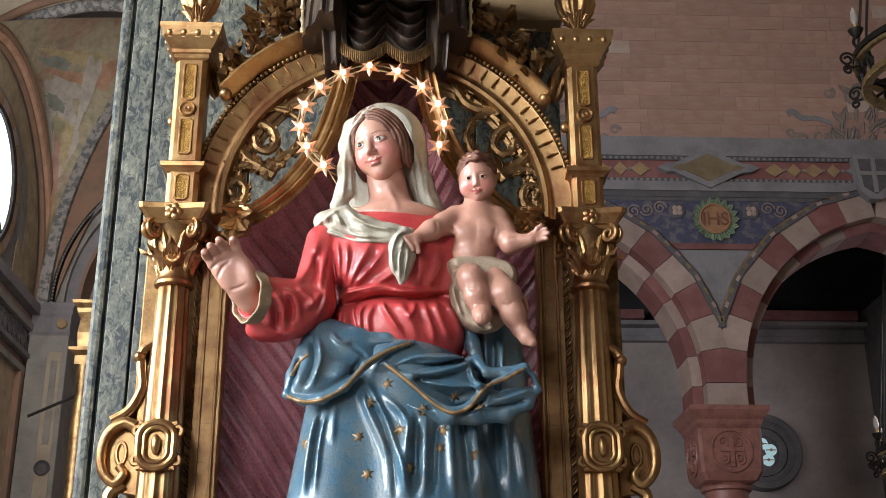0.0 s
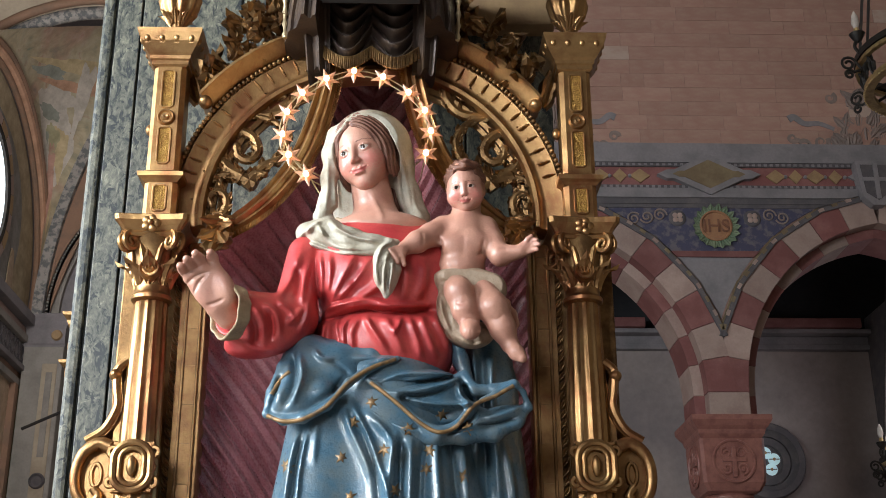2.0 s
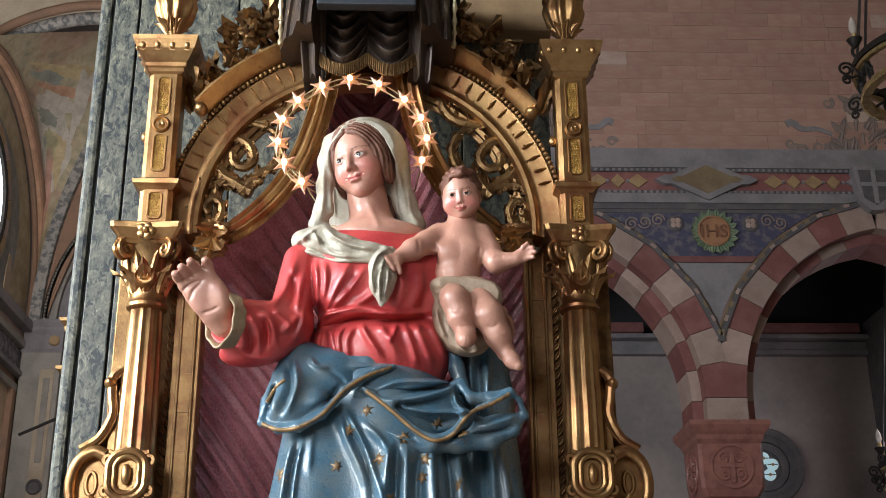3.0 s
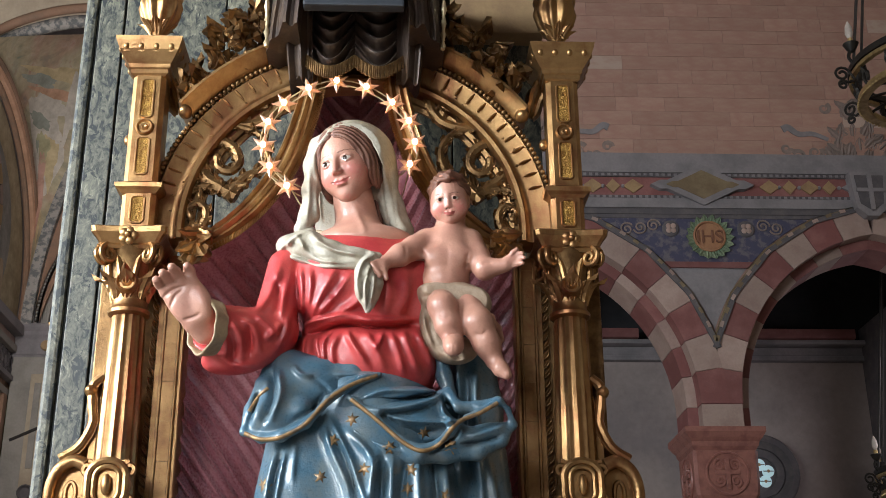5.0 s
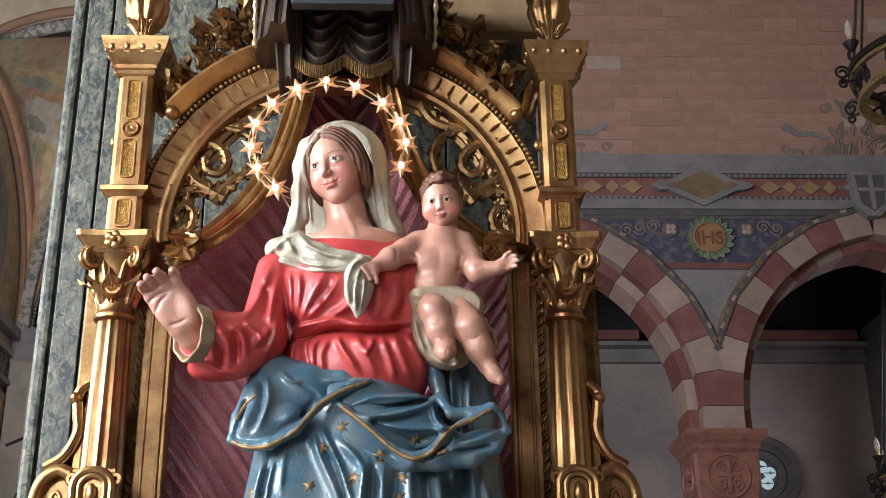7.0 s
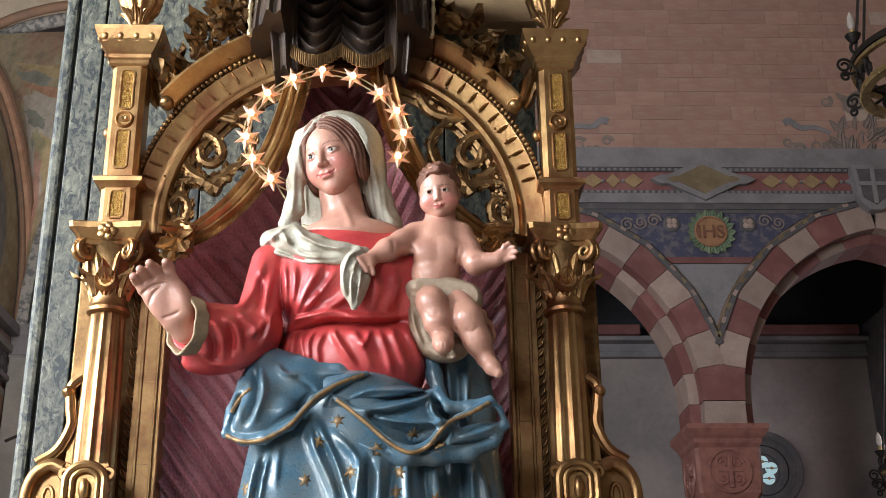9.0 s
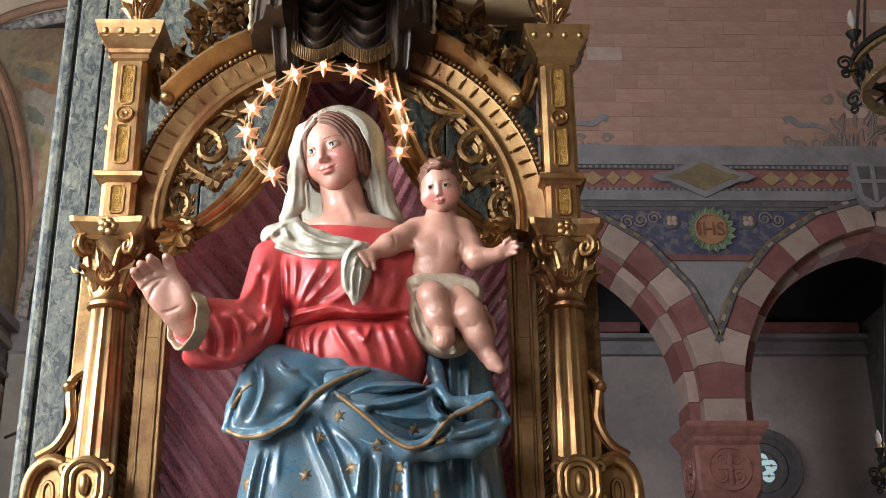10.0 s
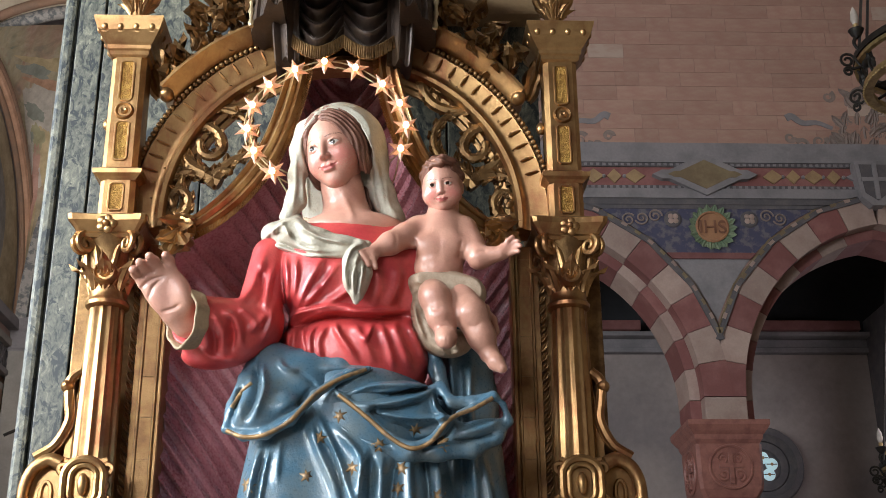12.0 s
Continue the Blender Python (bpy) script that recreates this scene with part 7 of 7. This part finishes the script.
# ---- halo of lit stars ----
halo = thing("star_halo", "brass wire halo with twelve lit glass stars behind the statue's head", "halo")
STARS = [(-0.086, 3.440, 3.548), (-0.170, 3.438, 3.519), (-0.242, 3.436, 3.467), (-0.286, 3.430, 3.398), (-0.297, 3.428, 3.322), (-0.275, 3.424, 3.251), (-0.221, 3.420, 3.186), (0.004, 3.440, 3.528), (0.083, 3.440, 3.475), (0.133, 3.438, 3.412), (0.151, 3.436, 3.341), (0.136, 3.434, 3.266)]
loop = [STARS[i] for i in (6, 5, 4, 3, 2, 1, 0, 7, 8, 9, 10, 11)]
run = spline([Vector(p) + Vector((0, 0.012, 0)) for p in loop], 8)
mid = sum((Vector(p) for p in loop), Vector()) / 12
for k, out in enumerate((0.012, -0.006)):
    part("halo_wire", tube(B(), [p + (p - mid).normalized() * out for p in run], 0.0024, 6), WIRE, halo, "", True)
for a, b in (((-0.219, 3.430, 3.198), (-0.142, 3.500, 3.109)), ((-0.270, 3.430, 3.225), (-0.130, 3.580, 3.199)), ((0.133, 3.440, 3.252), (0.106, 3.580, 3.205)), ((0.145, 3.440, 3.271), (0.040, 3.600, 3.270)), ((-0.288, 3.430, 3.261), (-0.132, 3.600, 3.240))):
    q = Vector(a).lerp(Vector(b), 0.5) + Vector((0, 0, -0.012))
    part("stay_wire", tube(B(), spline([a, q, b], 8), 0.0024, 6), WIRE, halo, "", True)
for c in STARS:
    bm = B()
    z0 = bm.verts.new((0, -0.008, 0))
    z1 = bm.verts.new((0, 0.006, 0))
    rim = []
    for k in range(12):
        a = math.pi / 2 + math.pi * k / 6
        r = 0.041 if k % 2 == 0 else 0.0175
        rim.append(bm.verts.new((r * math.cos(a), 0, r * math.sin(a))))
    for k in range(12):
        bm.faces.new((rim[k], rim[(k + 1) % 12], z0))
        bm.faces.new((rim[(k + 1) % 12], rim[k], z1))
    d = (Vector(c) - mid)
    bm.transform(Matrix.Translation(c) @ Matrix.Rotation(math.atan2(d.x, d.z) * 0.5, 4, "Y"))
    st = part("star", bm, STAR_GLASS, halo, "faceted amber glass star")
    part("bulb", ball(B(), Vector(c) + Vector((0, -0.018, -0.005)), 0.0088, (1, 1, 1.15), 12, 10), BULB, st, "lit bulb", True)

# ---- hanging chandeliers ----
def chandelier(at, r, h, name_label):
    ch = thing("chandelier", name_label, "chandelier", "hanging chandeliers", at=at)
    lower = part("lower_ring", ring_flat(r, 0.0, 0.055, 0.05), BRASS, ch, "pierced brass lower ring", True)
    studs = B()
    for k in range(96):
        a = 2 * math.pi * k / 96
        ball(studs, ((r + 0.012) * math.cos(a), (r + 0.012) * math.sin(a), -0.022), 0.011, (1, 1, 1), 6, 5)
    tagged(part("stud_edge", studs, BRASS, lower), kind="stuff")
    upper = part("upper_ring", ring_flat(r * 1.09, h, 0.05, 0.05), IRON, ch, "dark iron upper ring", True)
    part("ring_lining", ring_flat(r * 1.085, h - 0.05, 0.03, 0.03), BRASS, upper, "", True)
    for k in range(14):
        a = 2 * math.pi * k / 14 + 0.12
        d = Vector((math.cos(a), math.sin(a), 0))
        p = [d * r + Vector((0, 0, 0.02)), d * r * 1.04 + Vector((0, 0, h * 0.35)), d * r * 1.0 + Vector((0, 0, h * 0.7)), d * r * 1.09 + Vector((0, 0, h))]
        part("scroll_bar", tube(B(), spline(p, 6), 0.014, 6), IRON, ch)
        m = Matrix.Translation(d * r * 1.03 + Vector((0, 0, h * 0.2))) @ Matrix.Rotation(a + math.pi / 2, 4, "Z")
        part("leaf_ornament", leaf(B(), m, h * 0.6, 0.08, 0.2, 3, 0.008), IRON, ch, "", True)
        part("spoke", tube(B(), spline([d * r, d * r * 0.6 + Vector((0, 0, 0.05)), d * 0.05], 6), 0.012, 6), IRON, ch)
    for k in range(7):
        a = 2 * math.pi * k / 7 + math.pi
        d = Vector((math.cos(a), math.sin(a), 0))
        c = d * r * 1.09 + Vector((0, 0, h))
        part("arm", tube(B(), spline([c, c + d * 0.03 + Vector((0, 0, 0.06)), c + Vector((0, 0, 0.13))], 6), 0.014, 6), IRON, ch)
        cup = part("drip_cup", lathe(B(), [(0.015, 0.1), (0.04, 0.13), (0.06, 0.17), (0.05, 0.175), (0.02, 0.16)], c, 14), IRON, ch, "dark leaf-shaped drip cup", True)
        part("candle_sleeve", lathe(B(), [(0.022, 0.16), (0.022, 0.21), (0.018, 0.22)], c, 12), BRASS, cup, "", True)
        part("candle_bulb", lathe(B(), [(0.014, 0.215), (0.032, 0.26), (0.026, 0.32), (0.004, 0.37)], c, 12), EYE_WHITE, cup, "unlit flame bulb", True)
        part("chain", tube(B(), [c, Vector((0, 0, h + 3.5))], 0.012, 5), IRON, ch)
        for q, rr in ((0.06, 0.06), (-0.03, 0.04)):
            e = d * (r * 1.09 + 0.1) + Vector((0, 0, h * 0.35 + q))
            path = [e + d * (rr * (1 - i / 24) * math.cos(2.6 - 0.5 * i)) + Vector((0, 0, rr * (1 - i / 24) * math.sin(2.6 - 0.5 * i))) for i in range(18)]
            part("outer_scroll", tube(B(), [c + Vector((0, 0, -h * 0.6)), *path], 0.011, 6), IRON, ch)
    part("rod", tube(B(), [(0, 0, h + 3.4), (0, 0, 14 - at[2])], 0.014, 6), IRON, ch)
    return ch


def ring_flat(r, z, w, hh):
    """A ring of flat bar about a vertical axis."""
    rows = []
    for i in range(65):
        a = 2 * math.pi * i / 64
        rows.append([(q * math.cos(a), q * math.sin(a), z + v) for q, v in ((r - w, -hh / 2), (r + w * 0.2, -hh / 2), (r + w * 0.2, hh / 2), (r - w, hh / 2))])
    return grid(B(), rows, True)


chandelier((4.134, 8.000, 6.118), 0.55, 0.23, "iron and brass ring chandelier with unlit candle bulbs")
chandelier((5.711, 12.600, 3.992), 0.5, 0.22, "dark iron aisle chandelier with unlit candle bulbs")

# ---- bricks of the nave wall ----
unit = B()
box(unit, (-0.5, -0.5, -0.5), (0.5, 0.5, 0.5), 0.012)
brick_mesh = bpy.data.meshes.new("brick")
unit.to_mesh(brick_mesh)
unit.free()
brick_mesh.materials.append(BRICK)
pale_mesh = brick_mesh.copy()
pale_mesh.materials[0] = BRICK_PALE
rnd = random.Random(3)
z = 7.065
while z < 9.6:
    x = 1.5 - rnd.uniform(0, 0.4)
    while x < 5.6:
        w = rnd.choice((0.24, 0.36, 0.42, 0.5, 0.58))
        ob = new("brick", pale_mesh if rnd.random() < 0.04 else brick_mesh)
        ob.location, ob.scale = (x + w / 2, WALL_Y + 0.026 + rnd.uniform(-0.002, 0.002), z + 0.08), (w - 0.004, 0.06, 0.157)
        ob.parent = nave
        x += w
    z += 0.16
